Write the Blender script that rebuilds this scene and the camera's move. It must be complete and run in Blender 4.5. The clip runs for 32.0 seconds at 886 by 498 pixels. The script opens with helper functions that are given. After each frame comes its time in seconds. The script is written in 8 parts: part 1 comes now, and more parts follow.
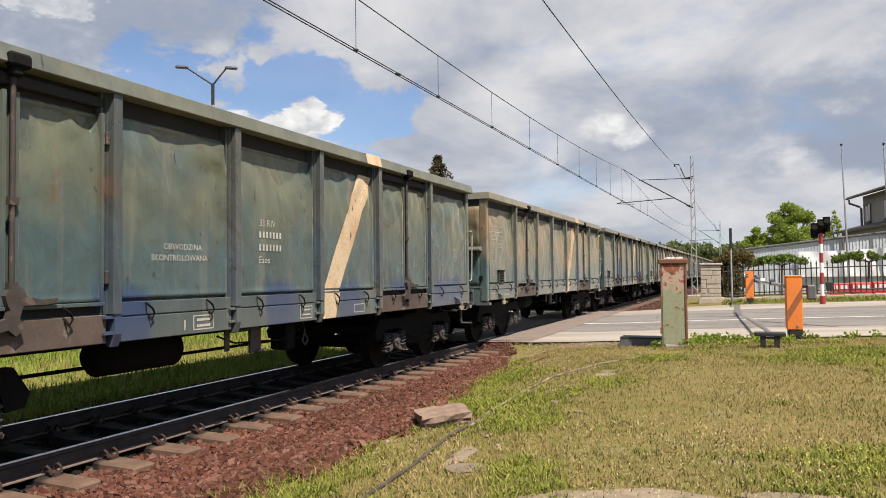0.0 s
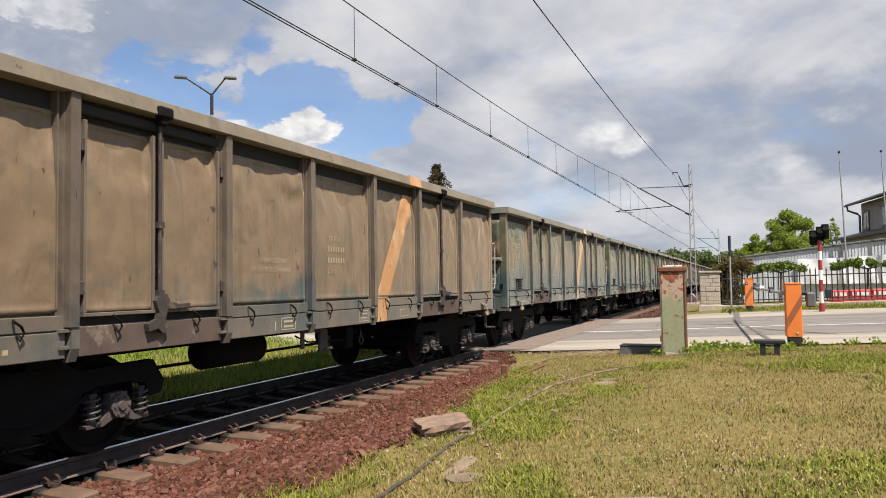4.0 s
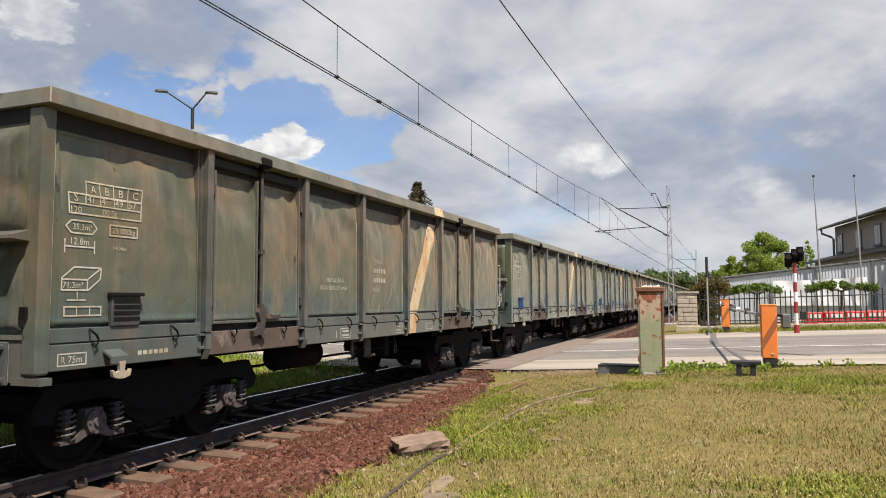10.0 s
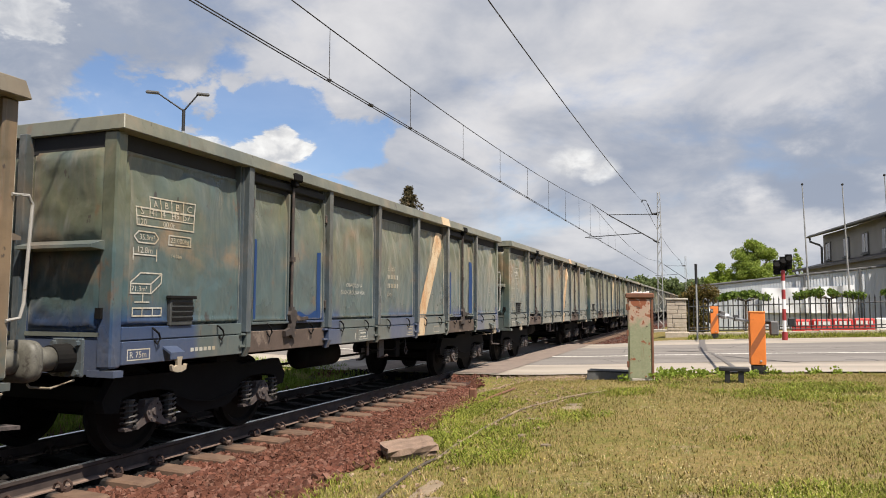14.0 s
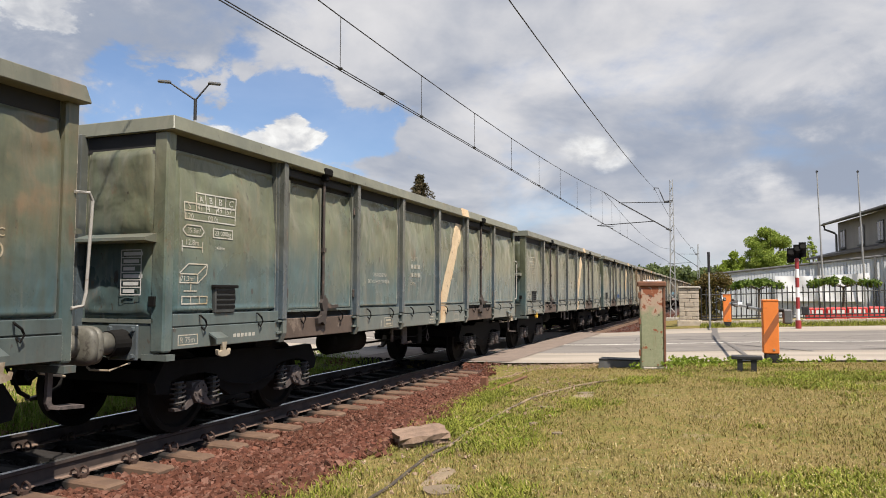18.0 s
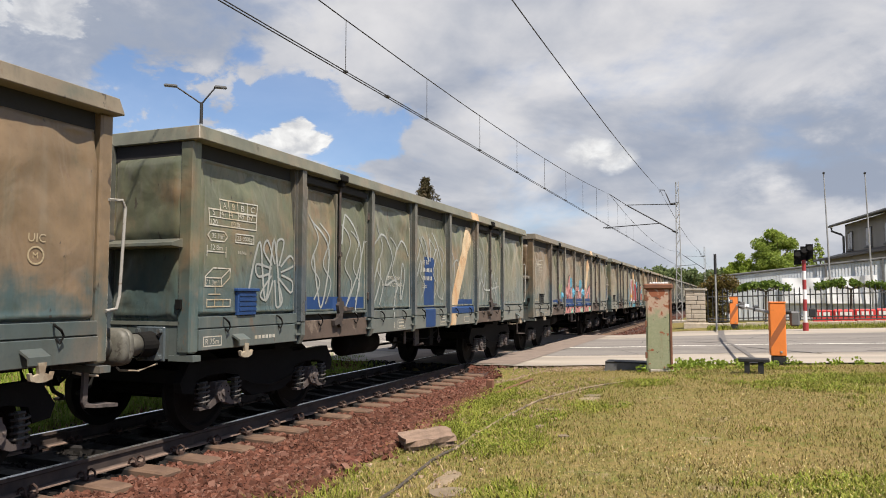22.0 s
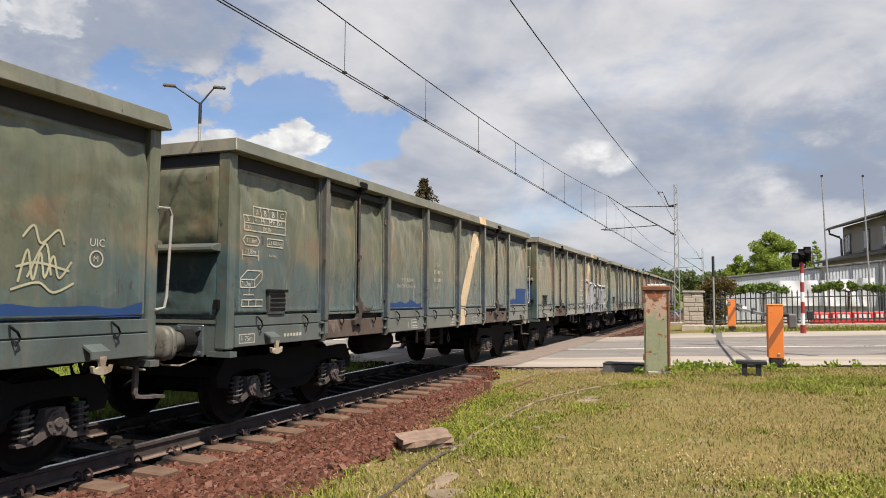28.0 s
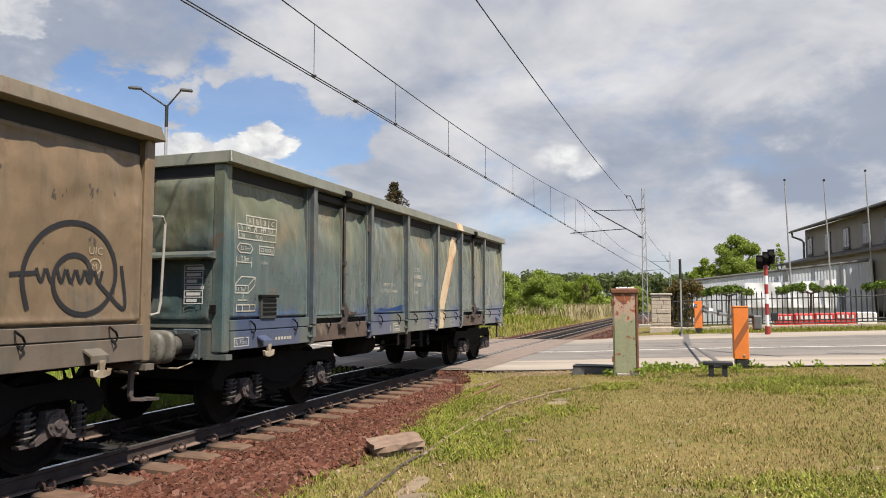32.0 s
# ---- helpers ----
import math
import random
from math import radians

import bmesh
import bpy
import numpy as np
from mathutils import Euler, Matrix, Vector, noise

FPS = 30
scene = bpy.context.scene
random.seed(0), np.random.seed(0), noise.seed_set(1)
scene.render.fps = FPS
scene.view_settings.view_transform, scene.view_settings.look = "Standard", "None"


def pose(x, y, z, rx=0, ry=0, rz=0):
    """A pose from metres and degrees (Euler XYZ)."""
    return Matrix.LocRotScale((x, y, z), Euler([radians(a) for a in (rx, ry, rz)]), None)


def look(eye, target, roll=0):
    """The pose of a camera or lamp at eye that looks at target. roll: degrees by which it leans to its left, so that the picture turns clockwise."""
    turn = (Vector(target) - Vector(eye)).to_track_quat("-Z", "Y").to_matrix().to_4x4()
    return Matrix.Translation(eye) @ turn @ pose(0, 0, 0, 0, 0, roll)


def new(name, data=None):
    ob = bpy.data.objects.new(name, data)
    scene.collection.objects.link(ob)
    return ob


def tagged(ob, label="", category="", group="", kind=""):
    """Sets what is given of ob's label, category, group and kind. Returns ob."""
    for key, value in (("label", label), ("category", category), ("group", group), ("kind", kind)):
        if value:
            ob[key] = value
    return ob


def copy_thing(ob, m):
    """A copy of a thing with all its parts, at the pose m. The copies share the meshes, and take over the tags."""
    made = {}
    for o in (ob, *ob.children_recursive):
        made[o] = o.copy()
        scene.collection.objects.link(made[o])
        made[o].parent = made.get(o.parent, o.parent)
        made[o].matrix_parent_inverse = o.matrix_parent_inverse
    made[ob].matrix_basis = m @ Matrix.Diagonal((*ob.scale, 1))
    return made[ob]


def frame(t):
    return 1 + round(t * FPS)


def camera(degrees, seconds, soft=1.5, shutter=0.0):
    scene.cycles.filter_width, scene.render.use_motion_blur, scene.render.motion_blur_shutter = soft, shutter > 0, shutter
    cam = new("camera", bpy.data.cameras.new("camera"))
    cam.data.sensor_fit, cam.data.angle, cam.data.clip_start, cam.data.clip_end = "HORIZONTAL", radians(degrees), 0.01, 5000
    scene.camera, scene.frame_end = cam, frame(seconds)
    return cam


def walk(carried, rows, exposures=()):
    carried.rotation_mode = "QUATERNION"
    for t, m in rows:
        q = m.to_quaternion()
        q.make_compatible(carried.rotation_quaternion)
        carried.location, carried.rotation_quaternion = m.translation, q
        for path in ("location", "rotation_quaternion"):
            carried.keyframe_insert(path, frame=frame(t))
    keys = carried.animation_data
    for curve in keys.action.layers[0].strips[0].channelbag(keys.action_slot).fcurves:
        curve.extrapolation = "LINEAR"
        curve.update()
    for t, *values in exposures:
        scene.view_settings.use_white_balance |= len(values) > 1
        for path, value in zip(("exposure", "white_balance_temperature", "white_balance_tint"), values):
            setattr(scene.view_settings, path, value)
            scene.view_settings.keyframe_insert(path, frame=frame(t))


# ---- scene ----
cam = camera(62.78, 32.0, soft=0.95)
EYE = (6.56, 0.0, 1.55)
# a hand-held camera on one spot beside the track: it only turns
PATH = [
    (0.0, pose(*EYE, 92.04, 0.66, 22.71)),
    (0.5, pose(*EYE, 92.05, 0.89, 23.01)),
    (1.0, pose(*EYE, 92.20, 1.04, 22.84)),
    (1.5, pose(*EYE, 91.98, 0.44, 22.67)),
    (2.0, pose(*EYE, 92.31, 0.64, 22.62)),
    (2.5, pose(*EYE, 92.49, 0.90, 22.66)),
    (3.0, pose(*EYE, 92.78, 0.81, 22.48)),
    (3.5, pose(*EYE, 92.71, 0.92, 22.68)),
    (5.5, pose(*EYE, 92.86, 0.79, 22.36)),
    (6.0, pose(*EYE, 92.79, 0.93, 22.21)),
    (6.5, pose(*EYE, 92.97, 1.05, 21.92)),
    (7.0, pose(*EYE, 92.95, 0.82, 21.88)),
    (7.5, pose(*EYE, 93.16, 0.95, 21.86)),
    (8.0, pose(*EYE, 93.34, 0.81, 22.24)),
    (8.5, pose(*EYE, 93.51, 0.61, 21.67)),
    (9.0, pose(*EYE, 93.79, 0.52, 21.50)),
    (9.5, pose(*EYE, 93.75, 0.64, 21.41)),
    (10.0, pose(*EYE, 94.12, 0.28, 21.03)),
    (10.5, pose(*EYE, 94.29, -0.13, 20.66)),
    (11.0, pose(*EYE, 94.40, 0.21, 19.53)),
    (11.5, pose(*EYE, 93.93, 0.18, 19.45)),
    (12.0, pose(*EYE, 94.11, 0.13, 19.83)),
    (12.5, pose(*EYE, 93.93, -0.15, 19.98)),
    (13.0, pose(*EYE, 93.91, -0.00, 20.45)),
    (13.5, pose(*EYE, 94.17, -0.00, 20.45)),
    (14.0, pose(*EYE, 94.47, -0.19, 20.26)),
    (14.5, pose(*EYE, 94.28, -0.16, 20.38)),
    (16.5, pose(*EYE, 93.78, -0.32, 21.17)),
    (17.0, pose(*EYE, 93.62, -0.33, 21.15)),
    (17.5, pose(*EYE, 93.43, -0.24, 21.06)),
    (18.0, pose(*EYE, 93.56, -0.16, 21.16)),
    (18.5, pose(*EYE, 93.49, -0.19, 21.67)),
    (19.0, pose(*EYE, 93.83, -0.31, 21.45)),
    (19.5, pose(*EYE, 93.84, -0.25, 21.35)),
    (20.0, pose(*EYE, 93.38, -0.44, 21.56)),
    (20.5, pose(*EYE, 93.49, -0.73, 21.44)),
    (21.0, pose(*EYE, 93.43, -0.56, 21.50)),
    (21.5, pose(*EYE, 93.66, -0.21, 21.46)),
    (22.0, pose(*EYE, 93.77, -0.06, 21.61)),
    (22.5, pose(*EYE, 94.04, -0.06, 21.89)),
    (23.0, pose(*EYE, 94.08, -0.10, 21.83)),
    (23.5, pose(*EYE, 93.75, 0.18, 22.38)),
    (24.0, pose(*EYE, 93.97, 0.09, 22.04)),
    (24.5, pose(*EYE, 93.89, 0.13, 22.04)),
    (25.0, pose(*EYE, 93.84, -0.08, 22.27)),
    (25.5, pose(*EYE, 93.77, 0.10, 22.03)),
    (27.5, pose(*EYE, 94.20, -0.08, 21.74)),
    (28.0, pose(*EYE, 93.86, -0.28, 21.46)),
    (28.5, pose(*EYE, 94.03, -0.40, 21.16)),
    (29.0, pose(*EYE, 94.10, -0.33, 20.70)),
    (29.5, pose(*EYE, 93.95, -0.03, 20.53)),
    (30.0, pose(*EYE, 93.99, -0.11, 19.92)),
    (30.5, pose(*EYE, 94.31, 0.08, 19.91)),
    (31.0, pose(*EYE, 94.23, 0.08, 19.20)),
    (31.5, pose(*EYE, 94.19, -0.04, 19.18)),
    (32.0, pose(*EYE, 94.17, 0.08, 19.15)),
]
walk(cam, PATH)

# front of the first wagon along the track, less one wagon length a second
WAGON_PITCH = 14.04
TRAIN = ((0.0, 0.88), (3.0, 1.95), (6.0, 2.98), (9.0, 3.95), (12.0, 4.85), (14.0, 5.25), (17.0, 5.63), (20.0, 5.93), (23.0, 6.20), (26.0, 6.48), (29.0, 6.75), (32.0, 7.10))
# play in the couplings: how far each wagon hangs behind its even place
SLACK = (-0.03, -0.03, -0.04, 0.12, 0.07, 0.03, 0.0, 0.02, -0.03, -0.07, 0.08, 0.22, 0.11, 0.07, 0.01, 0.02, 0.03, 0.05, 0.02, 0.04, -0.01, -0.03, -0.07, -0.11, 0.09, 0.12, 0.08, 0.05, 0.02, -0.03, 0.01, 0.0, 0.08)
WAGONS = 33

# ---- world and sun ----
SUN_WAY = Vector((1.0, -0.66, 1.97)).normalized()
world = bpy.data.worlds.new("sky")
scene.world = world
world.use_nodes = True


class Nodes:
    """Short forms for building node trees."""

    def __init__(self, tree):
        self.tree = tree

    def add(self, kind, **values):
        node = self.tree.nodes.new(kind)
        for key, value in values.items():
            setattr(node, key, value)
        return node

    def link(self, a, b):
        self.tree.links.new(a, b)

    def put(self, socket, value):
        if isinstance(value, bpy.types.NodeSocket):
            self.link(value, socket)
        else:
            socket.default_value = value

    def math(self, op, a, b=0.0, c=0.0, clamp=False):
        node = self.add("ShaderNodeMath", operation=op, use_clamp=clamp)
        for socket, value in zip(node.inputs, (a, b, c)):
            self.put(socket, value)
        return node.outputs[0]

    def vmath(self, op, a, b=(0, 0, 0)):
        node = self.add("ShaderNodeVectorMath", operation=op)
        self.put(node.inputs[0], a)
        self.put(node.inputs[1], b)
        return node.outputs["Value"] if op in ("DOT_PRODUCT", "LENGTH", "DISTANCE") else node.outputs["Vector"]

    def noise(self, vector, scale, detail=4.0, rough=0.55, distortion=0.0):
        node = self.add("ShaderNodeTexNoise")
        self.put(node.inputs["Vector"], vector)
        node.inputs["Scale"].default_value = scale
        node.inputs["Detail"].default_value = detail
        node.inputs["Roughness"].default_value = rough
        node.inputs["Distortion"].default_value = distortion
        return node.outputs["Fac"]

    def ramp(self, fac, stops):
        node = self.add("ShaderNodeValToRGB")
        els = node.color_ramp.elements
        while len(els) < len(stops):
            els.new(0.5)
        for el, (at, colour) in zip(els, stops):
            el.position = at
            el.color = (*colour, 1) if len(colour) == 3 else colour
        self.put(node.inputs["Fac"], fac)
        return node.outputs["Color"]

    def smooth(self, value, lo, hi):
        node = self.add("ShaderNodeMapRange", interpolation_type="SMOOTHSTEP")
        self.put(node.inputs["Value"], value)
        node.inputs["From Min"].default_value = lo
        node.inputs["From Max"].default_value = hi
        return node.outputs["Result"]

    def mix(self, fac, a, b, blend="MIX"):
        node = self.add("ShaderNodeMix", data_type="RGBA", blend_type=blend)
        for socket, value in zip((node.inputs["Factor"], node.inputs["A"], node.inputs["B"]), (fac, a, b)):
            if not isinstance(value, bpy.types.NodeSocket) and not isinstance(value, (int, float)) and len(value) == 3:
                value = (*value, 1)
            self.put([s for s in node.inputs if s.name == socket.name and s.type == ("VALUE" if socket.name == "Factor" else "RGBA")][0], value)
        return [s for s in node.outputs if s.type == "RGBA"][0]


def sky_world():
    world.node_tree.nodes.clear()
    n = Nodes(world.node_tree)
    sky = n.add("ShaderNodeTexSky", sky_type="NISHITA", sun_disc=False)
    sky.sun_elevation = math.asin(SUN_WAY.z)
    sky.sun_rotation = math.atan2(SUN_WAY.x, SUN_WAY.y)
    sky.air_density, sky.dust_density, sky.ozone_density = 1.0, 0.6, 1.5
    way = n.add("ShaderNodeTexCoord").outputs["Generated"]
    way = n.vmath("NORMALIZE", way)
    z = n.add("ShaderNodeSeparateXYZ")
    n.link(way, z.inputs[0])
    height = n.math("MAXIMUM", z.outputs["Z"], 0.0)
    # cloud deck seen in perspective
    k = n.math("DIVIDE", 1.0, n.math("ADD", height, 0.30))
    flat = n.add("ShaderNodeCombineXYZ")
    n.link(n.math("MULTIPLY", z.outputs["X"], k), flat.inputs["X"])
    n.link(n.math("MULTIPLY", z.outputs["Y"], k), flat.inputs["Y"])
    n.link(n.math("MULTIPLY", height, 1.5), flat.inputs["Z"])
    deck = flat.outputs[0]
    big = n.noise(deck, 1.9, 8, 0.56, 0.35)
    lumps = n.noise(n.vmath("MULTIPLY", way, (1, 1, 1.7)), 9.0, 7, 0.58, 0.2)
    cover = n.math("ADD", n.math("MULTIPLY", big, 0.62), n.math("MULTIPLY", lumps, 0.38))

    def blob(x, y, zz, size, wobble=0.5, soft=0.45):
        at = Vector((x, y, zz)).normalized()
        far = n.vmath("DISTANCE", n.vmath("MULTIPLY", way, (1, 1, 1.5)), (at.x, at.y, at.z * 1.5))
        far = n.math("ADD", far, n.math("MULTIPLY", n.math("SUBTRACT", lumps, 0.5), size * wobble * 2))
        return n.math("SUBTRACT", 1.0, n.smooth(far, size * soft, size))

    # openings of blue, denser grey banks, bright heaps
    cover = n.math("ADD", cover, 0.13)
    for x, y, zz, size, depth in BLUE:
        cover = n.math("SUBTRACT", cover, n.math("MULTIPLY", blob(x, y, zz, size, 1.4, 0.1), depth))
    # the clouds thin out overhead, towards the sun
    cover = n.math("SUBTRACT", cover, n.math("MULTIPLY", n.smooth(n.vmath("DOT_PRODUCT", way, tuple(SUN_WAY)), 0.25, 0.85), 0.30))
    thick = n.smooth(cover, 0.36, 0.62)
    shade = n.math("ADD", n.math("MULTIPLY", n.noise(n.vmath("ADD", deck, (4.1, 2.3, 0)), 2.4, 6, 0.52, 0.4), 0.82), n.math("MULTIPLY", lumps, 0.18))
    colour = n.ramp(shade, ((0.34, (0.47, 0.525, 0.65)), (0.46, (0.715, 0.74, 0.815)), (0.56, (0.94, 0.935, 0.965)), (0.70, (1.15, 1.13, 1.13))))
    for x, y, zz, size, depth in GREY:
        colour = n.mix(n.math("MULTIPLY", blob(x, y, zz, size, 1.0, 0.2), depth), colour, (0.46, 0.52, 0.65))
    puffs = n.noise(n.vmath("MULTIPLY", way, (1, 1, 1.4)), 34.0, 5, 0.55, 0.3)
    billow = n.ramp(puffs, ((0.36, (0.86, 0.87, 0.90)), (0.52, (1.12, 1.11, 1.10)), (0.66, (1.34, 1.33, 1.30))))
    for x, y, zz, size, depth in HEAPS:
        spot = n.math("MULTIPLY", blob(x, y, zz, size, 1.7, 0.78 if size > 0.032 else 0.25), depth)
        colour = n.mix(spot, colour, billow)
        thick = n.math("MAXIMUM", thick, spot)
    blue = n.mix(1.0, sky.outputs[0], (0.073, 0.083, 0.097), "MULTIPLY")
    cloud = n.mix(1.0, colour, (CLOUD_LIGHT, CLOUD_LIGHT, CLOUD_LIGHT), "MULTIPLY")
    both = n.mix(n.math("ADD", 0.20, n.math("MULTIPLY", thick, 0.78)), blue, cloud)
    # pale haze towards the horizon
    haze = n.math("SUBTRACT", 1.0, n.smooth(height, 0.0, 0.16))
    both = n.mix(n.math("MULTIPLY", haze, 0.4), both, (0.60 * CLOUD_LIGHT, 0.65 * CLOUD_LIGHT, 0.76 * CLOUD_LIGHT))
    back = n.add("ShaderNodeBackground")
    n.link(both, back.inputs["Color"])
    back.inputs["Strength"].default_value = 1.0
    out = n.add("ShaderNodeOutputWorld")
    n.link(back.outputs[0], out.inputs["Surface"])


CLOUD_LIGHT = 0.48
BLUE = ((-0.608, 0.755, 0.247, 0.09, 0.46), (-0.535, 0.79, 0.275, 0.06, 0.30), (-0.69, 0.68, 0.245, 0.09, 0.48), (-0.645, 0.728, 0.230, 0.09, 0.48), (-0.565, 0.790, 0.232, 0.10, 0.48), (-0.480, 0.850, 0.215, 0.11, 0.44), (-0.567, 0.764, 0.308, 0.04, 0.22), (-0.488, 0.828, 0.265, 0.05, 0.20))
GREY = ((-0.755, 0.600, 0.275, 0.17, 1.0), (-0.684, 0.653, 0.326, 0.17, 0.9), (-0.610, 0.715, 0.345, 0.12, 0.6), (0.125, 0.981, 0.149, 0.13, 1.0), (0.05, 0.98, 0.185, 0.15, 0.75), (0.20, 0.96, 0.20, 0.18, 0.85), (-0.05, 0.98, 0.15, 0.16, 0.4))
HEAPS = ((-0.538, 0.816, 0.206, 0.036, 1.0), (-0.612, 0.762, 0.200, 0.040, 0.95), (-0.572, 0.792, 0.190, 0.042, 0.95), (-0.158, 0.967, 0.198, 0.031, 0.85), (-0.180, 0.965, 0.188, 0.030, 0.8), (-0.139, 0.973, 0.183, 0.027, 0.8), (-0.735, 0.59, 0.335, 0.07, 0.6))
sky_world()

sun = new("sun", bpy.data.lights.new("sun", "SUN"))
scene.view_settings.exposure = 0.62
sun.data.energy, sun.data.angle, sun.data.color = 5.5, radians(0.6), (1.0, 0.91, 0.80)
sun.matrix_world = look(SUN_WAY * 50, (0, 0, 0))

# ---- materials ----
def material(name, build):
    m = bpy.data.materials.new(name)
    m.use_nodes = True
    n = Nodes(m.node_tree)
    bsdf = [x for x in m.node_tree.nodes if x.type == "BSDF_PRINCIPLED"][0]
    build(n, bsdf)
    return m


def place(n, kind="Object"):
    return n.add("ShaderNodeTexCoord").outputs[kind]


def relief(n, bsdf, height, strength=0.3, distance=0.02):
    node = n.add("ShaderNodeBump")
    node.inputs["Strength"].default_value = strength
    node.inputs["Distance"].default_value = distance
    n.link(height, node.inputs["Height"])
    n.link(node.outputs[0], bsdf.inputs["Normal"])


def plain(name, colour, rough=0.6, metal=0.0, vary=0.25, scale=6.0, bump=0.15, spots=None, amount=0.0):
    """A surface of one colour with grain at two scales, and stains of another colour."""
    def build(n, b):
        at = place(n)
        broad, fine = n.noise(at, scale, 5), n.noise(at, scale * 9, 3)
        both = n.math("ADD", n.math("MULTIPLY", broad, 0.65), n.math("MULTIPLY", fine, 0.35))
        low, high = [c * (1 - vary) for c in colour], [min(1, c * (1 + vary)) for c in colour]
        c = n.ramp(both, ((0.3, low), (0.7, high)))
        if spots:
            c = n.mix(n.smooth(n.noise(at, scale * 0.7, 7, 0.65), 0.62 - amount, 0.70 - amount), c, spots)
        n.link(c, b.inputs["Base Color"])
        n.put(b.inputs["Roughness"], n.math("ADD", n.math("MULTIPLY", both, 0.25), rough - 0.12))
        b.inputs["Metallic"].default_value = metal
        b.inputs["Specular IOR Level"].default_value = 0.5 if max(colour) > 0.012 else 0.12
        relief(n, b, both, bump, 0.01)
    return material(name, build)


# near-black beyond its grime: deep shade under the wagons is in the colour
STEEL_DARK = plain("grimy_near_black_steel", (0.0085, 0.008, 0.0075), 0.85, 0.0, 0.4, 5)

# ---- building helpers ----
def mesh_from(name, verts, faces, mat=None, smooth=False):
    me = bpy.data.meshes.new(name)
    me.from_pydata(verts, [], faces)
    me.update()
    if mat:
        for m in (mat if isinstance(mat, (list, tuple)) else (mat,)):
            me.materials.append(m)
    if smooth:
        me.polygons.foreach_set("use_smooth", [True] * len(me.polygons))
    return me


def finish(bm, name, mat=None, smooth=False):
    me = bpy.data.meshes.new(name)
    bmesh.ops.recalc_face_normals(bm, faces=bm.faces)
    bm.to_mesh(me)
    bm.free()
    if mat:
        me.materials.append(mat)
    if smooth:
        me.polygons.foreach_set("use_smooth", [True] * len(me.polygons))
    return me


def part(name, bm, mat, parent=None, label="", smooth=False):
    """One mesh object, under a thing or a part where one is given."""
    ob = new(name, finish(bm, name, mat, smooth) if isinstance(bm, bmesh.types.BMesh) else bm)
    ob.parent = parent
    return tagged(ob, label)


def box(bm, x0, x1, y0, y1, z0, z1, bevel=0.0):
    made = bmesh.ops.create_cube(bm, size=1.0, matrix=Matrix.Translation(((x0 + x1) / 2, (y0 + y1) / 2, (z0 + z1) / 2)) @ Matrix.Diagonal((abs(x1 - x0), abs(y1 - y0), abs(z1 - z0), 1)))
    if bevel:
        edges = list({e for v in made["verts"] for e in v.link_edges})
        bmesh.ops.bevel(bm, geom=edges, offset=bevel, segments=1, affect="EDGES")
    return bm


def boxes(*rows, bevel=0.0):
    bm = bmesh.new()
    for r in rows:
        box(bm, *r, bevel=bevel)
    return bm


def rod(bm, a, b, r0, r1=None, sides=10, caps=True):
    a, b = Vector(a), Vector(b)
    d = b - a
    m = Matrix.Translation((a + b) / 2) @ d.to_track_quat("Z", "Y").to_matrix().to_4x4()
    bmesh.ops.create_cone(bm, cap_ends=caps, segments=sides, radius1=r0, radius2=r0 if r1 is None else r1, depth=d.length, matrix=m)
    return bm


def pipe(bm, points, r, sides=8):
    """A round bar bent through points, as one skin."""
    points = [Vector(p) for p in points]
    rings = []
    for i, p in enumerate(points):
        d = (points[min(i + 1, len(points) - 1)] - points[max(i - 1, 0)]).normalized()
        q = d.to_track_quat("Z", "Y")
        rings.append([bm.verts.new(p + q @ Vector((r * math.cos(a), r * math.sin(a), 0))) for a in (2 * math.pi * k / sides for k in range(sides))])
    for u, v in zip(rings, rings[1:]):
        # rings may be turned against each other: start from the nearest corner
        shift = min(range(sides), key=lambda s: (v[s].co - u[0].co).length)
        v[:] = v[shift:] + v[:shift]
        for k in range(sides):
            bm.faces.new((u[k], u[(k + 1) % sides], v[(k + 1) % sides], v[k]))
    bm.faces.new(rings[0][::-1])
    bm.faces.new(rings[-1])
    return bm


def prism(bm, outline, axis, lo, hi):
    """An outline (pairs) drawn out along an axis. For x the pairs are (y, z), for y (x, z), for z (x, y)."""
    def at(p, k):
        return {"x": (k, p[0], p[1]), "y": (p[0], k, p[1]), "z": (p[0], p[1], k)}[axis]
    low = [bm.verts.new(at(p, lo)) for p in outline]
    high = [bm.verts.new(at(p, hi)) for p in outline]
    n = len(outline)
    bm.faces.new(low)
    bm.faces.new(high[::-1])
    for i in range(n):
        bm.faces.new((low[i], high[i], high[(i + 1) % n], low[(i + 1) % n]))
    return bm


def thing(name, label, category, group="", at=(0, 0, 0), kind=""):
    ob = new(name)
    ob.location = at
    ob.empty_display_size = 0.2
    return tagged(ob, label, category, group, kind)


# ---- lie of the land ----
ROAD_EDGES = (16.0, 18.9, 27.2, 30.2)  # near shoulder, asphalt, far shoulder, measured along the track
WHITE_LINE = 22.15


def step(v, lo, hi):
    k = min(1.0, max(0.0, (v - lo) / (hi - lo)))
    return k * k * (3 - 2 * k)


def road_off(x, y):
    """How far along the track the road passes x, taken from y."""
    return y - x * 0.0875


def rise(x, y):
    return 0.03 * min(20.0, max(0.0, x - 6)) + 0.10 * step(y, 24, 31) * step(x, 2, 5)


def road_height(x, y):
    return -0.015 + 0.165 * step(abs(x), 1.5, 7.0) + rise(x, y)


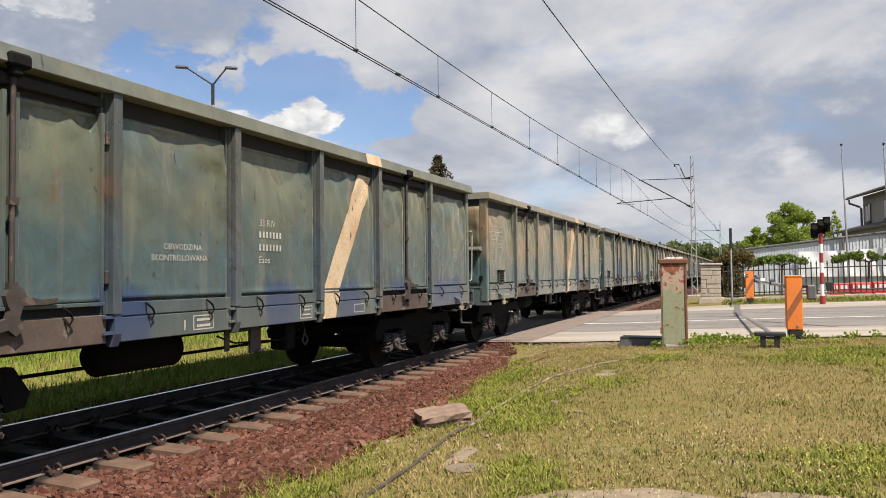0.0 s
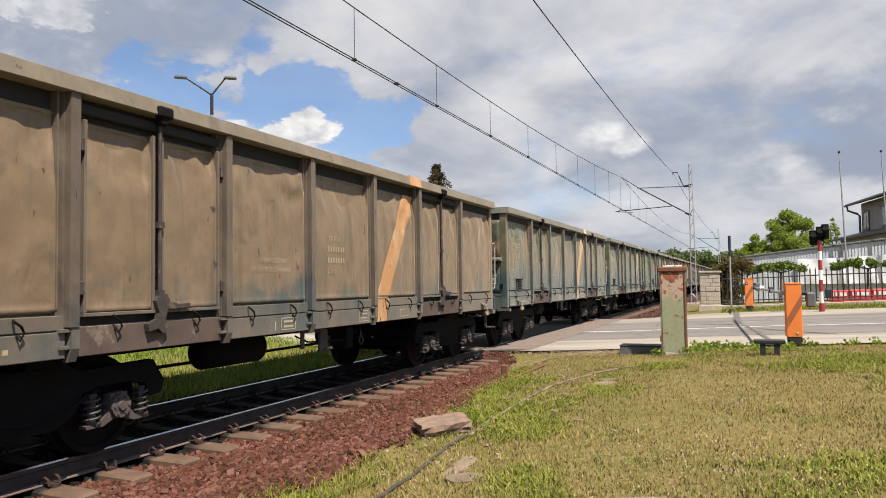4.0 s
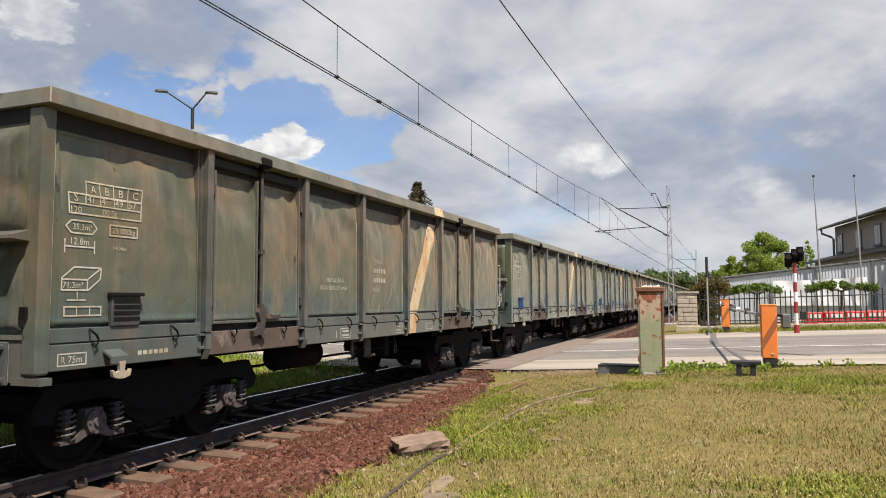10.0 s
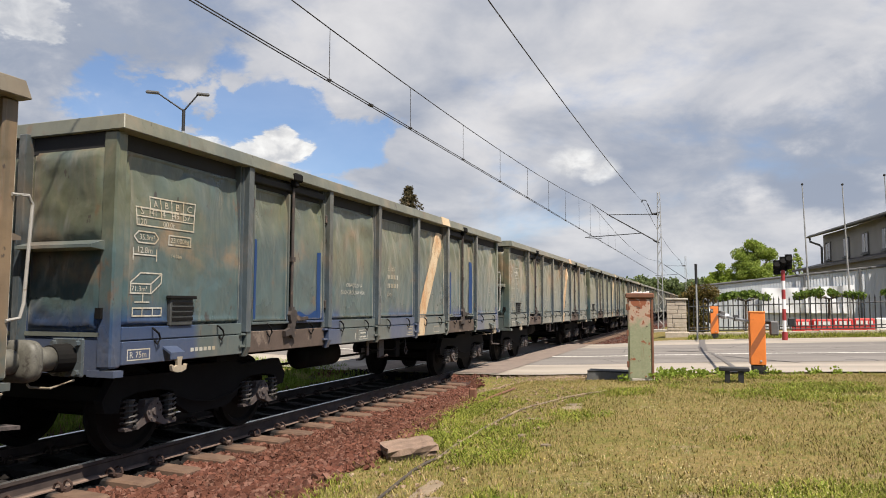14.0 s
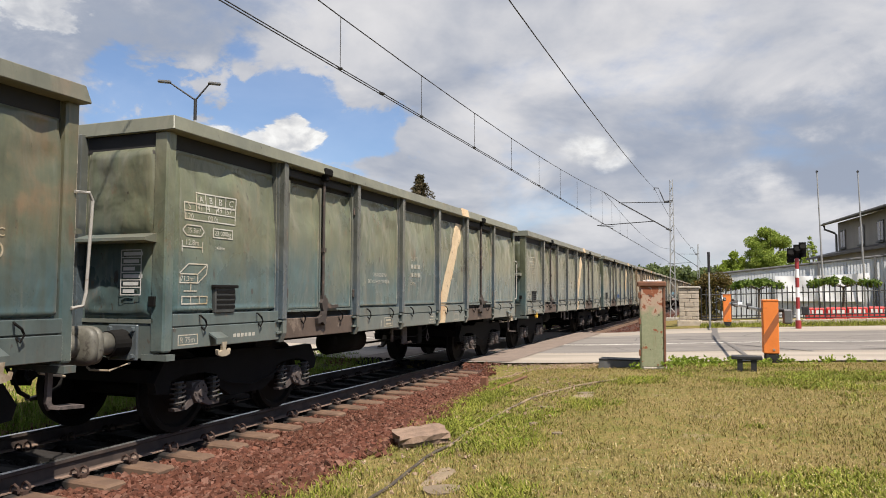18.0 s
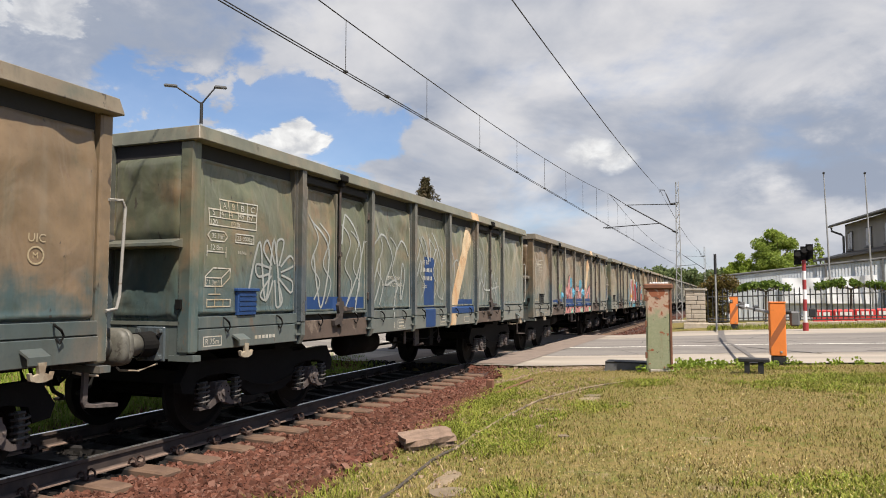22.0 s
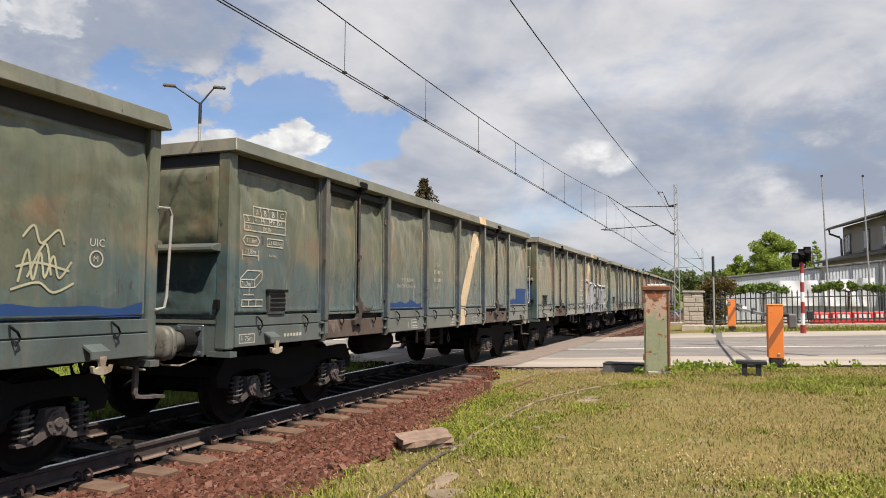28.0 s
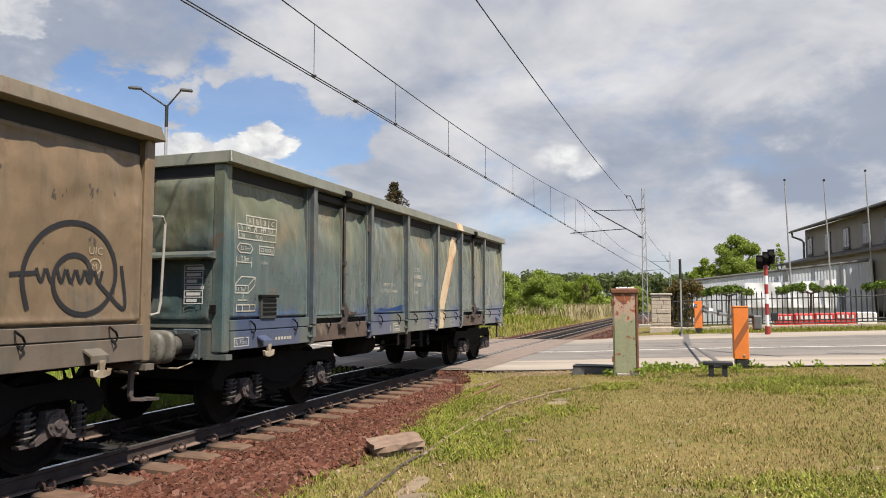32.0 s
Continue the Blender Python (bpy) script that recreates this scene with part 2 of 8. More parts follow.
def ground_height(x, y):
    if x > 0:
        z = -0.30 + 0.30 * step(x, 1.7, 3.2) + 0.15 * step(x, 3.0, 6.0) + rise(x, y)
    else:
        z = -0.30 + 0.50 * step(-x, 2.0, 4.4)
    if x > 2.5:
        z += 0.02 * noise.noise((x * 0.6, y * 0.6, 0))
    v = road_off(x, y)
    on_road = step(v, ROAD_EDGES[0] - 0.7, ROAD_EDGES[0]) * (1 - step(v, ROAD_EDGES[3], ROAD_EDGES[3] + 0.7))
    return z * (1 - on_road) + (road_height(x, y) - 0.04) * on_road

# ---- materials of the train ----
def wagon_paint(name, green, blue, brown, dusty, patched=False, depth=0.055):
    """Old layered paint: dust high up, green in the middle, blue-green below. The object's colour holds the wagon's share of dust, its share of blue and how far it has bleached."""
    def build(n, b):
        at = place(n)
        info = n.add("ShaderNodeObjectInfo")
        mix = n.add("ShaderNodeSeparateColor")
        n.link(info.outputs["Color"], mix.inputs[0])
        seed = n.math("ADD", n.math("MULTIPLY", mix.outputs[0], 37.0), n.math("MULTIPLY", mix.outputs[1], 91.0))
        shift = n.add("ShaderNodeCombineXYZ")
        n.link(seed, shift.inputs["X"])
        n.link(n.math("MULTIPLY", seed, 1.7), shift.inputs["Y"])
        here = n.vmath("ADD", at, shift.outputs[0])
        sep = n.add("ShaderNodeSeparateXYZ")
        n.link(at, sep.inputs[0])
        broad = n.noise(here, 0.9, 5, 0.55, 0.4)
        other = n.noise(n.vmath("ADD", here, (3.0, 17.0, 5.0)), 1.2, 5, 0.6, 0.5)
        mid = n.noise(here, 3.2, 5, 0.55)
        fine = n.noise(here, 30, 4, 0.65)
        streak = n.noise(n.vmath("MULTIPLY", here, (6.0, 9.0, 0.6)), 1.6, 5, 0.65)
        run = n.noise(n.vmath("MULTIPLY", n.vmath("ADD", here, (7.0, 1.0, 2.0)), (3.0, 3.4, 0.35)), 1.5, 4, 0.6, 0.3)
        low = n.math("ADD", n.smooth(sep.outputs["Z"], 2.7, 1.1), n.math("MULTIPLY", n.math("SUBTRACT", broad, 0.5), 1.6))
        low = n.math("ADD", low, n.math("MULTIPLY", n.math("SUBTRACT", mix.outputs[1], 0.5), 0.9))
        c = n.mix(n.smooth(low, 0.20, 0.85), green, blue)
        # bleached and darker fields
        c = n.mix(n.math("MULTIPLY", n.smooth(mid, 0.44, 0.64), 0.5), c, n.mix(1.0, c, (1.45, 1.42, 1.38), "MULTIPLY"))
        c = n.mix(n.math("MULTIPLY", n.smooth(other, 0.52, 0.36), 0.45), c, n.mix(1.0, c, (0.60, 0.62, 0.64), "MULTIPLY"))
        dirt = n.math("ADD", n.math("MULTIPLY", other, 0.8), n.math("ADD", n.math("MULTIPLY", mid, 0.15), n.math("MULTIPLY", streak, 0.15)))
        dirt = n.math("ADD", dirt, n.math("MULTIPLY", n.math("SUBTRACT", mix.outputs[0], 0.5), 0.58))
        dirt = n.math("ADD", dirt, n.math("MULTIPLY", n.math("SUBTRACT", n.smooth(sep.outputs["Z"], 1.1, 2.3), 0.6), 0.16))
        c = n.mix(n.math("MULTIPLY", n.smooth(dirt, 0.47, 0.68), 0.85), c, n.mix(n.smooth(mid, 0.4, 0.65), brown, [v * 1.25 for v in brown]))
        # rain has washed pale and dark runs down the sheet
        c = n.mix(n.math("MULTIPLY", n.smooth(run, 0.54, 0.72), 0.30), c, dusty)
        c = n.mix(n.math("MULTIPLY", n.smooth(run, 0.46, 0.30), 0.38), c, [v * 0.45 for v in green])
        c = n.mix(n.math("MULTIPLY", n.smooth(streak, 0.58, 0.74), 0.14), c, dusty)
        c = n.mix(n.math("MULTIPLY", n.smooth(streak, 0.40, 0.28), 0.25), c, [v * 0.4 for v in green])
        # rust stains, and dark knocks longer than wide
        rust = n.noise(n.vmath("MULTIPLY", here, (1.0, 1.0, 0.5)), 4.0, 6, 0.70)
        c = n.mix(n.math("MULTIPLY", n.smooth(rust, 0.60, 0.70), 0.55), c, (0.13, 0.066, 0.034))
        chip = n.noise(n.vmath("MULTIPLY", here, (1.0, 1.0, 0.45)), 9.0, 4, 0.6)
        c = n.mix(n.math("MULTIPLY", n.smooth(chip, 0.665, 0.70), 0.85), c, (0.030, 0.022, 0.018))
        if patched:
            # fresh blue brushed over the foot of some bays
            bay = n.noise(n.vmath("MULTIPLY", here, (0.0, 0.62, 0.0)), 1.0, 0, 0.5)
            edge = n.math("ADD", sep.outputs["Z"], n.math("MULTIPLY", n.math("SUBTRACT", mid, 0.5), 0.30))
            fresh = n.math("MULTIPLY", n.math("SUBTRACT", 1.0, n.smooth(edge, 1.36, 1.60)), n.smooth(bay, 0.50, 0.55))
            fresh = n.math("MULTIPLY", fresh, n.smooth(mix.outputs[1], 0.72, 0.80))
            c = n.mix(n.math("MULTIPLY", fresh, n.math("ADD", 0.45, n.math("MULTIPLY", broad, 0.8), clamp=True)), c, (0.007, 0.034, 0.112))
        # pale dust lying along the foot
        c = n.mix(n.math("MULTIPLY", n.math("MULTIPLY", n.smooth(sep.outputs["Z"], 1.45, 0.98), fine), 0.3), c, dusty)
        c = n.mix(n.math("MULTIPLY", n.smooth(fine, 0.44, 0.34), 0.22), c, n.mix(1.0, c, (0.55, 0.55, 0.55), "MULTIPLY"))
        bleach = n.add("ShaderNodeCombineColor")
        for k in range(3):
            n.link(n.math("ADD", 0.39, n.math("MULTIPLY", mix.outputs[2], 0.9)), bleach.inputs[k])
        c = n.mix(1.0, c, bleach.outputs[0], "MULTIPLY")
        n.link(c, b.inputs["Base Color"])
        n.put(b.inputs["Roughness"], n.math("ADD", 0.17 if depth > 0.02 else 0.36, n.math("MULTIPLY", dirt, 0.32)))
        b.inputs["Specular IOR Level"].default_value = 0.5
        # a film of dust scatters light at a flat angle
        b.inputs["Sheen Weight"].default_value = 0.30
        b.inputs["Sheen Roughness"].default_value = 0.45
        b.inputs["Sheen Tint"].default_value = (0.80, 0.72, 0.60, 1)
        beat = n.noise(n.vmath("MULTIPLY", here, (1.0, 1.0, 0.6)), 2.2, 3, 0.5, 0.6)
        knock = n.noise(n.vmath("MULTIPLY", n.vmath("ADD", here, (5.0, 3.0, 8.0)), (1.0, 1.0, 0.8)), 7.0, 3, 0.5)
        relief(n, b, n.math("ADD", beat, n.math("ADD", n.math("MULTIPLY", knock, 0.14), n.math("MULTIPLY", chip, 0.04))), 0.9, depth)
    return material(name, build)


PAINT = wagon_paint("weathered_wagon_paint", (0.101, 0.111, 0.068), (0.047, 0.083, 0.086), (0.185, 0.119, 0.065), (0.23, 0.195, 0.14), True, 0.045)
POST_PAINT = wagon_paint("weathered_post_paint", (0.062, 0.067, 0.058), (0.042, 0.061, 0.075), (0.105, 0.076, 0.053), (0.16, 0.15, 0.125))
SILL_PAINT = wagon_paint("dusty_sill_paint", (0.083, 0.088, 0.064), (0.050, 0.076, 0.077), (0.120, 0.088, 0.062), (0.19, 0.165, 0.13), True, 0.008)
RIM_PAINT = wagon_paint("sun_bleached_rim_paint", (0.116, 0.120, 0.087), (0.096, 0.112, 0.098), (0.165, 0.130, 0.088), (0.20, 0.185, 0.14), False, 0.008)
# black that paints the rim's shadow and the shade below the doors
SHADE_BLACK = plain("painted_shade_black", (0.016, 0.015, 0.015), 0.85, 0.0, 0.4, 5)


def stencil(name, clean, dirty, steel):
    """Old brushed paint: faded in fields, chipped to the steel in marks longer than wide."""
    def build(n, b):
        at = place(n)
        info = n.add("ShaderNodeObjectInfo")
        mix = n.add("ShaderNodeSeparateColor")
        n.link(info.outputs["Color"], mix.inputs[0])
        shift = n.add("ShaderNodeCombineXYZ")
        n.link(n.math("MULTIPLY", mix.outputs[0], 41.0), shift.inputs["Y"])
        n.link(n.math("MULTIPLY", mix.outputs[1], 13.0), shift.inputs["Z"])
        here = n.vmath("ADD", at, shift.outputs[0])
        worn = n.math("ADD", n.noise(n.vmath("MULTIPLY", here, (1, 1, 0.5)), 2.6, 6, 0.65), n.math("MULTIPLY", n.math("SUBTRACT", mix.outputs[0], 0.5), 0.3))
        c = n.mix(n.smooth(worn, 0.34, 0.66), clean, dirty)
        c = n.mix(n.math("MULTIPLY", n.smooth(n.noise(here, 34, 4, 0.7), 0.45, 0.68), 0.4), c, [v * 0.55 for v in dirty])
        c = n.mix(n.smooth(n.noise(n.vmath("MULTIPLY", here, (1, 1, 0.45)), 13, 4, 0.6), 0.64, 0.68), c, steel)
        n.link(c, b.inputs["Base Color"])
        b.inputs["Roughness"].default_value = 0.7
    return material(name, build)


MARKING = stencil("stencil_white", (0.42, 0.41, 0.36), (0.33, 0.26, 0.15), (0.16, 0.14, 0.10))
BAND = stencil("orange_band_paint", (0.54, 0.42, 0.27), (0.45, 0.235, 0.10), (0.07, 0.05, 0.035))
# wheel colour lowered to near-black to carry the shade below the wagon floor
WHEEL = plain("worn_near_black_wheel", (0.010, 0.009, 0.008), 0.75, 0.2, 0.4, 4)
BOX_STEEL = plain("dusty_axle_box", (0.078, 0.062, 0.056), 0.75, 0.1, 0.4, 7, spots=(0.035, 0.03, 0.026), amount=0.06)
SPRING_STEEL = plain("dusty_spring_steel", (0.05, 0.045, 0.04), 0.6, 0.2, 0.4, 9)
PALE_STEEL = plain("pale_dusty_steel", (0.30, 0.25, 0.18), 0.7, 0.1, 0.3, 6, spots=(0.20, 0.15, 0.10), amount=0.06)
RAIL_WHITE = plain("chipped_white_handrail", (0.29, 0.275, 0.245), 0.6, 0.1, 0.2, 14, 0.1, spots=(0.16, 0.12, 0.09), amount=0.03)
LOCK_STEEL = plain("rusty_lock_steel", (0.045, 0.035, 0.030), 0.75, 0.1, 0.45, 9, 0.3, spots=(0.11, 0.075, 0.055), amount=0.05)
HOLDER = plain("dark_holder_steel", (0.040, 0.042, 0.040), 0.7, 0.1, 0.4, 9, 0.3)
BUFFER_GREY = plain("dusty_buffer_steel", (0.105, 0.100, 0.082), 0.6, 0.1, 0.4, 6, 0.2, spots=(0.04, 0.034, 0.028), amount=0.08)


# ---- freight wagon ----
LENGTH = 12.9
POSTS = (2.0, 3.95, 5.60, 7.30, 8.95, 10.90)
BAYS = ((0.13, 1.92), (2.08, 3.86), (4.04, 5.51), (5.69, 7.21), (7.39, 8.86), (9.04, 10.81), (10.99, 12.77))
DOORS = (1, 5)


def dent(y, z, seed):
    """How far the battered sheet stands out of its plane: creased along the top, calm below."""
    top = step(z, 2.25, 2.8)
    soft = (0.046 * top + 0.013) * noise.noise((y * 1.3, z * 1.2, seed))
    crease = 0.060 * top * (0.22 - abs(noise.noise((y * 2.4 + 0.5 * z, z * 1.7, seed + 9))))
    return soft + crease + (0.004 + 0.018 * top) * noise.noise((y * 5.6, z * 4.0, seed + 5)) - 0.018 * top - 0.035 * step(z, 2.75, 3.0)


def sheet(y0, y1, z0, z1, side, seed, lip=0.03, nx=28, nz=34, face=1.358):
    """A pressed sheet with a raised, folded edge."""
    verts, faces = [], []
    ys = [y0, y0 + lip, y0 + 2 * lip] + [y0 + 2 * lip + (y1 - y0 - 4 * lip) * i / nx for i in range(1, nx)] + [y1 - 2 * lip, y1 - lip, y1]
    zs = [z0, z0 + lip, z0 + 2 * lip] + [z0 + 2 * lip + (z1 - z0 - 4 * lip) * i / nz for i in range(1, nz)] + [z1 - 2 * lip, z1 - lip, z1]
    for j, z in enumerate(zs):
        for i, y in enumerate(ys):
            rim = min(i, j, len(ys) - 1 - i, len(zs) - 1 - j)
            x = (1.296, face + 0.018 - 0.05 * step(z, 2.7, 3.0), face + dent(y, z, seed))[min(rim, 2)]
            verts.append((x * side, y, z))
    w = len(ys)
    for j in range(len(zs) - 1):
        for i in range(w - 1):
            q = (j * w + i, j * w + i + 1, (j + 1) * w + i + 1, (j + 1) * w + i)
            faces.append(q if side > 0 else q[::-1])
    return mesh_from("sheet", verts, faces, PAINT, True)


def dring(side, y):
    bm = bmesh.new()
    x = 1.395 * side
    pipe(bm, [(x, y - 0.035, 1.32), (x + 0.035 * side, y - 0.05, 1.31), (x + 0.045 * side, y, 1.27), (x + 0.04 * side, y + 0.03, 1.22), (x + 0.03 * side, y, 1.16), (x, y - 0.01, 1.20)], 0.011, 6)
    return bm


AXLE = 0.97  # half the wheelbase of a bogie


def bogie_frame(side):
    x = 1.0 * side
    bm = bmesh.new()
    outline = [(-1.48, 0.62), (-1.34, 0.84), (-0.55, 0.82), (-0.42, 0.88), (0.42, 0.88), (0.55, 0.82), (1.34, 0.84), (1.48, 0.62), (1.44, 0.50), (1.28, 0.48), (1.24, 0.62), (1.06, 0.66), (0.74, 0.66), (0.56, 0.62), (0.50, 0.46), (0.30, 0.34), (-0.30, 0.34), (-0.50, 0.46), (-0.56, 0.62), (-0.74, 0.66), (-1.06, 0.66), (-1.24, 0.62), (-1.28, 0.48), (-1.44, 0.50)]
    prism(bm, [(a * AXLE / 0.9, z) for a, z in outline], "x", x - 0.05, x + 0.05)
    return bm


def wheelset(parent, y):
    bm = bmesh.new()
    rod(bm, (-1.08, 0, 0), (1.08, 0, 0), 0.075, sides=14)
    axle = part("wheelset", bm, WHEEL, parent)
    axle.location = (0, y, 0.46)
    for s in (-1, 1):
        bm = bmesh.new()
        profile = ((0.675, 0.485), (0.705, 0.487), (0.715, 0.462), (0.815, 0.455), (0.815, 0.40), (0.775, 0.37), (0.765, 0.20), (0.80, 0.12), (0.80, 0.075), (0.66, 0.075), (0.66, 0.12), (0.72, 0.20), (0.725, 0.37), (0.675, 0.40))
        seg = 36
        rings = [[bm.verts.new((s * x, r * math.cos(2 * math.pi * k / seg), r * math.sin(2 * math.pi * k / seg))) for x, r in profile] for k in range(seg)]
        for k in range(seg):
            a, c = rings[k], rings[(k + 1) % seg]
            for i in range(len(profile)):
                j = (i + 1) % len(profile)
                bm.faces.new((a[i], a[j], c[j], c[i]))
        part("wheel", bm, WHEEL, axle, "grimy steel railway wheel")
    return axle


def bogie(parent, y):
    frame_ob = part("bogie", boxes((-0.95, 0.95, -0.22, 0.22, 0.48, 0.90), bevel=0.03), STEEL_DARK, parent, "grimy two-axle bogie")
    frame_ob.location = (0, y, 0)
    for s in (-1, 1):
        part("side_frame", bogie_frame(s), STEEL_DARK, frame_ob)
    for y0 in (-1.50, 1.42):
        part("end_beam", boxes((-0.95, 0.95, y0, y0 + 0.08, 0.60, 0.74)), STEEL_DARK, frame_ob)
    for a in (-AXLE, AXLE):
        wheelset(frame_ob, a)
        for s in (-1, 1):
            x = 1.06 * s
            bm = bmesh.new()
            rod(bm, (x - 0.07 * s, a, 0.46), (x + 0.075 * s, a, 0.46), 0.120, 0.112, 18)
            rod(bm, (x + 0.07 * s, a, 0.46), (x + 0.095 * s, a, 0.46), 0.050, 0.042, 12)
            prism(bm, [(a - 0.37, 0.325), (a - 0.36, 0.295), (a - 0.18, 0.295), (a - 0.06, 0.345), (a + 0.06, 0.345), (a + 0.18, 0.295), (a + 0.36, 0.295), (a + 0.37, 0.325), (a + 0.20, 0.345), (a + 0.11, 0.44), (a + 0.10, 0.58), (a - 0.10, 0.58), (a - 0.11, 0.44), (a - 0.20, 0.345)], "x", x - 0.05 * s, x + 0.035 * s)
            for k in range(6):
                d = 0.085 * math.cos(k * math.pi / 3), 0.085 * math.sin(k * math.pi / 3)
                rod(bm, (x + 0.07 * s, a + d[0], 0.46 + d[1]), (x + 0.088 * s, a + d[0], 0.46 + d[1]), 0.013, sides=6)
            part("axle_box", bm, BOX_STEEL, frame_ob, "dusty cast axle box with a round cover")
            for d in (-0.28, 0.28) if s > 0 else ():
                bm = bmesh.new()
                coil = [(x + 0.072 * math.cos(k * 0.785), a + d + 0.072 * math.sin(k * 0.785), 0.335 + 0.0066 * k) for k in range(41)]
                pipe(bm, coil, 0.0135, 6)
                rod(bm, (x, a + d, 0.32), (x, a + d, 0.60), 0.042, sides=8)
                part("spring", bm, SPRING_STEEL, frame_ob, "dusty coil spring")
        part("brake_beam", boxes((-0.85, 0.85, a * 0.42 - 0.04, a * 0.42 + 0.04, 0.26, 0.34)), STEEL_DARK, frame_ob)
    bm = bmesh.new()
    pipe(bm, [(1.09, -0.75, 0.62), (1.10, -0.4, 0.50), (1.10, 0.0, 0.44), (1.10, 0.4, 0.50), (1.09, 0.75, 0.64)], 0.012, 6)
    part("brake_hose", bm, STEEL_DARK, frame_ob)
    return frame_ob


def letters(text, size, y, z, side, x):
    """Stencilled characters as faces (verts, faces) on a plane of constant x; they read from the given side."""
    curve = bpy.data.curves.new("letters", "FONT")
    curve.body, curve.size, curve.resolution_u = text, size, 2
    ob = bpy.data.objects.new("letters", curve)
    scene.collection.objects.link(ob)
    me = bpy.data.meshes.new_from_object(ob.evaluated_get(bpy.context.evaluated_depsgraph_get()))
    verts = [((x if callable(x) is False else x(y + v.co.x, z + v.co.y)) * side, y + side * v.co.x, z + v.co.y) for v in me.vertices]
    faces = [tuple(p.vertices) for p in me.polygons]
    bpy.data.objects.remove(ob)
    bpy.data.curves.remove(curve)
    bpy.data.meshes.remove(me)
    return verts, faces


def joined(pieces):
    verts, faces = [], []
    for v, f in pieces:
        k = len(verts)
        verts += v
        faces += [tuple(i + k for i in q) for q in f]
    return verts, faces


def bar(y0, y1, z0, z1, x=1.377):
    """A painted bar, cut into short pieces so that it can follow the sheet."""
    n, m = max(1, int((y1 - y0) / 0.07)), max(1, int((z1 - z0) / 0.07))
    verts = [(x, y0 + (y1 - y0) * i / n, z0 + (z1 - z0) * j / m) for j in range(m + 1) for i in range(n + 1)]
    return verts, [(j * (n + 1) + i, j * (n + 1) + i + 1, (j + 1) * (n + 1) + i + 1, (j + 1) * (n + 1) + i) for j in range(m) for i in range(n)]


def draped(pieces, bay):
    """Lays painted pieces on the battered sheet of a bay."""
    verts, faces = joined(pieces)
    return [(1.3645 + dent(y, z, 3.0 + bay), y, z) for _, y, z in verts], faces


def outline_bars(y0, y1, z0, z1, w=0.014):
    return [bar(y0, y1, z0, z0 + w), bar(y0, y1, z1 - w, z1), bar(y0, y0 + w, z0 + w, z1 - w), bar(y1 - w, y1, z0 + w, z1 - w)]


def slash(a, b, w=0.014, x=1.377):
    (y0, z0), (y1, z1) = a, b
    d = Vector((y1 - y0, z1 - z0)).normalized() * w / 2
    return [(x, y0 + d.y, z0 - d.x), (x, y1 + d.y, z1 - d.x), (x, y1 - d.y, z1 + d.x), (x, y0 - d.y, z0 + d.x)], [(0, 1, 2, 3)]


def lifted(pieces, dy, dz):
    return [([(x, y + dy, z + dz) for x, y, z in v], f) for v, f in pieces]


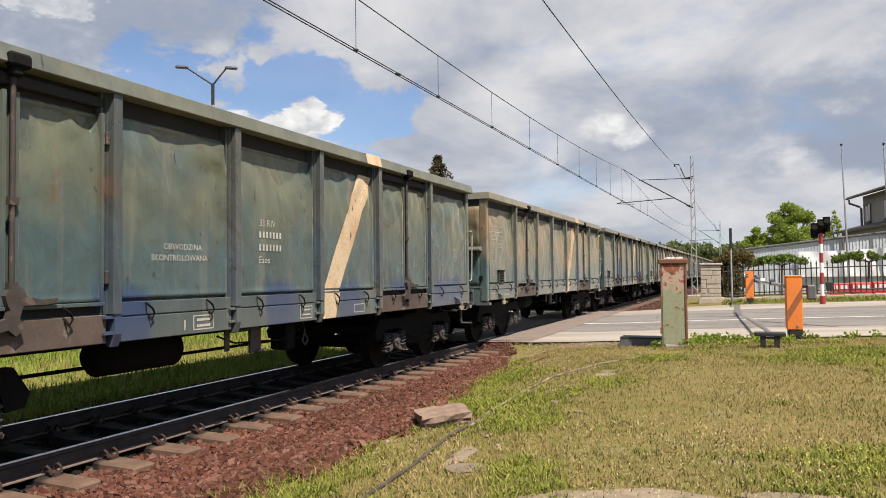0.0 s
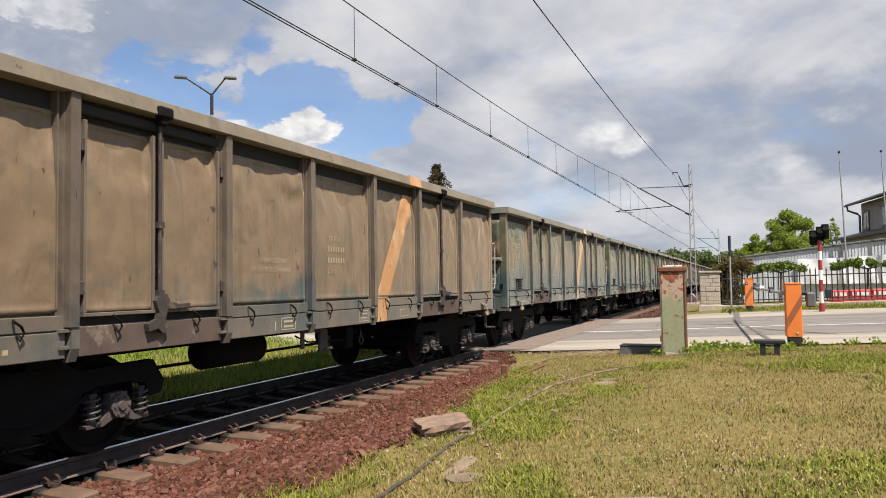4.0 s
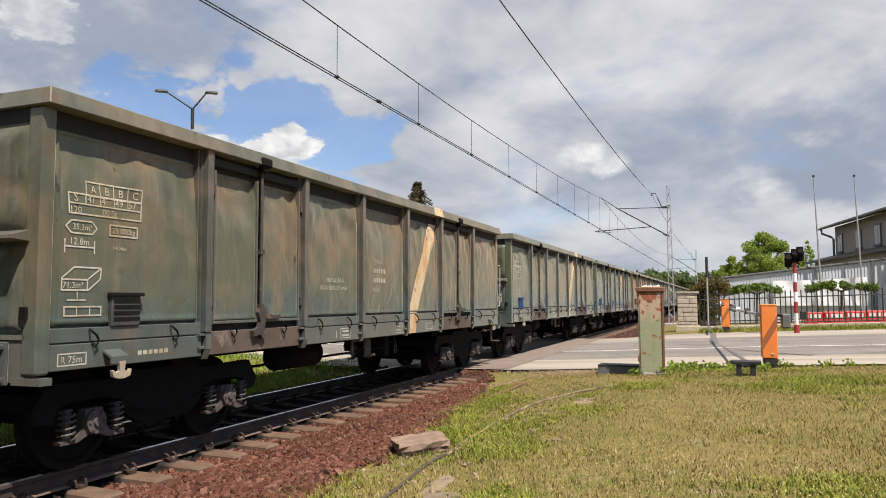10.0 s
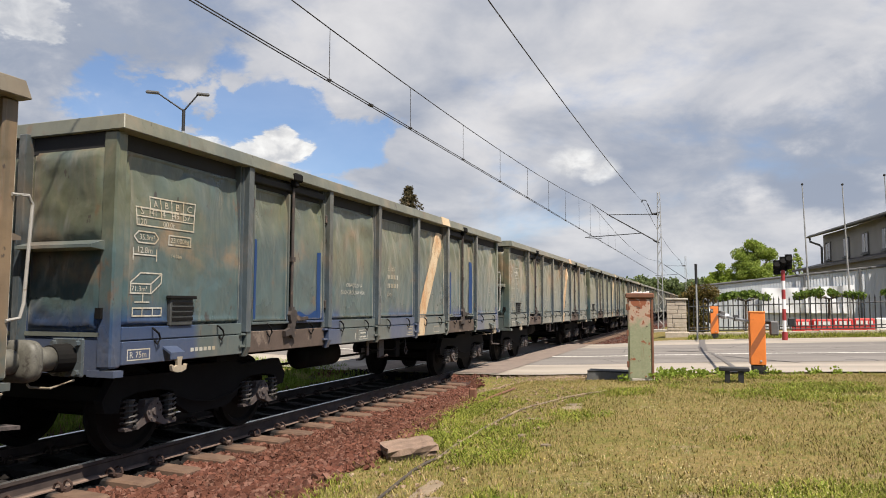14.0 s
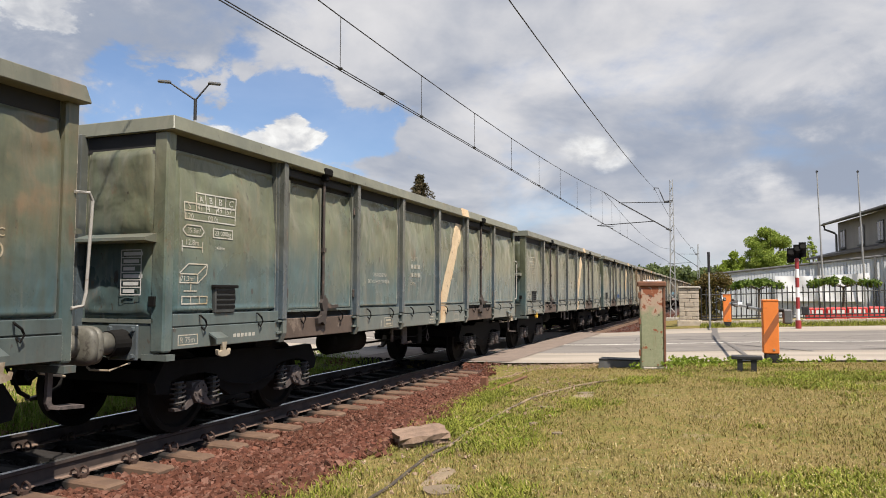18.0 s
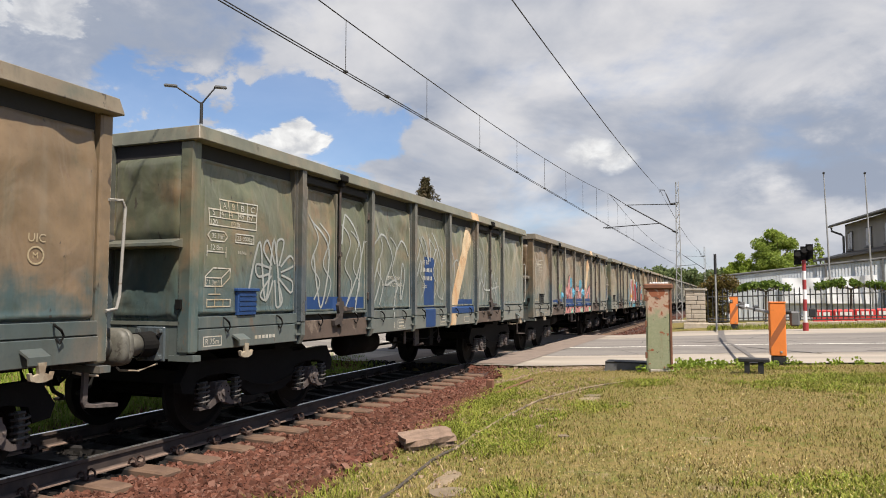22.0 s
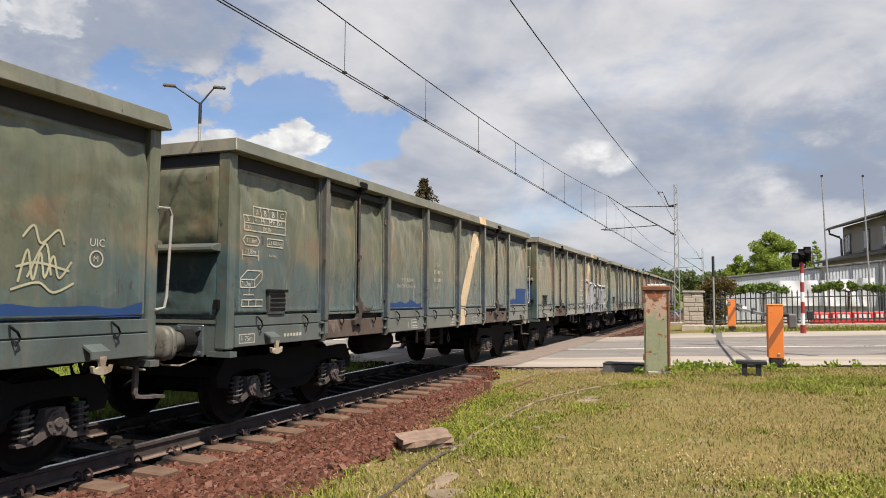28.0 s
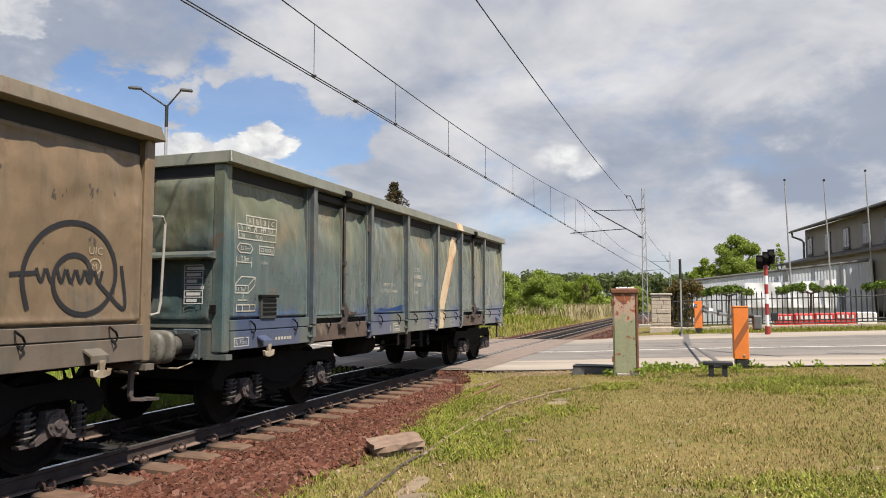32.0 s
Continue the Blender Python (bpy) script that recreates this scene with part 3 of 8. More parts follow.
def markings(wagon):
    X = 1.377
    UP, NEAR = 0.11, 0.04
    table = outline_bars(0.30, 1.12, 2.21, 2.40) + outline_bars(0.48, 1.12, 2.38, 2.52) + [bar(0.30, 1.12, 2.30, 2.312), bar(0.475, 0.487, 2.31, 2.40)]
    for k, ch in enumerate("ABBC"):
        table.append(letters(ch, 0.10, 0.54 + 0.155 * k, 2.415, 1, X))
        if k:
            table.append(bar(0.485 + 0.155 * k, 0.495 + 0.155 * k, 2.31, 2.52))
    for k, ch in enumerate(("41", "4", "49", "57")):
        table.append(letters(ch, 0.09, 0.50 + 0.155 * k, 2.325, 1, X))
    table += [letters("S", 0.10, 0.36, 2.325, 1, X), letters("120", 0.085, 0.31, 2.222, 1, X), letters("00.0t", 0.08, 0.66, 2.225, 1, X)]
    table = lifted(table, -NEAR, UP)
    part("load_table", mesh_from("load_table", *draped(table, 0), MARKING), None, wagon, "white stencilled load table")
    hexa = [slash(a, b) for a, b in zip(((0.27, 2.10), (0.33, 2.155), (0.55, 2.155), (0.60, 2.10), (0.55, 2.045), (0.33, 2.045)), ((0.33, 2.155), (0.55, 2.155), (0.60, 2.10), (0.55, 2.045), (0.33, 2.045), (0.27, 2.10)))]
    hexa += [letters("35.3m²", 0.075, 0.34, 2.075, 1, X), letters("23 000kg", 0.075, 0.77, 2.075, 1, X), letters("12.8m", 0.085, 0.31, 1.945, 1, X)] + outline_bars(0.74, 1.08, 2.045, 2.155)
    hexa += [bar(0.26, 0.58, 1.92, 1.934), bar(0.26, 0.272, 1.87, 1.99), bar(0.57, 0.582, 1.87, 1.99), letters("14.04m", 0.055, 0.78, 1.92, 1, X)]
    part("weight_markings", mesh_from("weight_markings", *draped(lifted(hexa, -NEAR, UP), 0), MARKING), None, wagon, "white stencilled weights and lengths")
    cube = outline_bars(0.24, 0.52, 1.585, 1.69) + [slash((0.24, 1.69), (0.37, 1.79)), slash((0.37, 1.79), (0.66, 1.79)), slash((0.52, 1.69), (0.66, 1.79)), slash((0.66, 1.79), (0.65, 1.69)), slash((0.65, 1.69), (0.52, 1.59)), letters("71.3m³", 0.075, 0.255, 1.61, 1, X)]
    cube += outline_bars(0.27, 0.68, 1.365, 1.455) + [bar(0.40, 0.412, 1.365, 1.455), bar(0.54, 0.552, 1.365, 1.455), bar(0.30, 0.50, 1.50, 1.512), bar(0.40, 0.412, 1.51, 1.58)]
    part("volume_markings", mesh_from("volume_markings", *draped(lifted(cube, -NEAR, 0.07), 0), MARKING), None, wagon, "white stencilled box sketch and frame sketch")
    low = [(v, f) for v, f in outline_bars(0.16, 0.46, 1.02, 1.13, 0.012)] + [letters("R 75m", 0.085, 0.19, 1.045, 1, X)] + [bar(1.05 + 0.07 * k, 1.10 + 0.07 * k, 1.06, 1.10) for k in range(6)]
    low += outline_bars(4.95, 5.25, 1.02, 1.17, 0.012) + [bar(5.0, 5.2, 1.05, 1.075), bar(5.0, 5.2, 1.11, 1.135), bar(4.82, 4.84, 1.03, 1.13)]
    low += outline_bars(6.85, 7.12, 1.02, 1.18, 0.012) + [bar(6.9, 7.08, 1.06, 1.08), bar(6.9, 7.08, 1.12, 1.14)] + outline_bars(8.2, 8.5, 1.03, 1.15, 0.012)
    low = [([(1.3985, y, z) for _, y, z in v], f) for v, f in low]
    part("sill_markings", mesh_from("sill_markings", *joined(low), MARKING), None, wagon, "white stencilled notes on the sill")["kind"] = "stuff"
    # wagon number: plain bars; the letter row below it
    number = []
    number.append(letters("33 RIV", 0.115, 6.06, 2.14, 1, X))
    for z, n in ((2.0, 3), (1.85, 3)):
        for k in range(2 * n + 1):
            number.append(bar(6.06 + 0.066 * k, 6.06 + 0.066 * k + 0.034, z + 0.004, z + 0.078))
    number += [letters("Eaos", 0.115, 6.06, 1.71, 1, X)]
    check_words = [letters("SKONTROLOWANA", 0.085, 4.42, 1.72, 1, X)] + [letters("OBWODZINA", 0.085, 4.58, 1.83, 1, X)]
    part("number_markings", mesh_from("number_markings", *joined([draped(number, 3), draped(check_words, 2)]), MARKING), None, wagon, "white stencilled number and notes")["kind"] = "stuff"
    rear = [letters("UIC", 0.10, 12.10, 1.99, 1, X)]
    ring = [(12.18 + 0.07 * math.cos(k * math.pi / 8), 1.88 + 0.07 * math.sin(k * math.pi / 8)) for k in range(17)]
    rear += [slash(a, b, 0.015) for a, b in zip(ring, ring[1:])] + [letters("M", 0.075, 12.147, 1.855, 1, X)]
    part("uic_mark", mesh_from("uic_mark", *draped(rear, 6), MARKING), None, wagon, "white stencilled approval mark")["kind"] = "stuff"


def band(wagon):
    """The diagonal orange band on the fifth bay, with its pieces on the sill and the rim."""
    verts, faces = [], []
    n, m = 44, 8
    for k in range(n + 1):
        f = k / n
        z = 1.345 + (3.03 - 1.345) * f
        y = 7.42 + (8.42 - 7.42) * f
        for j in range(m + 1):
            yy = min(8.84, y + 0.42 * j / m)
            verts.append((1.358 + dent(yy, z, 3.0 + 4) + 0.008, yy, z))
    for k in range(n):
        for j in range(m):
            faces.append((k * (m + 1) + j, k * (m + 1) + j + 1, (k + 1) * (m + 1) + j + 1, (k + 1) * (m + 1) + j))
    part("band", mesh_from("band", verts, faces, BAND), None, wagon, "faded orange diagonal band")
    part("band", mesh_from("band", [(1.3985, 7.32, 0.99), (1.3985, 7.70, 0.99), (1.3985, 7.82, 1.325), (1.3985, 7.40, 1.325)], [(0, 1, 2, 3)], BAND), None, wagon, "cream band on the sill")
    bm = bmesh.new()
    prism(bm, [(1.476, 3.196), (1.4745, 3.196), (1.436, 3.352), (1.34, 3.352), (1.34, 3.356), (1.440, 3.356)], "y", 8.50, 8.95)
    part("band", bm, BAND, wagon, "cream band over the rim")


def coupling(y, way):
    bm = bmesh.new()
    prism(bm, [(-0.03, 1.0), (-0.03, 1.12), (0.03, 1.12), (0.03, 1.0)], "y", y, y + way * 0.30)
    pipe(bm, [(0, y + way * 0.28, 1.02), (0, y + way * 0.36, 0.98), (0, y + way * 0.40, 1.05), (0, y + way * 0.36, 1.12)], 0.03, 8)
    pipe(bm, [(-0.07, y + way * 0.25, 1.02), (-0.07, y + way * 0.35, 0.72), (0, y + way * 0.37, 0.66), (0.07, y + way * 0.35, 0.72), (0.07, y + way * 0.25, 1.02)], 0.02, 8)
    return bm


def dished(bm, x, z, rings, sides=24):
    """Rounded oblong rings (y, half width, half height) joined into one skin across the track."""
    loops = []
    for y, w, h in rings:
        loop = []
        for k in range(sides):
            a = 2 * math.pi * (k + 0.5) / sides
            c, d = math.cos(a), math.sin(a)
            loop.append(bm.verts.new((x + w * math.copysign(abs(c) ** 0.6, c), y, z + h * math.copysign(abs(d) ** 0.6, d))))
        loops.append(loop)
    for u, v in zip(loops, loops[1:]):
        for k in range(sides):
            bm.faces.new((u[k], u[(k + 1) % sides], v[(k + 1) % sides], v[k]))
    bm.faces.new(loops[0][::-1])
    bm.faces.new(loops[-1])
    return bm


def end_wall(wagon, y, way):
    """way -1: the end that faces down the line."""
    def span(a, b):
        return (min(a, b), max(a, b))
    wall = part("end_wall", boxes((-1.33, 1.33, *span(y, y - way * 0.05), 1.2, 3.25)), PAINT, wagon)
    for s in (-1, 1):
        part("corner_post", boxes((s * 1.20, s * 1.374, *span(y + way * 0.022, y - way * 0.115), 0.96, 3.19), bevel=0.018), PAINT, wall)
        part("end_post", boxes((s * 0.20, s * 0.30, *span(y, y + way * 0.10), 0.95, 3.22), bevel=0.008), POST_PAINT, wall)
        verts, faces = [], []
        for k, (z0, z1) in enumerate(((1.31, 2.06), (2.16, 3.04))):
            base = len(verts)
            for j in range(19):
                for i in range(19):
                    xx = s * (0.32 + 0.90 * i / 18)
                    z = z0 + (z1 - z0) * j / 18
                    edge = min(i, j, 18 - i, 18 - j)
                    verts.append((xx, y + way * (0.003 if edge == 0 else 0.016 + 0.3 * abs(dent(xx, z, 20 + s)) + 0.034 * abs(noise.noise((xx * 2.4, z * 2.0, 3 + s))) + 0.022 * abs(noise.noise((xx * 6.5, z * 5.0, 8 + s)))), z))
            for j in range(18):
                for i in range(18):
                    q = (base + j * 19 + i, base + j * 19 + i + 1, base + j * 19 + i + 20, base + j * 19 + i + 19)
                    faces.append(q if s * way < 0 else q[::-1])
        part("end_sheet", mesh_from("end_sheet", verts, faces, PAINT, True), None, wall)
        bm = bmesh.new()
        prism(bm, [(y, 2.06), (y, 2.16), (y + way * 0.18, 2.105), (y + way * 0.185, 2.075)], "x", s * 0.31, s * 1.26)
        part("ledge", bm, SILL_PAINT, wall, "slanted dusty ledge")
        if s > 0:
            part("end_bracket", boxes((s * 1.20, s * 1.27, *span(y, y + way * 0.05), 1.42, 1.52)), STEEL_DARK, wall)
        # buffer: bolted foot plate, casing, sleeve and a wide dished head
        bm = bmesh.new()
        x = 0.875 * s
        rod(bm, (x, y, 1.055), (x, y + way * 0.24, 1.055), 0.135, 0.125, 20)
        buffer = part("buffer", bm, STEEL_DARK, wagon)
        bm = boxes((x - 0.19, x + 0.19, *span(y + way * 0.012, y + way * 0.045), 0.875, 1.235), bevel=0.01)
        for dx in (-0.145, 0.145):
            for dz in (-0.135, 0.135):
                rod(bm, (x + dx, y + way * 0.04, 1.055 + dz), (x + dx, y + way * 0.085, 1.055 + dz), 0.026, sides=6)
        part("buffer_foot", bm, POST_PAINT, buffer, "bolted foot plate")
        bm = bmesh.new()
        rod(bm, (x, y + way * 0.23, 1.055), (x, y + way * 0.49, 1.055), 0.112, 0.108, 20)
        part("buffer_sleeve", bm, BUFFER_GREY, buffer, "dusty grey sleeve", True)
        bm = bmesh.new()
        dished(bm, x, 1.055, [(y + way * 0.455, 0.115, 0.115), (y + way * 0.475, 0.205, 0.165), (y + way * 0.50, 0.235, 0.185), (y + way * 0.545, 0.238, 0.188), (y + way * 0.562, 0.20, 0.15), (y + way * 0.567, 0.10, 0.08)])
        part("buffer_head", bm, BUFFER_GREY, buffer, "worn dished buffer head", True)
        bm = bmesh.new()
        pipe(bm, [(x + 0.1 * s, y + way * 0.04, 0.85), (x + 0.1 * s, y + way * 0.30, 0.80), (x - 0.12 * s, y + way * 0.32, 0.80), (x - 0.2 * s, y + way * 0.28, 0.82)], 0.012, 6)
        if s > 0:
            part("shunter_grip", bm, PALE_STEEL, wall)
        else:
            bm.free()
    # strip coloured black to stand for the rim's shadow on the end
    part("head_channel", boxes((-1.2, 1.2, *span(y, y + way * 0.006), 3.02, 3.19)), SHADE_BLACK, wall, "grimy channel under the rim")
    part("end_lip", boxes((-1.24, 1.24, *span(y, y + way * 0.022), 1.25, 1.29)), RIM_PAINT, wall)
    part("headstock", boxes((-1.24, 1.24, *span(y - way * 0.08, y + way * 0.012), 0.90, 1.24), (-1.42, -1.1, *span(y - way * 0.1, y + way * 0.02), 0.88, 0.94), (1.1, 1.42, *span(y - way * 0.1, y + way * 0.02), 0.88, 0.94)), SILL_PAINT, wall)
    part("coupling", coupling(y, way), STEEL_DARK, wagon, "greasy screw coupling on a draw hook")
    if way > 0:
        for s in (-1, 1):
            bm = bmesh.new()
            x = 1.32 * s
            if s < 0:
                continue
            x = 1.385
            pipe(bm, [(x, y - 0.02, 2.42), (x, y + 0.13, 2.43), (x, y + 0.17, 2.36), (x, y + 0.13, 1.55), (x, y + 0.10, 1.44), (x, y - 0.02, 1.42)], 0.0145, 8)
            part("handrail", bm, RAIL_WHITE, wall, "pale bent steel handrail")
            bm = bmesh.new()
            prism(bm, [(y - 0.08, 0.575), (y - 0.07, 0.60), (y + 0.18, 0.585), (y + 0.18, 0.555)], "x", x - 0.19, x - 0.03)
            prism(bm, [(y - 0.09, 0.95), (y - 0.04, 0.95), (y - 0.05, 0.62), (y + 0.0, 0.585), (y - 0.07, 0.56), (y - 0.10, 0.62)], "x", x - 0.185, x - 0.15)
            part("footstep", bm, BOX_STEEL, wagon, "dusty hanging footstep")
    bm = bmesh.new()
    pipe(bm, [(0.35, y, 0.92), (0.36, y + way * 0.2, 0.88), (0.37, y + way * 0.34, 0.62), (0.34, y + way * 0.46, 0.56)], 0.022, 8)
    part("air_hose", bm, STEEL_DARK, wagon)


def freight_wagon():
    w = thing("freight_wagon", "weathered blue-green open freight wagon with ribbed steel sides on two bogies", "wagon", "train of wagons")
    part("floor", boxes((-1.33, 1.33, 0.05, LENGTH - 0.05, 1.16, 1.24)), SILL_PAINT, w)
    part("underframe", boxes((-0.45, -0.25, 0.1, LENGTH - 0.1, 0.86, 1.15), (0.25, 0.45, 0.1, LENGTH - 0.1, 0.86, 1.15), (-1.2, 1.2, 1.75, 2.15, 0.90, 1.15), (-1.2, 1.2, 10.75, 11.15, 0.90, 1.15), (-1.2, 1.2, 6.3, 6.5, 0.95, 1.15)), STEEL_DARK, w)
    # rim: one bent box section round the top
    bm = bmesh.new()
    section = ((0.0, 3.19), (0.075, 3.19), (0.038, 3.345), (-0.09, 3.345), (-0.11, 3.19))
    loop = []
    for cx, cy in ((1, 0), (1, 1), (-1, 1), (-1, 0)):
        loop.append([bm.verts.new((cx * (1.40 + o), (LENGTH + o - 0.02) if cy else (-o + 0.02), z)) for o, z in section])
    for a in range(4):
        u, v = loop[a], loop[(a + 1) % 4]
        for k in range(5):
            bm.faces.new((u[k], u[(k + 1) % 5], v[(k + 1) % 5], v[k]))
    bmesh.ops.bevel(bm, geom=[e for e in bm.edges], offset=0.008, segments=1, affect="EDGES")
    part("rim", bm, RIM_PAINT, w, "sun-bleached grey-green box rim")
    for side in (1, -1):
        wall = part("side_wall", boxes((side * 1.24, side * 1.298, 0.02, LENGTH - 0.02, 1.2, 3.22)), PAINT, w)
        for k, (y0, y1) in enumerate(BAYS):
            if k in DOORS:
                mid = (y0 + y1) / 2
                for a, c in ((y0 + 0.05, mid - 0.045), (mid + 0.045, y1 - 0.02)):
                    leaf = part("door_leaf", sheet(a, c, 1.33, 3.0, side, 3 + k, 0.03, *((16, 32) if side > 0 else (5, 10)), 1.362), None, wall, "pressed steel door leaf")
                    bm = boxes((side * 1.30, side * 1.398, a - 0.005, a + 0.025, 1.348, 3.0), (side * 1.30, side * 1.398, c - 0.025, c + 0.005, 1.348, 3.0), (side * 1.35, side * 1.405, a - 0.005, c + 0.005, 1.315, 1.347), bevel=0.004)
                    if side > 0:
                        part("door_frame", bm, SILL_PAINT, leaf, "pale worn door edge")
                    for z in (1.5, 2.72) if side > 0 else ():
                        hy = a - 0.03 if a < mid - 0.5 else c + 0.03
                        part("hinge", boxes((side * 1.29, side * 1.415, hy - 0.018, hy + 0.02, z, z + 0.12), bevel=0.008), LOCK_STEEL, leaf)
                if side > 0:
                    # door head in the same painted shade, close under the rim
                    part("door_head", boxes((1.304, 1.38, y0, y1, 3.05, 3.14), bevel=0.01), SHADE_BLACK, wall)
                bm = bmesh.new()
                x = side * 1.415
                rod(bm, (x, mid, 1.22), (x, mid, 3.20), 0.020, sides=10)
                for z in (1.47, 2.12):
                    box(bm, x - 0.03, x + 0.026, mid - 0.036, mid + 0.036, z, z + 0.06)
                if side > 0:
                    part("lock_bar", bm, LOCK_STEEL, wall, "rusty vertical door lock bar")
                bm = bmesh.new()
                prism(bm, [(mid - 0.05, 1.36), (mid - 0.07, 1.43), (mid - 0.02, 1.50), (mid + 0.07, 1.49), (mid + 0.11, 1.42), (mid + 0.24, 1.39), (mid + 0.38, 1.40), (mid + 0.38, 1.36), (mid + 0.24, 1.35), (mid + 0.08, 1.35), (mid + 0.05, 1.26), (mid + 0.09, 1.17), (mid + 0.02, 1.12), (mid - 0.04, 1.17), (mid - 0.16, 1.15), (mid - 0.17, 1.22), (mid - 0.05, 1.26), (mid - 0.03, 1.32)], "x", side * 1.392, side * 1.445)
                if side > 0:
                    part("lock_lever", bm, LOCK_STEEL, wall, "heavy rusty door lever")
                bm = boxes((side * 1.42, side * 1.505, mid - 0.09, mid + 0.10, 3.17, 3.28), (side * 1.39, side * 1.48, mid - 0.05, mid + 0.05, 3.10, 3.20), bevel=0.02)
                if side > 0:
                    part("lock_head", bm, STEEL_DARK, wall)
                part("door_sill", boxes((side * 1.30, side * 1.388, y0 - 0.02, y1 + 0.02, 0.985, 1.235), bevel=0.006), plain_brown, wall, "rusty brown sill under the doors")
                if side > 0:
                    # strip coloured black for the shade below the door edge
                    part("door_recess", boxes((1.30, 1.325, y0 - 0.02, y1 + 0.02, 1.235, 1.32)), SHADE_BLACK, wall, "grimy gap under the doors")
            else:
                part("side_sheet", sheet(y0, y1, 1.345, 3.04, side, 3.0 + k, 0.03, *((28, 34) if side > 0 else (8, 10))), None, wall)
                bm = boxes((side * 1.30, side * 1.386, y0 - 0.03, y1 + 0.03, 1.215, 1.338), (side * 1.30, side * 1.396, y0 - 0.03, y1 + 0.03, 0.985, 1.203), bevel=0.006)
                part("skirt", bm, SILL_PAINT, wall)
            for f in (0.22, 0.78) if side > 0 else ():
                ring = part("rope_ring", dring(side, y0 + (y1 - y0) * f), STEEL_DARK, wall)
        for p in POSTS:
            bm = bmesh.new()
            prism(bm, [(side * 1.296, p - 0.135), (side * 1.372, p - 0.125), (side * 1.372, p - 0.105), (side * 1.350, p - 0.095), (side * 1.350, p - 0.085), (side * 1.384, p - 0.070), (side * 1.384, p - 0.058), (side * 1.446, p - 0.052), (side * 1.446, p + 0.046), (side * 1.296, p + 0.056)], "z", 1.24, 3.19)
            post = part("side_post", bm, POST_PAINT, wall, "folded steel side post")
            bm = bmesh.new()
            prism(bm, [(side * 1.33, 1.24), (side * 1.434, 1.24), (side * 1.434, 1.06), (side * 1.39, 0.95), (side * 1.33, 0.95)], "y", p - 0.02, p + 0.06)
            box(bm, side * 1.33, side * 1.43, p - 0.12, p - 0.02, 1.20, 1.225)
            box(bm, side * 1.33, side * 1.42, p - 0.12, p - 0.02, 1.06, 1.085)
            if side > 0:
                part("post_foot", bm, SILL_PAINT, post)
        for y in (0.75, LENGTH - 0.75) if side > 0 else ():
            bm = bmesh.new()
            prism(bm, [(1.394, 1.135), (1.505, 1.075), (1.505, 1.01), (1.490, 1.01), (1.488, 1.062), (1.394, 1.112)], "y", y - 0.115, y + 0.085)
            bracket = part("hook_bracket", bm, SILL_PAINT, wall, "folded steel bracket")
            bm = bmesh.new()
            prism(bm, [(y - 0.035, 1.03), (y + 0.045, 1.03), (y + 0.03, 0.95), (y + 0.085, 0.925), (y + 0.10, 0.955), (y + 0.115, 0.95), (y + 0.10, 0.895), (y + 0.03, 0.875), (y - 0.03, 0.875), (y - 0.095, 0.895), (y - 0.11, 0.95), (y - 0.09, 0.955), (y - 0.075, 0.925), (y - 0.02, 0.945)], "x", 1.478, 1.512)
            part("tow_hook", bm, PALE_STEEL, bracket, "pale worn towing hook")
        # strip coloured black to deepen the rim's shadow along the side
        part("head_channel", boxes((side * 1.298, side * 1.304, 0.13, LENGTH - 0.13, 3.0, 3.19)), SHADE_BLACK, wall, "grimy channel under the rim")
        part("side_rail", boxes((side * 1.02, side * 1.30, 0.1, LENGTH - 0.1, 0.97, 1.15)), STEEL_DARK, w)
    # document holder near the corner
    holder = part("document_holder", boxes((1.36, 1.405, 0.72, 1.06, 1.34, 1.62), bevel=0.006), HOLDER, w, "dark hinged document holder")
    for k in range(4):
        part("slat", boxes((1.402, 1.412, 0.745, 1.055, 1.39 + 0.055 * k, 1.42 + 0.055 * k)), STEEL_DARK, holder)
    part("holder_lid", boxes((1.36, 1.425, 0.70, 1.10, 1.61, 1.645), bevel=0.006), STEEL_DARK, holder)
    end_wall(w, 0.0, -1)
    end_wall(w, LENGTH, 1)
    bogie(w, 1.82)
    bogie(w, LENGTH - 1.82)
    # brake gear between the bogies
    bm = bmesh.new()
    rod(bm, (0.62, 4.45, 0.78), (0.62, 5.45, 0.78), 0.20, sides=20)
    rod(bm, (0.62, 4.36, 0.78), (0.62, 4.45, 0.78), 0.11, 0.20, 20)
    rod(bm, (0.62, 5.45, 0.78), (0.62, 5.54, 0.78), 0.20, 0.11, 20)
    part("air_tank", bm, STEEL_DARK, w, "dark cylindrical air tank", True)
    bm = bmesh.new()
    rod(bm, (0.15, 3.3, 0.62), (0.15, 9.6, 0.62), 0.02, sides=6)
    pipe(bm, [(1.15, 5.6, 0.90), (1.15, 5.9, 0.80), (1.15, 6.8, 0.76), (1.15, 7.3, 0.90)], 0.012, 6)
    part("brake_rod", bm, STEEL_DARK, w)
    bm = boxes((1.14, 1.18, 6.15, 6.35, 0.66, 0.97), (1.14, 1.165, 5.72, 6.16, 0.92, 0.96), (1.14, 1.165, 5.72, 5.80, 0.72, 0.93), bevel=0.006)
    rod(bm, (1.16, 6.25, 0.66), (1.30, 6.25, 0.70), 0.02, sides=6)
    part("brake_changeover", bm, BOX_STEEL, w, "dusty brake changeover plate and handle")
    bm = boxes((0.9, 1.16, 6.9, 7.1, 0.62, 0.95), bevel=0.02)
    part("relay_valve", bm, STEEL_DARK, w)
    bm = bmesh.new()
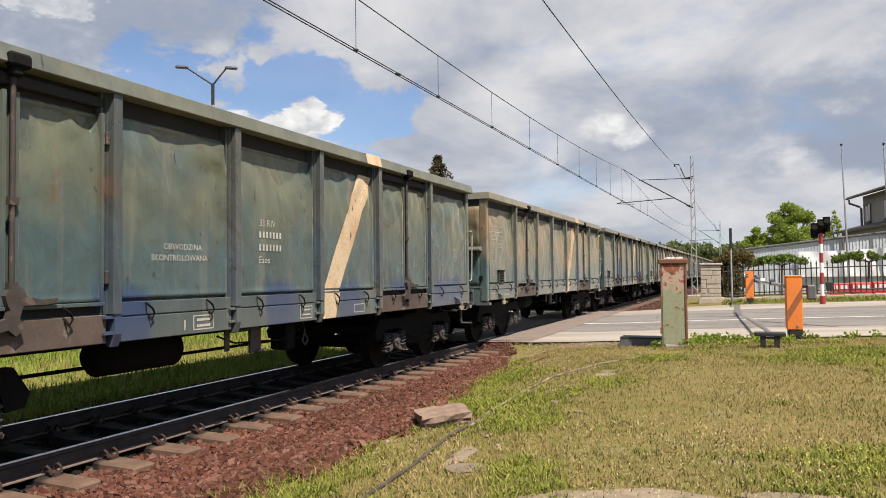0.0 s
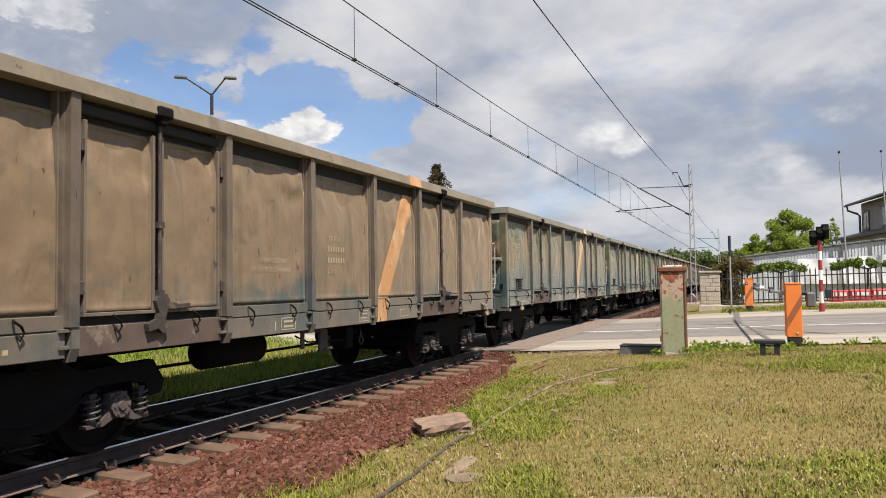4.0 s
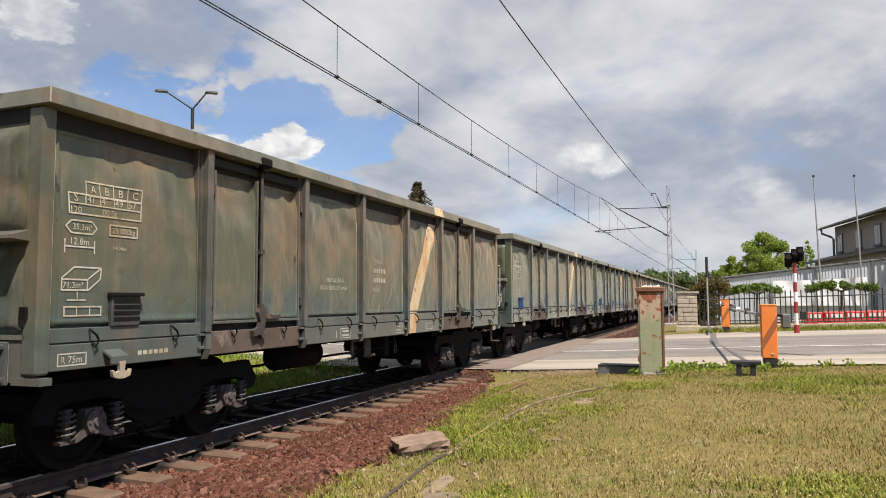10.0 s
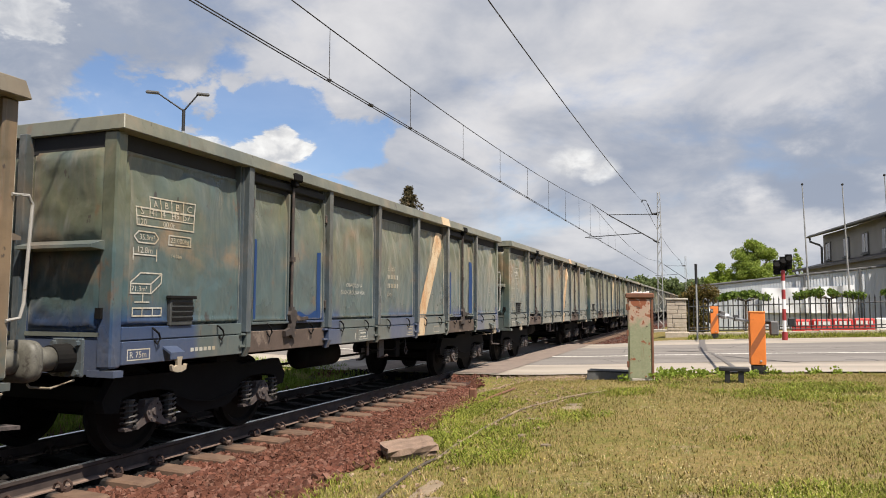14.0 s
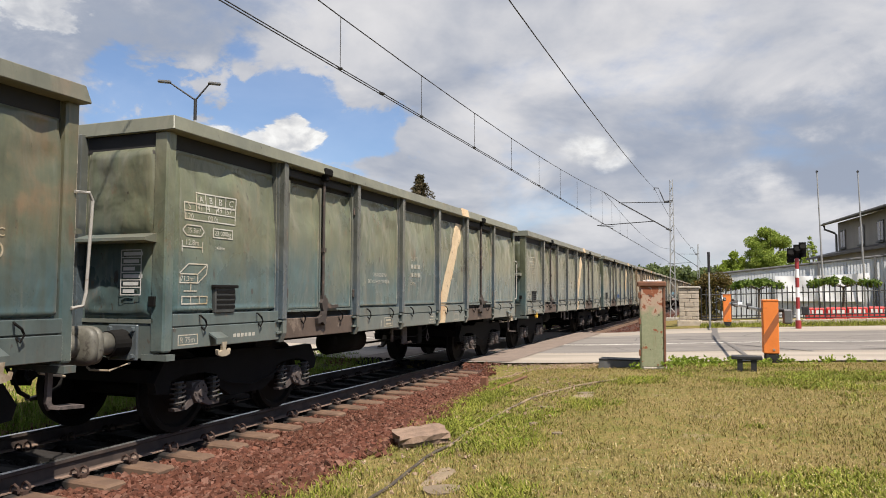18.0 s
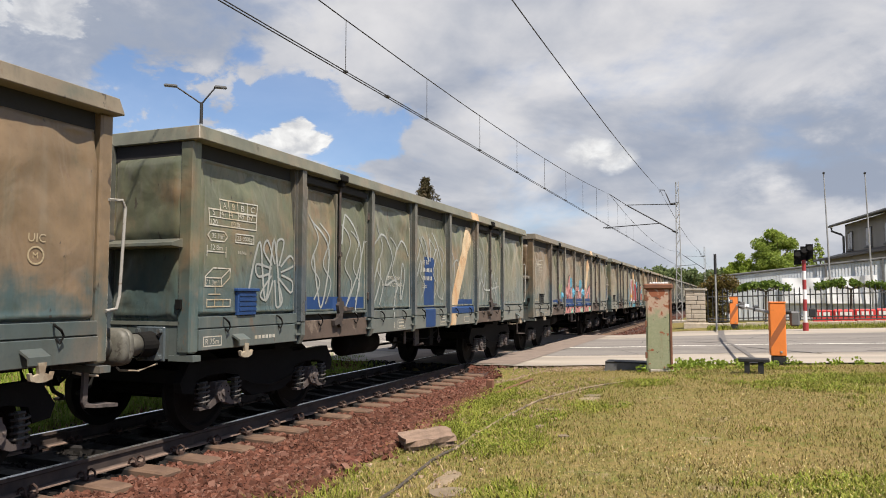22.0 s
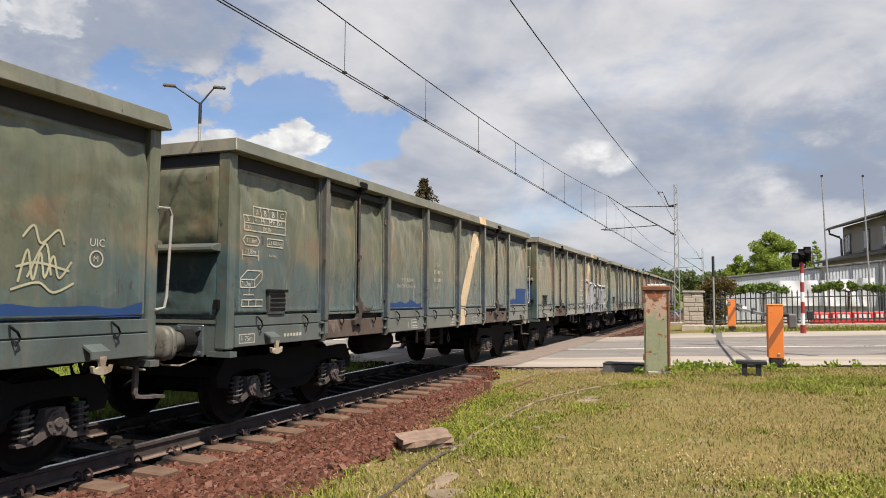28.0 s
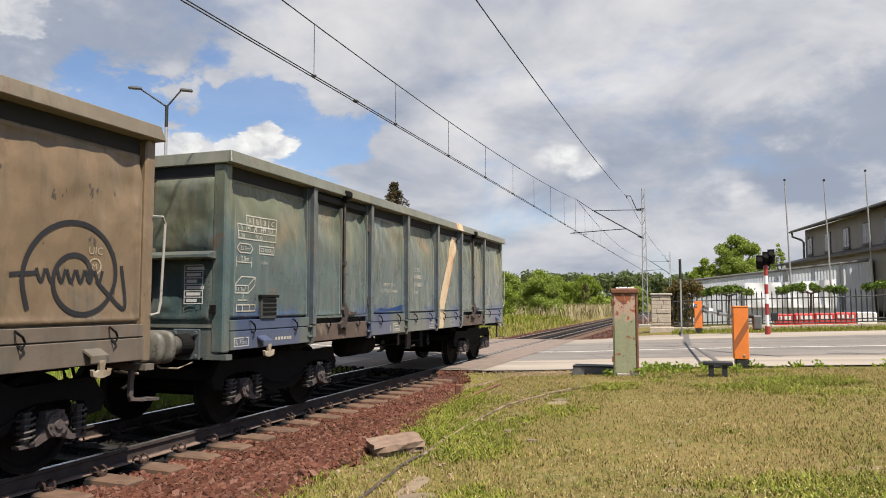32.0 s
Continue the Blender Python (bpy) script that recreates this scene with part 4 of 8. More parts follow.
    pipe(bm, [(1.2, 7.22, 0.97), (1.22, 7.22, 0.84), (1.22, 7.16, 0.72), (1.22, 7.22, 0.66), (1.22, 7.29, 0.72), (1.22, 7.24, 0.80)], 0.012, 6)
    part("release_ring", bm, BOX_STEEL, w)
    markings(w)
    band(w)
    return w


plain_brown = plain("rusty_brown_sill", (0.082, 0.058, 0.044), 0.8, 0.05, 0.35, 4, spots=(0.17, 0.13, 0.10), amount=0.05)
first = freight_wagon()
wagons = [first] + [copy_thing(first, Matrix.Identity(4)) for _ in range(WAGONS - 1)]
# dust, blue and bleaching of each wagon's paint
BROWN = (0.10, 0.42, 0.30, 0.22, 0.78, 0.40, 0.20, 0.30, 0.60, 0.64, 0.42, 0.30, 0.14, 0.66, 0.28, 0.35, 0.25, 0.36, 0.16, 0.24, 0.27, 0.64, 0.30, 0.47, 0.42, 0.66, 0.45, 0.26, 0.26, 0.36, 0.20, 0.80, 0.20)
BLUE_SHARE = (0.90, 0.55, 0.80, 0.50, 0.30, 0.60, 0.68, 0.66, 0.50, 0.95, 0.20, 0.35, 0.95, 0.35, 0.90, 0.60, 0.50, 0.40, 0.65, 0.60, 0.66, 0.60, 0.55, 0.60, 0.25, 0.25, 0.50, 0.45, 0.68, 0.30, 0.60, 0.25, 0.95)
BLEACH = (0.53, 0.70, 0.44, 0.53, 0.53, 0.50, 0.53, 0.62, 0.55, 0.53, 0.34, 0.46, 0.64, 0.42, 0.55, 0.50, 0.50, 0.44, 0.70, 0.42, 0.44, 0.50, 0.54, 0.27, 0.42, 0.56, 0.50, 0.48, 0.47, 0.50, 0.60, 0.44, 0.62)
for k, w in enumerate(wagons):
    tint = (BROWN[k], BLUE_SHARE[k], BLEACH[k], 1.0)
    for o in w.children_recursive:
        o.color = tint
    words = "dusty brown" if BROWN[k] > 0.6 else ("weathered blue-green" if BROWN[k] < 0.32 else "dirty olive-grey")
    w["label"] = words + " open freight wagon with ribbed steel sides on two bogies"

# ---- ground, road and track ----
def meadow(name, dry, fresh, bare, bare_at, scale=1.0):
    def build(n, b):
        at = place(n)
        big, mid, fine = n.noise(at, 0.35 * scale, 5, 0.6), n.noise(at, 1.8 * scale, 6, 0.65), n.noise(at, 28 * scale, 4, 0.65)
        c = n.mix(n.smooth(n.math("ADD", n.math("MULTIPLY", big, 0.5), n.math("MULTIPLY", mid, 0.5)), 0.42, 0.6), dry, fresh)
        c = n.mix(n.math("MULTIPLY", n.smooth(n.noise(at, 75 * scale, 3, 0.7), 0.62, 0.42), 0.6), c, [v * 0.35 for v in fresh])
        c = n.mix(n.math("MULTIPLY", n.smooth(fine, 0.45, 0.7), 0.6), c, [v * 1.2 for v in dry])
        small = n.noise(at, 8.5 * scale, 5, 0.7, 0.5)
        c = n.mix(n.math("MULTIPLY", n.smooth(small, 0.50, 0.36), 0.6), c, (0.085, 0.115, 0.018))
        c = n.mix(n.math("MULTIPLY", n.smooth(small, 0.56, 0.70), 0.55), c, (0.27, 0.205, 0.105))
        c = n.mix(n.math("MULTIPLY", n.smooth(mid, bare_at, bare_at + 0.09), 0.85), c, bare)
        n.link(c, b.inputs["Base Color"])
        b.inputs["Roughness"].default_value = 0.95
        b.inputs["Specular IOR Level"].default_value = 0.1
        relief(n, b, n.math("ADD", fine, mid), 0.8, 0.03)
    return material(name, build)


MEADOW = meadow("dry_lawn", (0.225, 0.163, 0.066), (0.160, 0.150, 0.040), (0.235, 0.180, 0.112), 0.60)


def strewn(name, colours, rough=0.9, bump=0.0):
    """Many small loose pieces: each takes its own colour from a row."""
    def build(n, b):
        geo = n.add("ShaderNodeNewGeometry")
        stops = [(i / max(1, len(colours) - 1), c) for i, c in enumerate(colours)]
        c = n.ramp(geo.outputs["Random Per Island"], stops)
        at = place(n)
        patch = n.noise(at, 0.8, 5, 0.6)
        c = n.mix(n.smooth(patch, 0.35, 0.7), n.mix(1.0, c, (0.72, 0.74, 0.7), "MULTIPLY"), c)
        if bump:
            grain = n.noise(at, 90, 3, 0.6)
            c = n.mix(n.math("MULTIPLY", grain, 0.5), c, [v * 0.5 for v in colours[0]])
            relief(n, b, grain, bump, 0.004)
        n.link(c, b.inputs["Base Color"])
        b.inputs["Roughness"].default_value = rough
        b.inputs["Specular IOR Level"].default_value = 0.2
    return material(name, build)


BALLAST = strewn("red_brown_crushed_stone", ((0.046, 0.018, 0.011), (0.150, 0.055, 0.034), (0.092, 0.033, 0.020), (0.211, 0.084, 0.055), (0.092, 0.034, 0.023), (0.255, 0.132, 0.097), (0.141, 0.046, 0.028)), 0.85, 0.5)
# black for oily dirt and for the train's shade, both in the colour
OILY_SHADE = strewn("oily_shade_dark_stone", ((0.008, 0.007, 0.006), (0.014, 0.011, 0.01), (0.011, 0.009, 0.008)), 0.8, 0.4)
BLADES = strewn("grass_blades", ((0.140, 0.138, 0.026), (0.250, 0.192, 0.062), (0.110, 0.100, 0.030), (0.345, 0.258, 0.115), (0.200, 0.180, 0.034), (0.46, 0.34, 0.19), (0.160, 0.115, 0.052), (0.285, 0.205, 0.080), (0.180, 0.175, 0.032)))
LUSH = strewn("lush_blades", ((0.135, 0.165, 0.018), (0.255, 0.268, 0.038), (0.075, 0.086, 0.012), (0.190, 0.215, 0.024), (0.31, 0.30, 0.075)))
MEADOW_GRASS = strewn("meadow_blades", ((0.13, 0.21, 0.02), (0.22, 0.30, 0.035), (0.08, 0.14, 0.012), (0.28, 0.33, 0.05)))
SOIL = plain("pale_trodden_soil", (0.205, 0.155, 0.100), 0.95, 0, 0.4, 4, 0.9, spots=(0.13, 0.105, 0.055), amount=0.08)
PETALS = strewn("tiny_pale_flowers", ((0.66, 0.58, 0.28), (0.72, 0.66, 0.42), (0.62, 0.48, 0.14)))


def stone_bed(n, b):
    at = place(n)
    sep = n.add("ShaderNodeSeparateXYZ")
    n.link(at, sep.inputs[0])
    broad, grain = n.noise(at, 2.0, 5), n.noise(at, 30, 5, 0.7)
    c = n.mix(n.smooth(grain, 0.35, 0.7), (0.022, 0.010, 0.008), (0.085, 0.036, 0.025))
    # middle of the bed blackened for oily dirt and the train's painted shade
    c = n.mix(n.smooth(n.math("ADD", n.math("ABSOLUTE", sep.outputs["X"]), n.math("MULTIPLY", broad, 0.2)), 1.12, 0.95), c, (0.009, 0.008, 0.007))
    n.link(c, b.inputs["Base Color"])
    b.inputs["Roughness"].default_value = 0.95
    relief(n, b, grain, 1.0, 0.03)


BED = material("red_brown_stone_bed", stone_bed)


def rail_rust(n, b):
    """Dark web; stone dust on the foot."""
    at = place(n)
    sep = n.add("ShaderNodeSeparateXYZ")
    n.link(at, sep.inputs[0])
    mid, fine = n.noise(at, 5, 5), n.noise(at, 45, 3)
    c = n.mix(n.smooth(mid, 0.35, 0.7), (0.028, 0.020, 0.017), (0.06, 0.042, 0.034))
    c = n.mix(n.smooth(n.math("ADD", sep.outputs["Z"], n.math("MULTIPLY", n.math("SUBTRACT", mid, 0.5), 0.02)), -0.136, -0.150), c, (0.21, 0.145, 0.11))
    c = n.mix(n.math("MULTIPLY", fine, 0.4), c, (0.03, 0.02, 0.016))
    n.link(c, b.inputs["Base Color"])
    b.inputs["Roughness"].default_value = 0.8
    relief(n, b, fine, 0.3, 0.004)


RAIL_RUST = material("rusty_rail_side", rail_rust)
RAIL_TOP = plain("polished_rail_head", (0.55, 0.54, 0.52), 0.28, 0.9, 0.12, 12, 0.03)
CLIP = plain("rusty_spring_clip", (0.06, 0.036, 0.028), 0.7, 0.4, 0.35, 20)


def ground():
    xs = sorted(set([-1500, -600, -250, -120, -70, -40] + [x * 0.5 for x in range(-50, 0)] + [x * 0.25 for x in range(0, 45)] + [x * 0.5 for x in range(22, 61)] + [35, 45, 60, 90, 150, 300, 700, 1500]))
    ys = sorted(set([-1500, -500, -150, -60, -30] + [y * 0.5 for y in range(-40, 141)] + [75, 80, 90, 110, 140, 200, 300, 500, 900, 1500]))
    verts = [(x, y, ground_height(x, y)) for y in ys for x in xs]
    w = len(xs)
    faces = [(j * w + i, j * w + i + 1, (j + 1) * w + i + 1, (j + 1) * w + i) for j in range(len(ys) - 1) for i in range(w - 1)]
    return tagged(new("ground", mesh_from("ground", verts, faces, MEADOW, True)), "short dry grass with bare patches beside the railway", "ground", kind="structure")


ground()


def road_surface(name, colour, patch, cracks):
    def build(n, b):
        at = place(n)
        along = n.vmath("MULTIPLY", at, (0.12, 1.0, 1.0))
        worn, mid, grit = n.noise(along, 0.9, 4, 0.5), n.noise(at, 1.3, 6, 0.65), n.noise(at, 60, 3, 0.7)
        c = n.mix(n.smooth(worn, 0.38, 0.64), [v * 0.72 for v in colour], colour)
        c = n.mix(n.math("MULTIPLY", n.smooth(mid, 0.56, 0.7), 0.6), c, patch)
        c = n.mix(n.math("MULTIPLY", grit, 0.35), c, [v * 0.5 for v in colour])
        if cracks:
            lines = n.add("ShaderNodeTexVoronoi", feature="DISTANCE_TO_EDGE")
            n.put(lines.inputs["Vector"], n.vmath("ADD", at, n.vmath("MULTIPLY", n.add("ShaderNodeTexNoise").outputs["Color"], (1.5, 1.5, 0))))
            lines.inputs["Scale"].default_value = 0.35
            c = n.mix(n.math("MULTIPLY", n.math("SUBTRACT", 1.0, n.smooth(lines.outputs["Distance"], 0.0, 0.012)), 0.7), c, (0.05, 0.048, 0.045))
        n.link(c, b.inputs["Base Color"])
        b.inputs["Roughness"].default_value = 0.9
        b.inputs["Specular IOR Level"].default_value = 0.25
        relief(n, b, grit, 0.5, 0.006)
    return material(name, build)


ASPHALT = road_surface("worn_grey_asphalt", (0.215, 0.195, 0.175), (0.28, 0.25, 0.215), True)
SHOULDER = road_surface("pale_gritty_shoulder", (0.36, 0.315, 0.26), (0.30, 0.25, 0.19), False)
ROAD_PAINT = plain("worn_white_road_paint", (0.66, 0.63, 0.57), 0.8, 0, 0.15, 6, 0.2, spots=(0.30, 0.27, 0.24), amount=0.02)
TAR = plain("tar_patch", (0.11, 0.10, 0.092), 0.8, 0, 0.3, 8)
CROSSING = plain("dusty_crossing_deck", (0.175, 0.135, 0.108), 0.9, 0, 0.3, 3, 0.3, spots=(0.15, 0.11, 0.09), amount=0.05)


def strip(name, y0, y1, mat, lift, x0=-70.0, x1=90.0, wobble=0.0):
    """A band of the road between two offsets, following the lie of the land."""
    xs = sorted({x for x in [-70, -40, -20, -10, -7, -5, -3, -2, -1.5, 40, 60, 90, x0, x1] + [k * 0.5 for k in range(-3, 61)] if x0 <= x <= x1})
    n = max(2, int((y1 - y0) / 1.0) + 1)
    verts = []
    for x in xs:
        for j in range(n):
            y = y0 + (y1 - y0) * j / (n - 1) + x * 0.0875
            if j == 0 and wobble:
                y += wobble * noise.noise((x * 1.7, y0, 2)) + wobble * 0.6 * noise.noise((x * 5.1, y0, 4))
            verts.append((x, y, road_height(x, y) + lift))
    faces = [(i * n + j, (i + 1) * n + j, (i + 1) * n + j + 1, i * n + j + 1) for i in range(len(xs) - 1) for j in range(n - 1)]
    return mesh_from(name, verts, faces, mat)


road = tagged(part("road", strip("road", ROAD_EDGES[1], ROAD_EDGES[2], ASPHALT, 0.004), None), "worn grey asphalt road over the level crossing", "road", kind="structure")
part("shoulder", strip("shoulder", ROAD_EDGES[0], ROAD_EDGES[1], SHOULDER, 0.0, wobble=0.22), None, road, "pale gritty road shoulder")
part("shoulder", strip("shoulder", ROAD_EDGES[2], ROAD_EDGES[3], SHOULDER, 0.0), None, road, "pale gritty road shoulder")
part("centre_line", strip("centre_line", WHITE_LINE, WHITE_LINE + 0.16, ROAD_PAINT, 0.010, 1.3, 90), None, road, "worn white line")
part("centre_line", strip("centre_line", WHITE_LINE, WHITE_LINE + 0.16, ROAD_PAINT, 0.010, -70, -3), None, road, "worn white line")


def tar_run(points, width):
    verts, faces = [], []
    for i, (x, y) in enumerate(points):
        (ax, ay), (bx, by) = points[max(0, i - 1)], points[min(len(points) - 1, i + 1)]
        d = Vector((bx - ax, by - ay, 0)).normalized()
        w = width * (0.8 + 0.4 * noise.noise((x * 3, y * 3, 1)))
        for s in (-1, 1):
            px, py = x - d.y * w * s / 2, y + d.x * w * s / 2
            verts.append((px, py, road_height(px, py) + 0.014))
    for i in range(len(points) - 1):
        faces.append((2 * i, 2 * i + 1, 2 * i + 3, 2 * i + 2))
    return mesh_from("tar_patch", verts, faces, TAR)


part("tar_patch", tar_run([(6.16, 30.4), (6.2, 28.5), (6.22, 26.5), (6.3, 24.5)], 0.24), None, road, "dark tar repair")
part("tar_patch", tar_run([(6.45, 23.6), (6.62, 22.3), (6.8, 20.4), (6.95, 18.4), (7.02, 17.2)], 0.13), None, road, "dark tar repair")
part("tar_patch", tar_run([(6.8, 21.9), (7.4, 20.9), (7.9, 20.1), (8.5, 19.3)], 0.10), None, road, "dark tar seam")
part("tar_patch", tar_run([(5.2, 24.6), (5.8, 24.3), (6.3, 24.4)], 0.3), None, road, "dark tar seam")
part("tar_patch", tar_run([(9.6, 20.3), (11.0, 19.9), (12.5, 19.6)], 0.12), None, road, "dark tar seam")

# track: rails, sleepers, clips, crossing deck
track = thing("railway_track", "single railway track of worn rails on pale sleepers", "railway track", kind="structure")
SECTION = [(-0.036, 0.0), (0.036, 0.0), (0.036, -0.03), (0.012, -0.045), (0.010, -0.135), (0.072, -0.152), (0.072, -0.165), (-0.072, -0.165), (-0.072, -0.152), (-0.010, -0.135), (-0.012, -0.045), (-0.036, -0.03)]
for sx in (-0.7535, 0.7535):
    bm = bmesh.new()
    prism(bm, [(sx + a, z) for a, z in SECTION], "y", -60, 520)
    rail = part("rail", bm, RAIL_RUST, track, "rusty rail with a polished head")
    part("rail_head", boxes((sx - 0.028, sx + 0.028, -60, 520, -0.004, 0.002)), RAIL_TOP, rail, "polished running surface")

bm = bmesh.new()
prism(bm, [(-1.36, -0.32), (-1.36, -0.205), (-1.33, -0.185), (-0.45, -0.165), (-0.3, -0.20), (0.3, -0.20), (0.45, -0.165), (1.33, -0.185), (1.36, -0.205), (1.36, -0.32)], "y", -0.125, 0.125)
bmesh.ops.bevel(bm, geom=[e for e in bm.edges if abs((e.verts[0].co - e.verts[1].co).y) < 0.01], offset=0.02, segments=1, affect="EDGES")


def sleeper_stain_shade(n, b):
    """Concrete, tan with stone dust outside; black between the rails for oily stains and painted train shade."""
    at = place(n)
    sep = n.add("ShaderNodeSeparateXYZ")
    n.link(at, sep.inputs[0])
    info = n.add("ShaderNodeObjectInfo")
    grain, broad = n.noise(at, 40, 4, 0.6), n.noise(n.vmath("ADD", at, n.vmath("MULTIPLY", info.outputs["Random"], (9, 31, 5))), 5, 5, 0.6)
    c = n.mix(n.smooth(broad, 0.35, 0.7), (0.082, 0.048, 0.030), (0.142, 0.088, 0.055))
    c = n.mix(n.math("MULTIPLY", grain, 0.4), c, (0.13, 0.075, 0.05))
    # oily stain plus the wagon's shadow, painted as one dark middle
    oil_shade = n.math("ADD", n.math("ABSOLUTE", sep.outputs["X"]), n.math("MULTIPLY", n.math("SUBTRACT", broad, 0.5), 0.2))
    c = n.mix(n.smooth(oil_shade, 0.98, 0.86), c, (0.010, 0.008, 0.007))
    n.link(c, b.inputs["Base Color"])
    b.inputs["Roughness"].default_value = 0.9
    relief(n, b, grain, 0.4, 0.006)


SLEEPER_MESH = finish(bm, "sleeper", material("stained_shaded_concrete_sleeper", sleeper_stain_shade))
bm = bmesh.new()
for s in (-1, 1):
    for d in (-1, 1):
        pipe(bm, [(s * 0.06, d * 0.055, -0.15), (s * 0.075, d * 0.055, -0.105), (s * 0.115, d * 0.055, -0.085), (s * 0.155, d * 0.055, -0.105), (s * 0.165, d * 0.055, -0.15), (s * 0.14, d * 0.03, -0.175)], 0.0115, 6)
    box(bm, min(s * 0.06, s * 0.18), max(s * 0.06, s * 0.18), -0.03, 0.03, -0.19, -0.145)
CLIP_MESH = finish(bm, "rail_clip", CLIP)
random.seed(3)
for k in range(-22, 121):
    y = 5.25 + 0.605 * k
    if ROAD_EDGES[0] - 0.2 < y < ROAD_EDGES[3] + 0.2 or y > 66:
        continue
    s = new("sleeper", SLEEPER_MESH)
    s.parent = track
    s.matrix_local = pose(random.uniform(-0.03, 0.03), y + random.uniform(-0.02, 0.02), random.uniform(-0.008, 0.004), 0, 0, random.uniform(-0.8, 0.8))
    if y < 17:
        for sx in (-0.7535, 0.7535):
            c = new("rail_clip", CLIP_MESH)
            c.parent = track
            c.location = (sx, s.location.y, 0)

for x0, x1 in ((-1.9, -0.835), (-0.665, 0.665), (0.835, 1.9)):
    slab = strip("crossing_deck", ROAD_EDGES[0] + 0.2, ROAD_EDGES[3] - 0.2, CROSSING, 0.012, x0, x1)
    part("crossing_deck", slab, None, track, "dusty brown crossing deck")


def scatter_stones(name, label, mat, spots, low, high, seed, parent=None):
    """Broken stones: boxes with shifted corners, as one loose layer."""
    rng = np.random.default_rng(seed)
    n = len(spots)
    cube = np.array([(x, y, z) for z in (-1, 1) for y in (-1, 1) for x in (-1, 1)], float)
    quads = np.array([(0, 2, 3, 1), (4, 5, 7, 6), (0, 1, 5, 4), (2, 6, 7, 3), (0, 4, 6, 2), (1, 3, 7, 5)])
    size = rng.uniform(low, high, (n, 1, 1)) * 0.5
    v = cube[None] * size * rng.uniform(0.55, 1.15, (n, 8, 3)) * rng.uniform(0.6, 1.25, (n, 1, 3))
    q = rng.normal(size=(n, 4))
    q /= np.linalg.norm(q, axis=1, keepdims=True)
    a, b, c, d = q.T
    rot = np.stack([1 - 2 * (c * c + d * d), 2 * (b * c - a * d), 2 * (b * d + a * c), 2 * (b * c + a * d), 1 - 2 * (b * b + d * d), 2 * (c * d - a * b), 2 * (b * d - a * c), 2 * (c * d + a * b), 1 - 2 * (b * b + c * c)], -1).reshape(n, 3, 3)
    v = np.einsum("nij,nkj->nki", rot, v) + np.asarray(spots)[:, None, :]
    faces = (quads[None] + 8 * np.arange(n)[:, None, None]).reshape(-1, 4)
    me = bpy.data.meshes.new(name)
    me.from_pydata(v.reshape(-1, 3).tolist(), [], faces.tolist())
    me.materials.append(mat)
    ob = new(name, me)
    ob.parent = parent
    return tagged(ob, label, "ballast" if parent is None else "", kind="stuff")


def ballast_height(x, y):
    a = abs(x)
    top = -0.262 + 0.045 * step(a, 1.3, 1.7) - 0.03 * step(a, 1.6, 2.2)
    return max(top - 0.06 * step(a, 1.9, 2.8) if a < 2.6 else -0.3, ground_height(x, y))


def edge_x(y):
    """Where the stones give way to grass on the camera's side."""
    return 3.25 - 0.5 * step(y, 7, 11) - 1.2 * step(y, 11, 15.5) + 0.16 * noise.noise((y * 1.1, 4, 0)) + 0.08 * noise.noise((y * 4.3, 1, 0))


rng = np.random.default_rng(11)
spots, dark = [], []
for _ in range(44000):
    y = rng.uniform(2.0, 16.1)
    x = rng.uniform(0.86, 3.6)
    if x > edge_x(y) + abs(rng.normal(0, 0.12)):
        continue
    near_sleeper = abs(((y - 5.25) / 0.605 + 0.5) % 1.0 - 0.5) * 0.605
    if x < 1.42 and near_sleeper < 0.155:
        continue
    (dark if x < 0.93 else spots).append((x, y, ballast_height(x, y) + rng.uniform(-0.005, 0.03)))
for _ in range(9000):
    y = rng.uniform(2.0, 16.1)
    x = rng.uniform(-2.5, 0.70)
    near_sleeper = abs(((y - 5.25) / 0.605 + 0.5) % 1.0 - 0.5) * 0.605
    if abs(x) < 1.3 and near_sleeper < 0.14 or 0.66 < abs(x) < 0.86:
        continue
    (dark if x > -1.7 else spots).append((x, y, ballast_height(x, y) + rng.uniform(0, 0.03)))
for _ in range(6000):
    y = 30.5 + 40 * rng.uniform(0, 1) ** 1.4
    x = rng.uniform(-2.6, 3.4)
    if 0.66 < abs(x) < 0.86:
        continue
    spots.append((x, y, ballast_height(x, y) + rng.uniform(0, 0.03)))
for _ in range(14000):
    y = rng.uniform(-9.0, 2.0)
    x = rng.uniform(-2.5, 3.3)
    near_sleeper = abs(((y - 5.25) / 0.605 + 0.5) % 1.0 - 0.5) * 0.605
    if abs(x) < 1.4 and near_sleeper < 0.15 or 0.66 < abs(x) < 0.86:
        continue
    (dark if abs(x) < 0.93 else spots).append((x, y, ballast_height(x, y) + rng.uniform(-0.005, 0.03)))
scatter_stones("ballast", "loose red-brown crushed stone beside the rails", BALLAST, spots, 0.028, 0.066, 12)
scatter_stones("ballast", "oil-darkened crushed stone between the rails", OILY_SHADE, dark, 0.04, 0.085, 13)


def bed(y0, y1, right, mat, name, label):
    verts, faces = [], []
    n = 30
    ys = [y0 + (y1 - y0) * k / 60 for k in range(61)]
    for y in ys:
        e = right(y)
        for i in range(n + 1):
            x = -2.5 + (e + 2.5) * i / n
            verts.append((x, y, ballast_height(x, y) + 0.012))
    for j in range(60):
        for i in range(n):
            faces.append((j * (n + 1) + i, j * (n + 1) + i + 1, (j + 1) * (n + 1) + i + 1, (j + 1) * (n + 1) + i))
    tagged(new(name, mesh_from(name, verts, faces, mat, True)), label, "track bed", kind="structure")


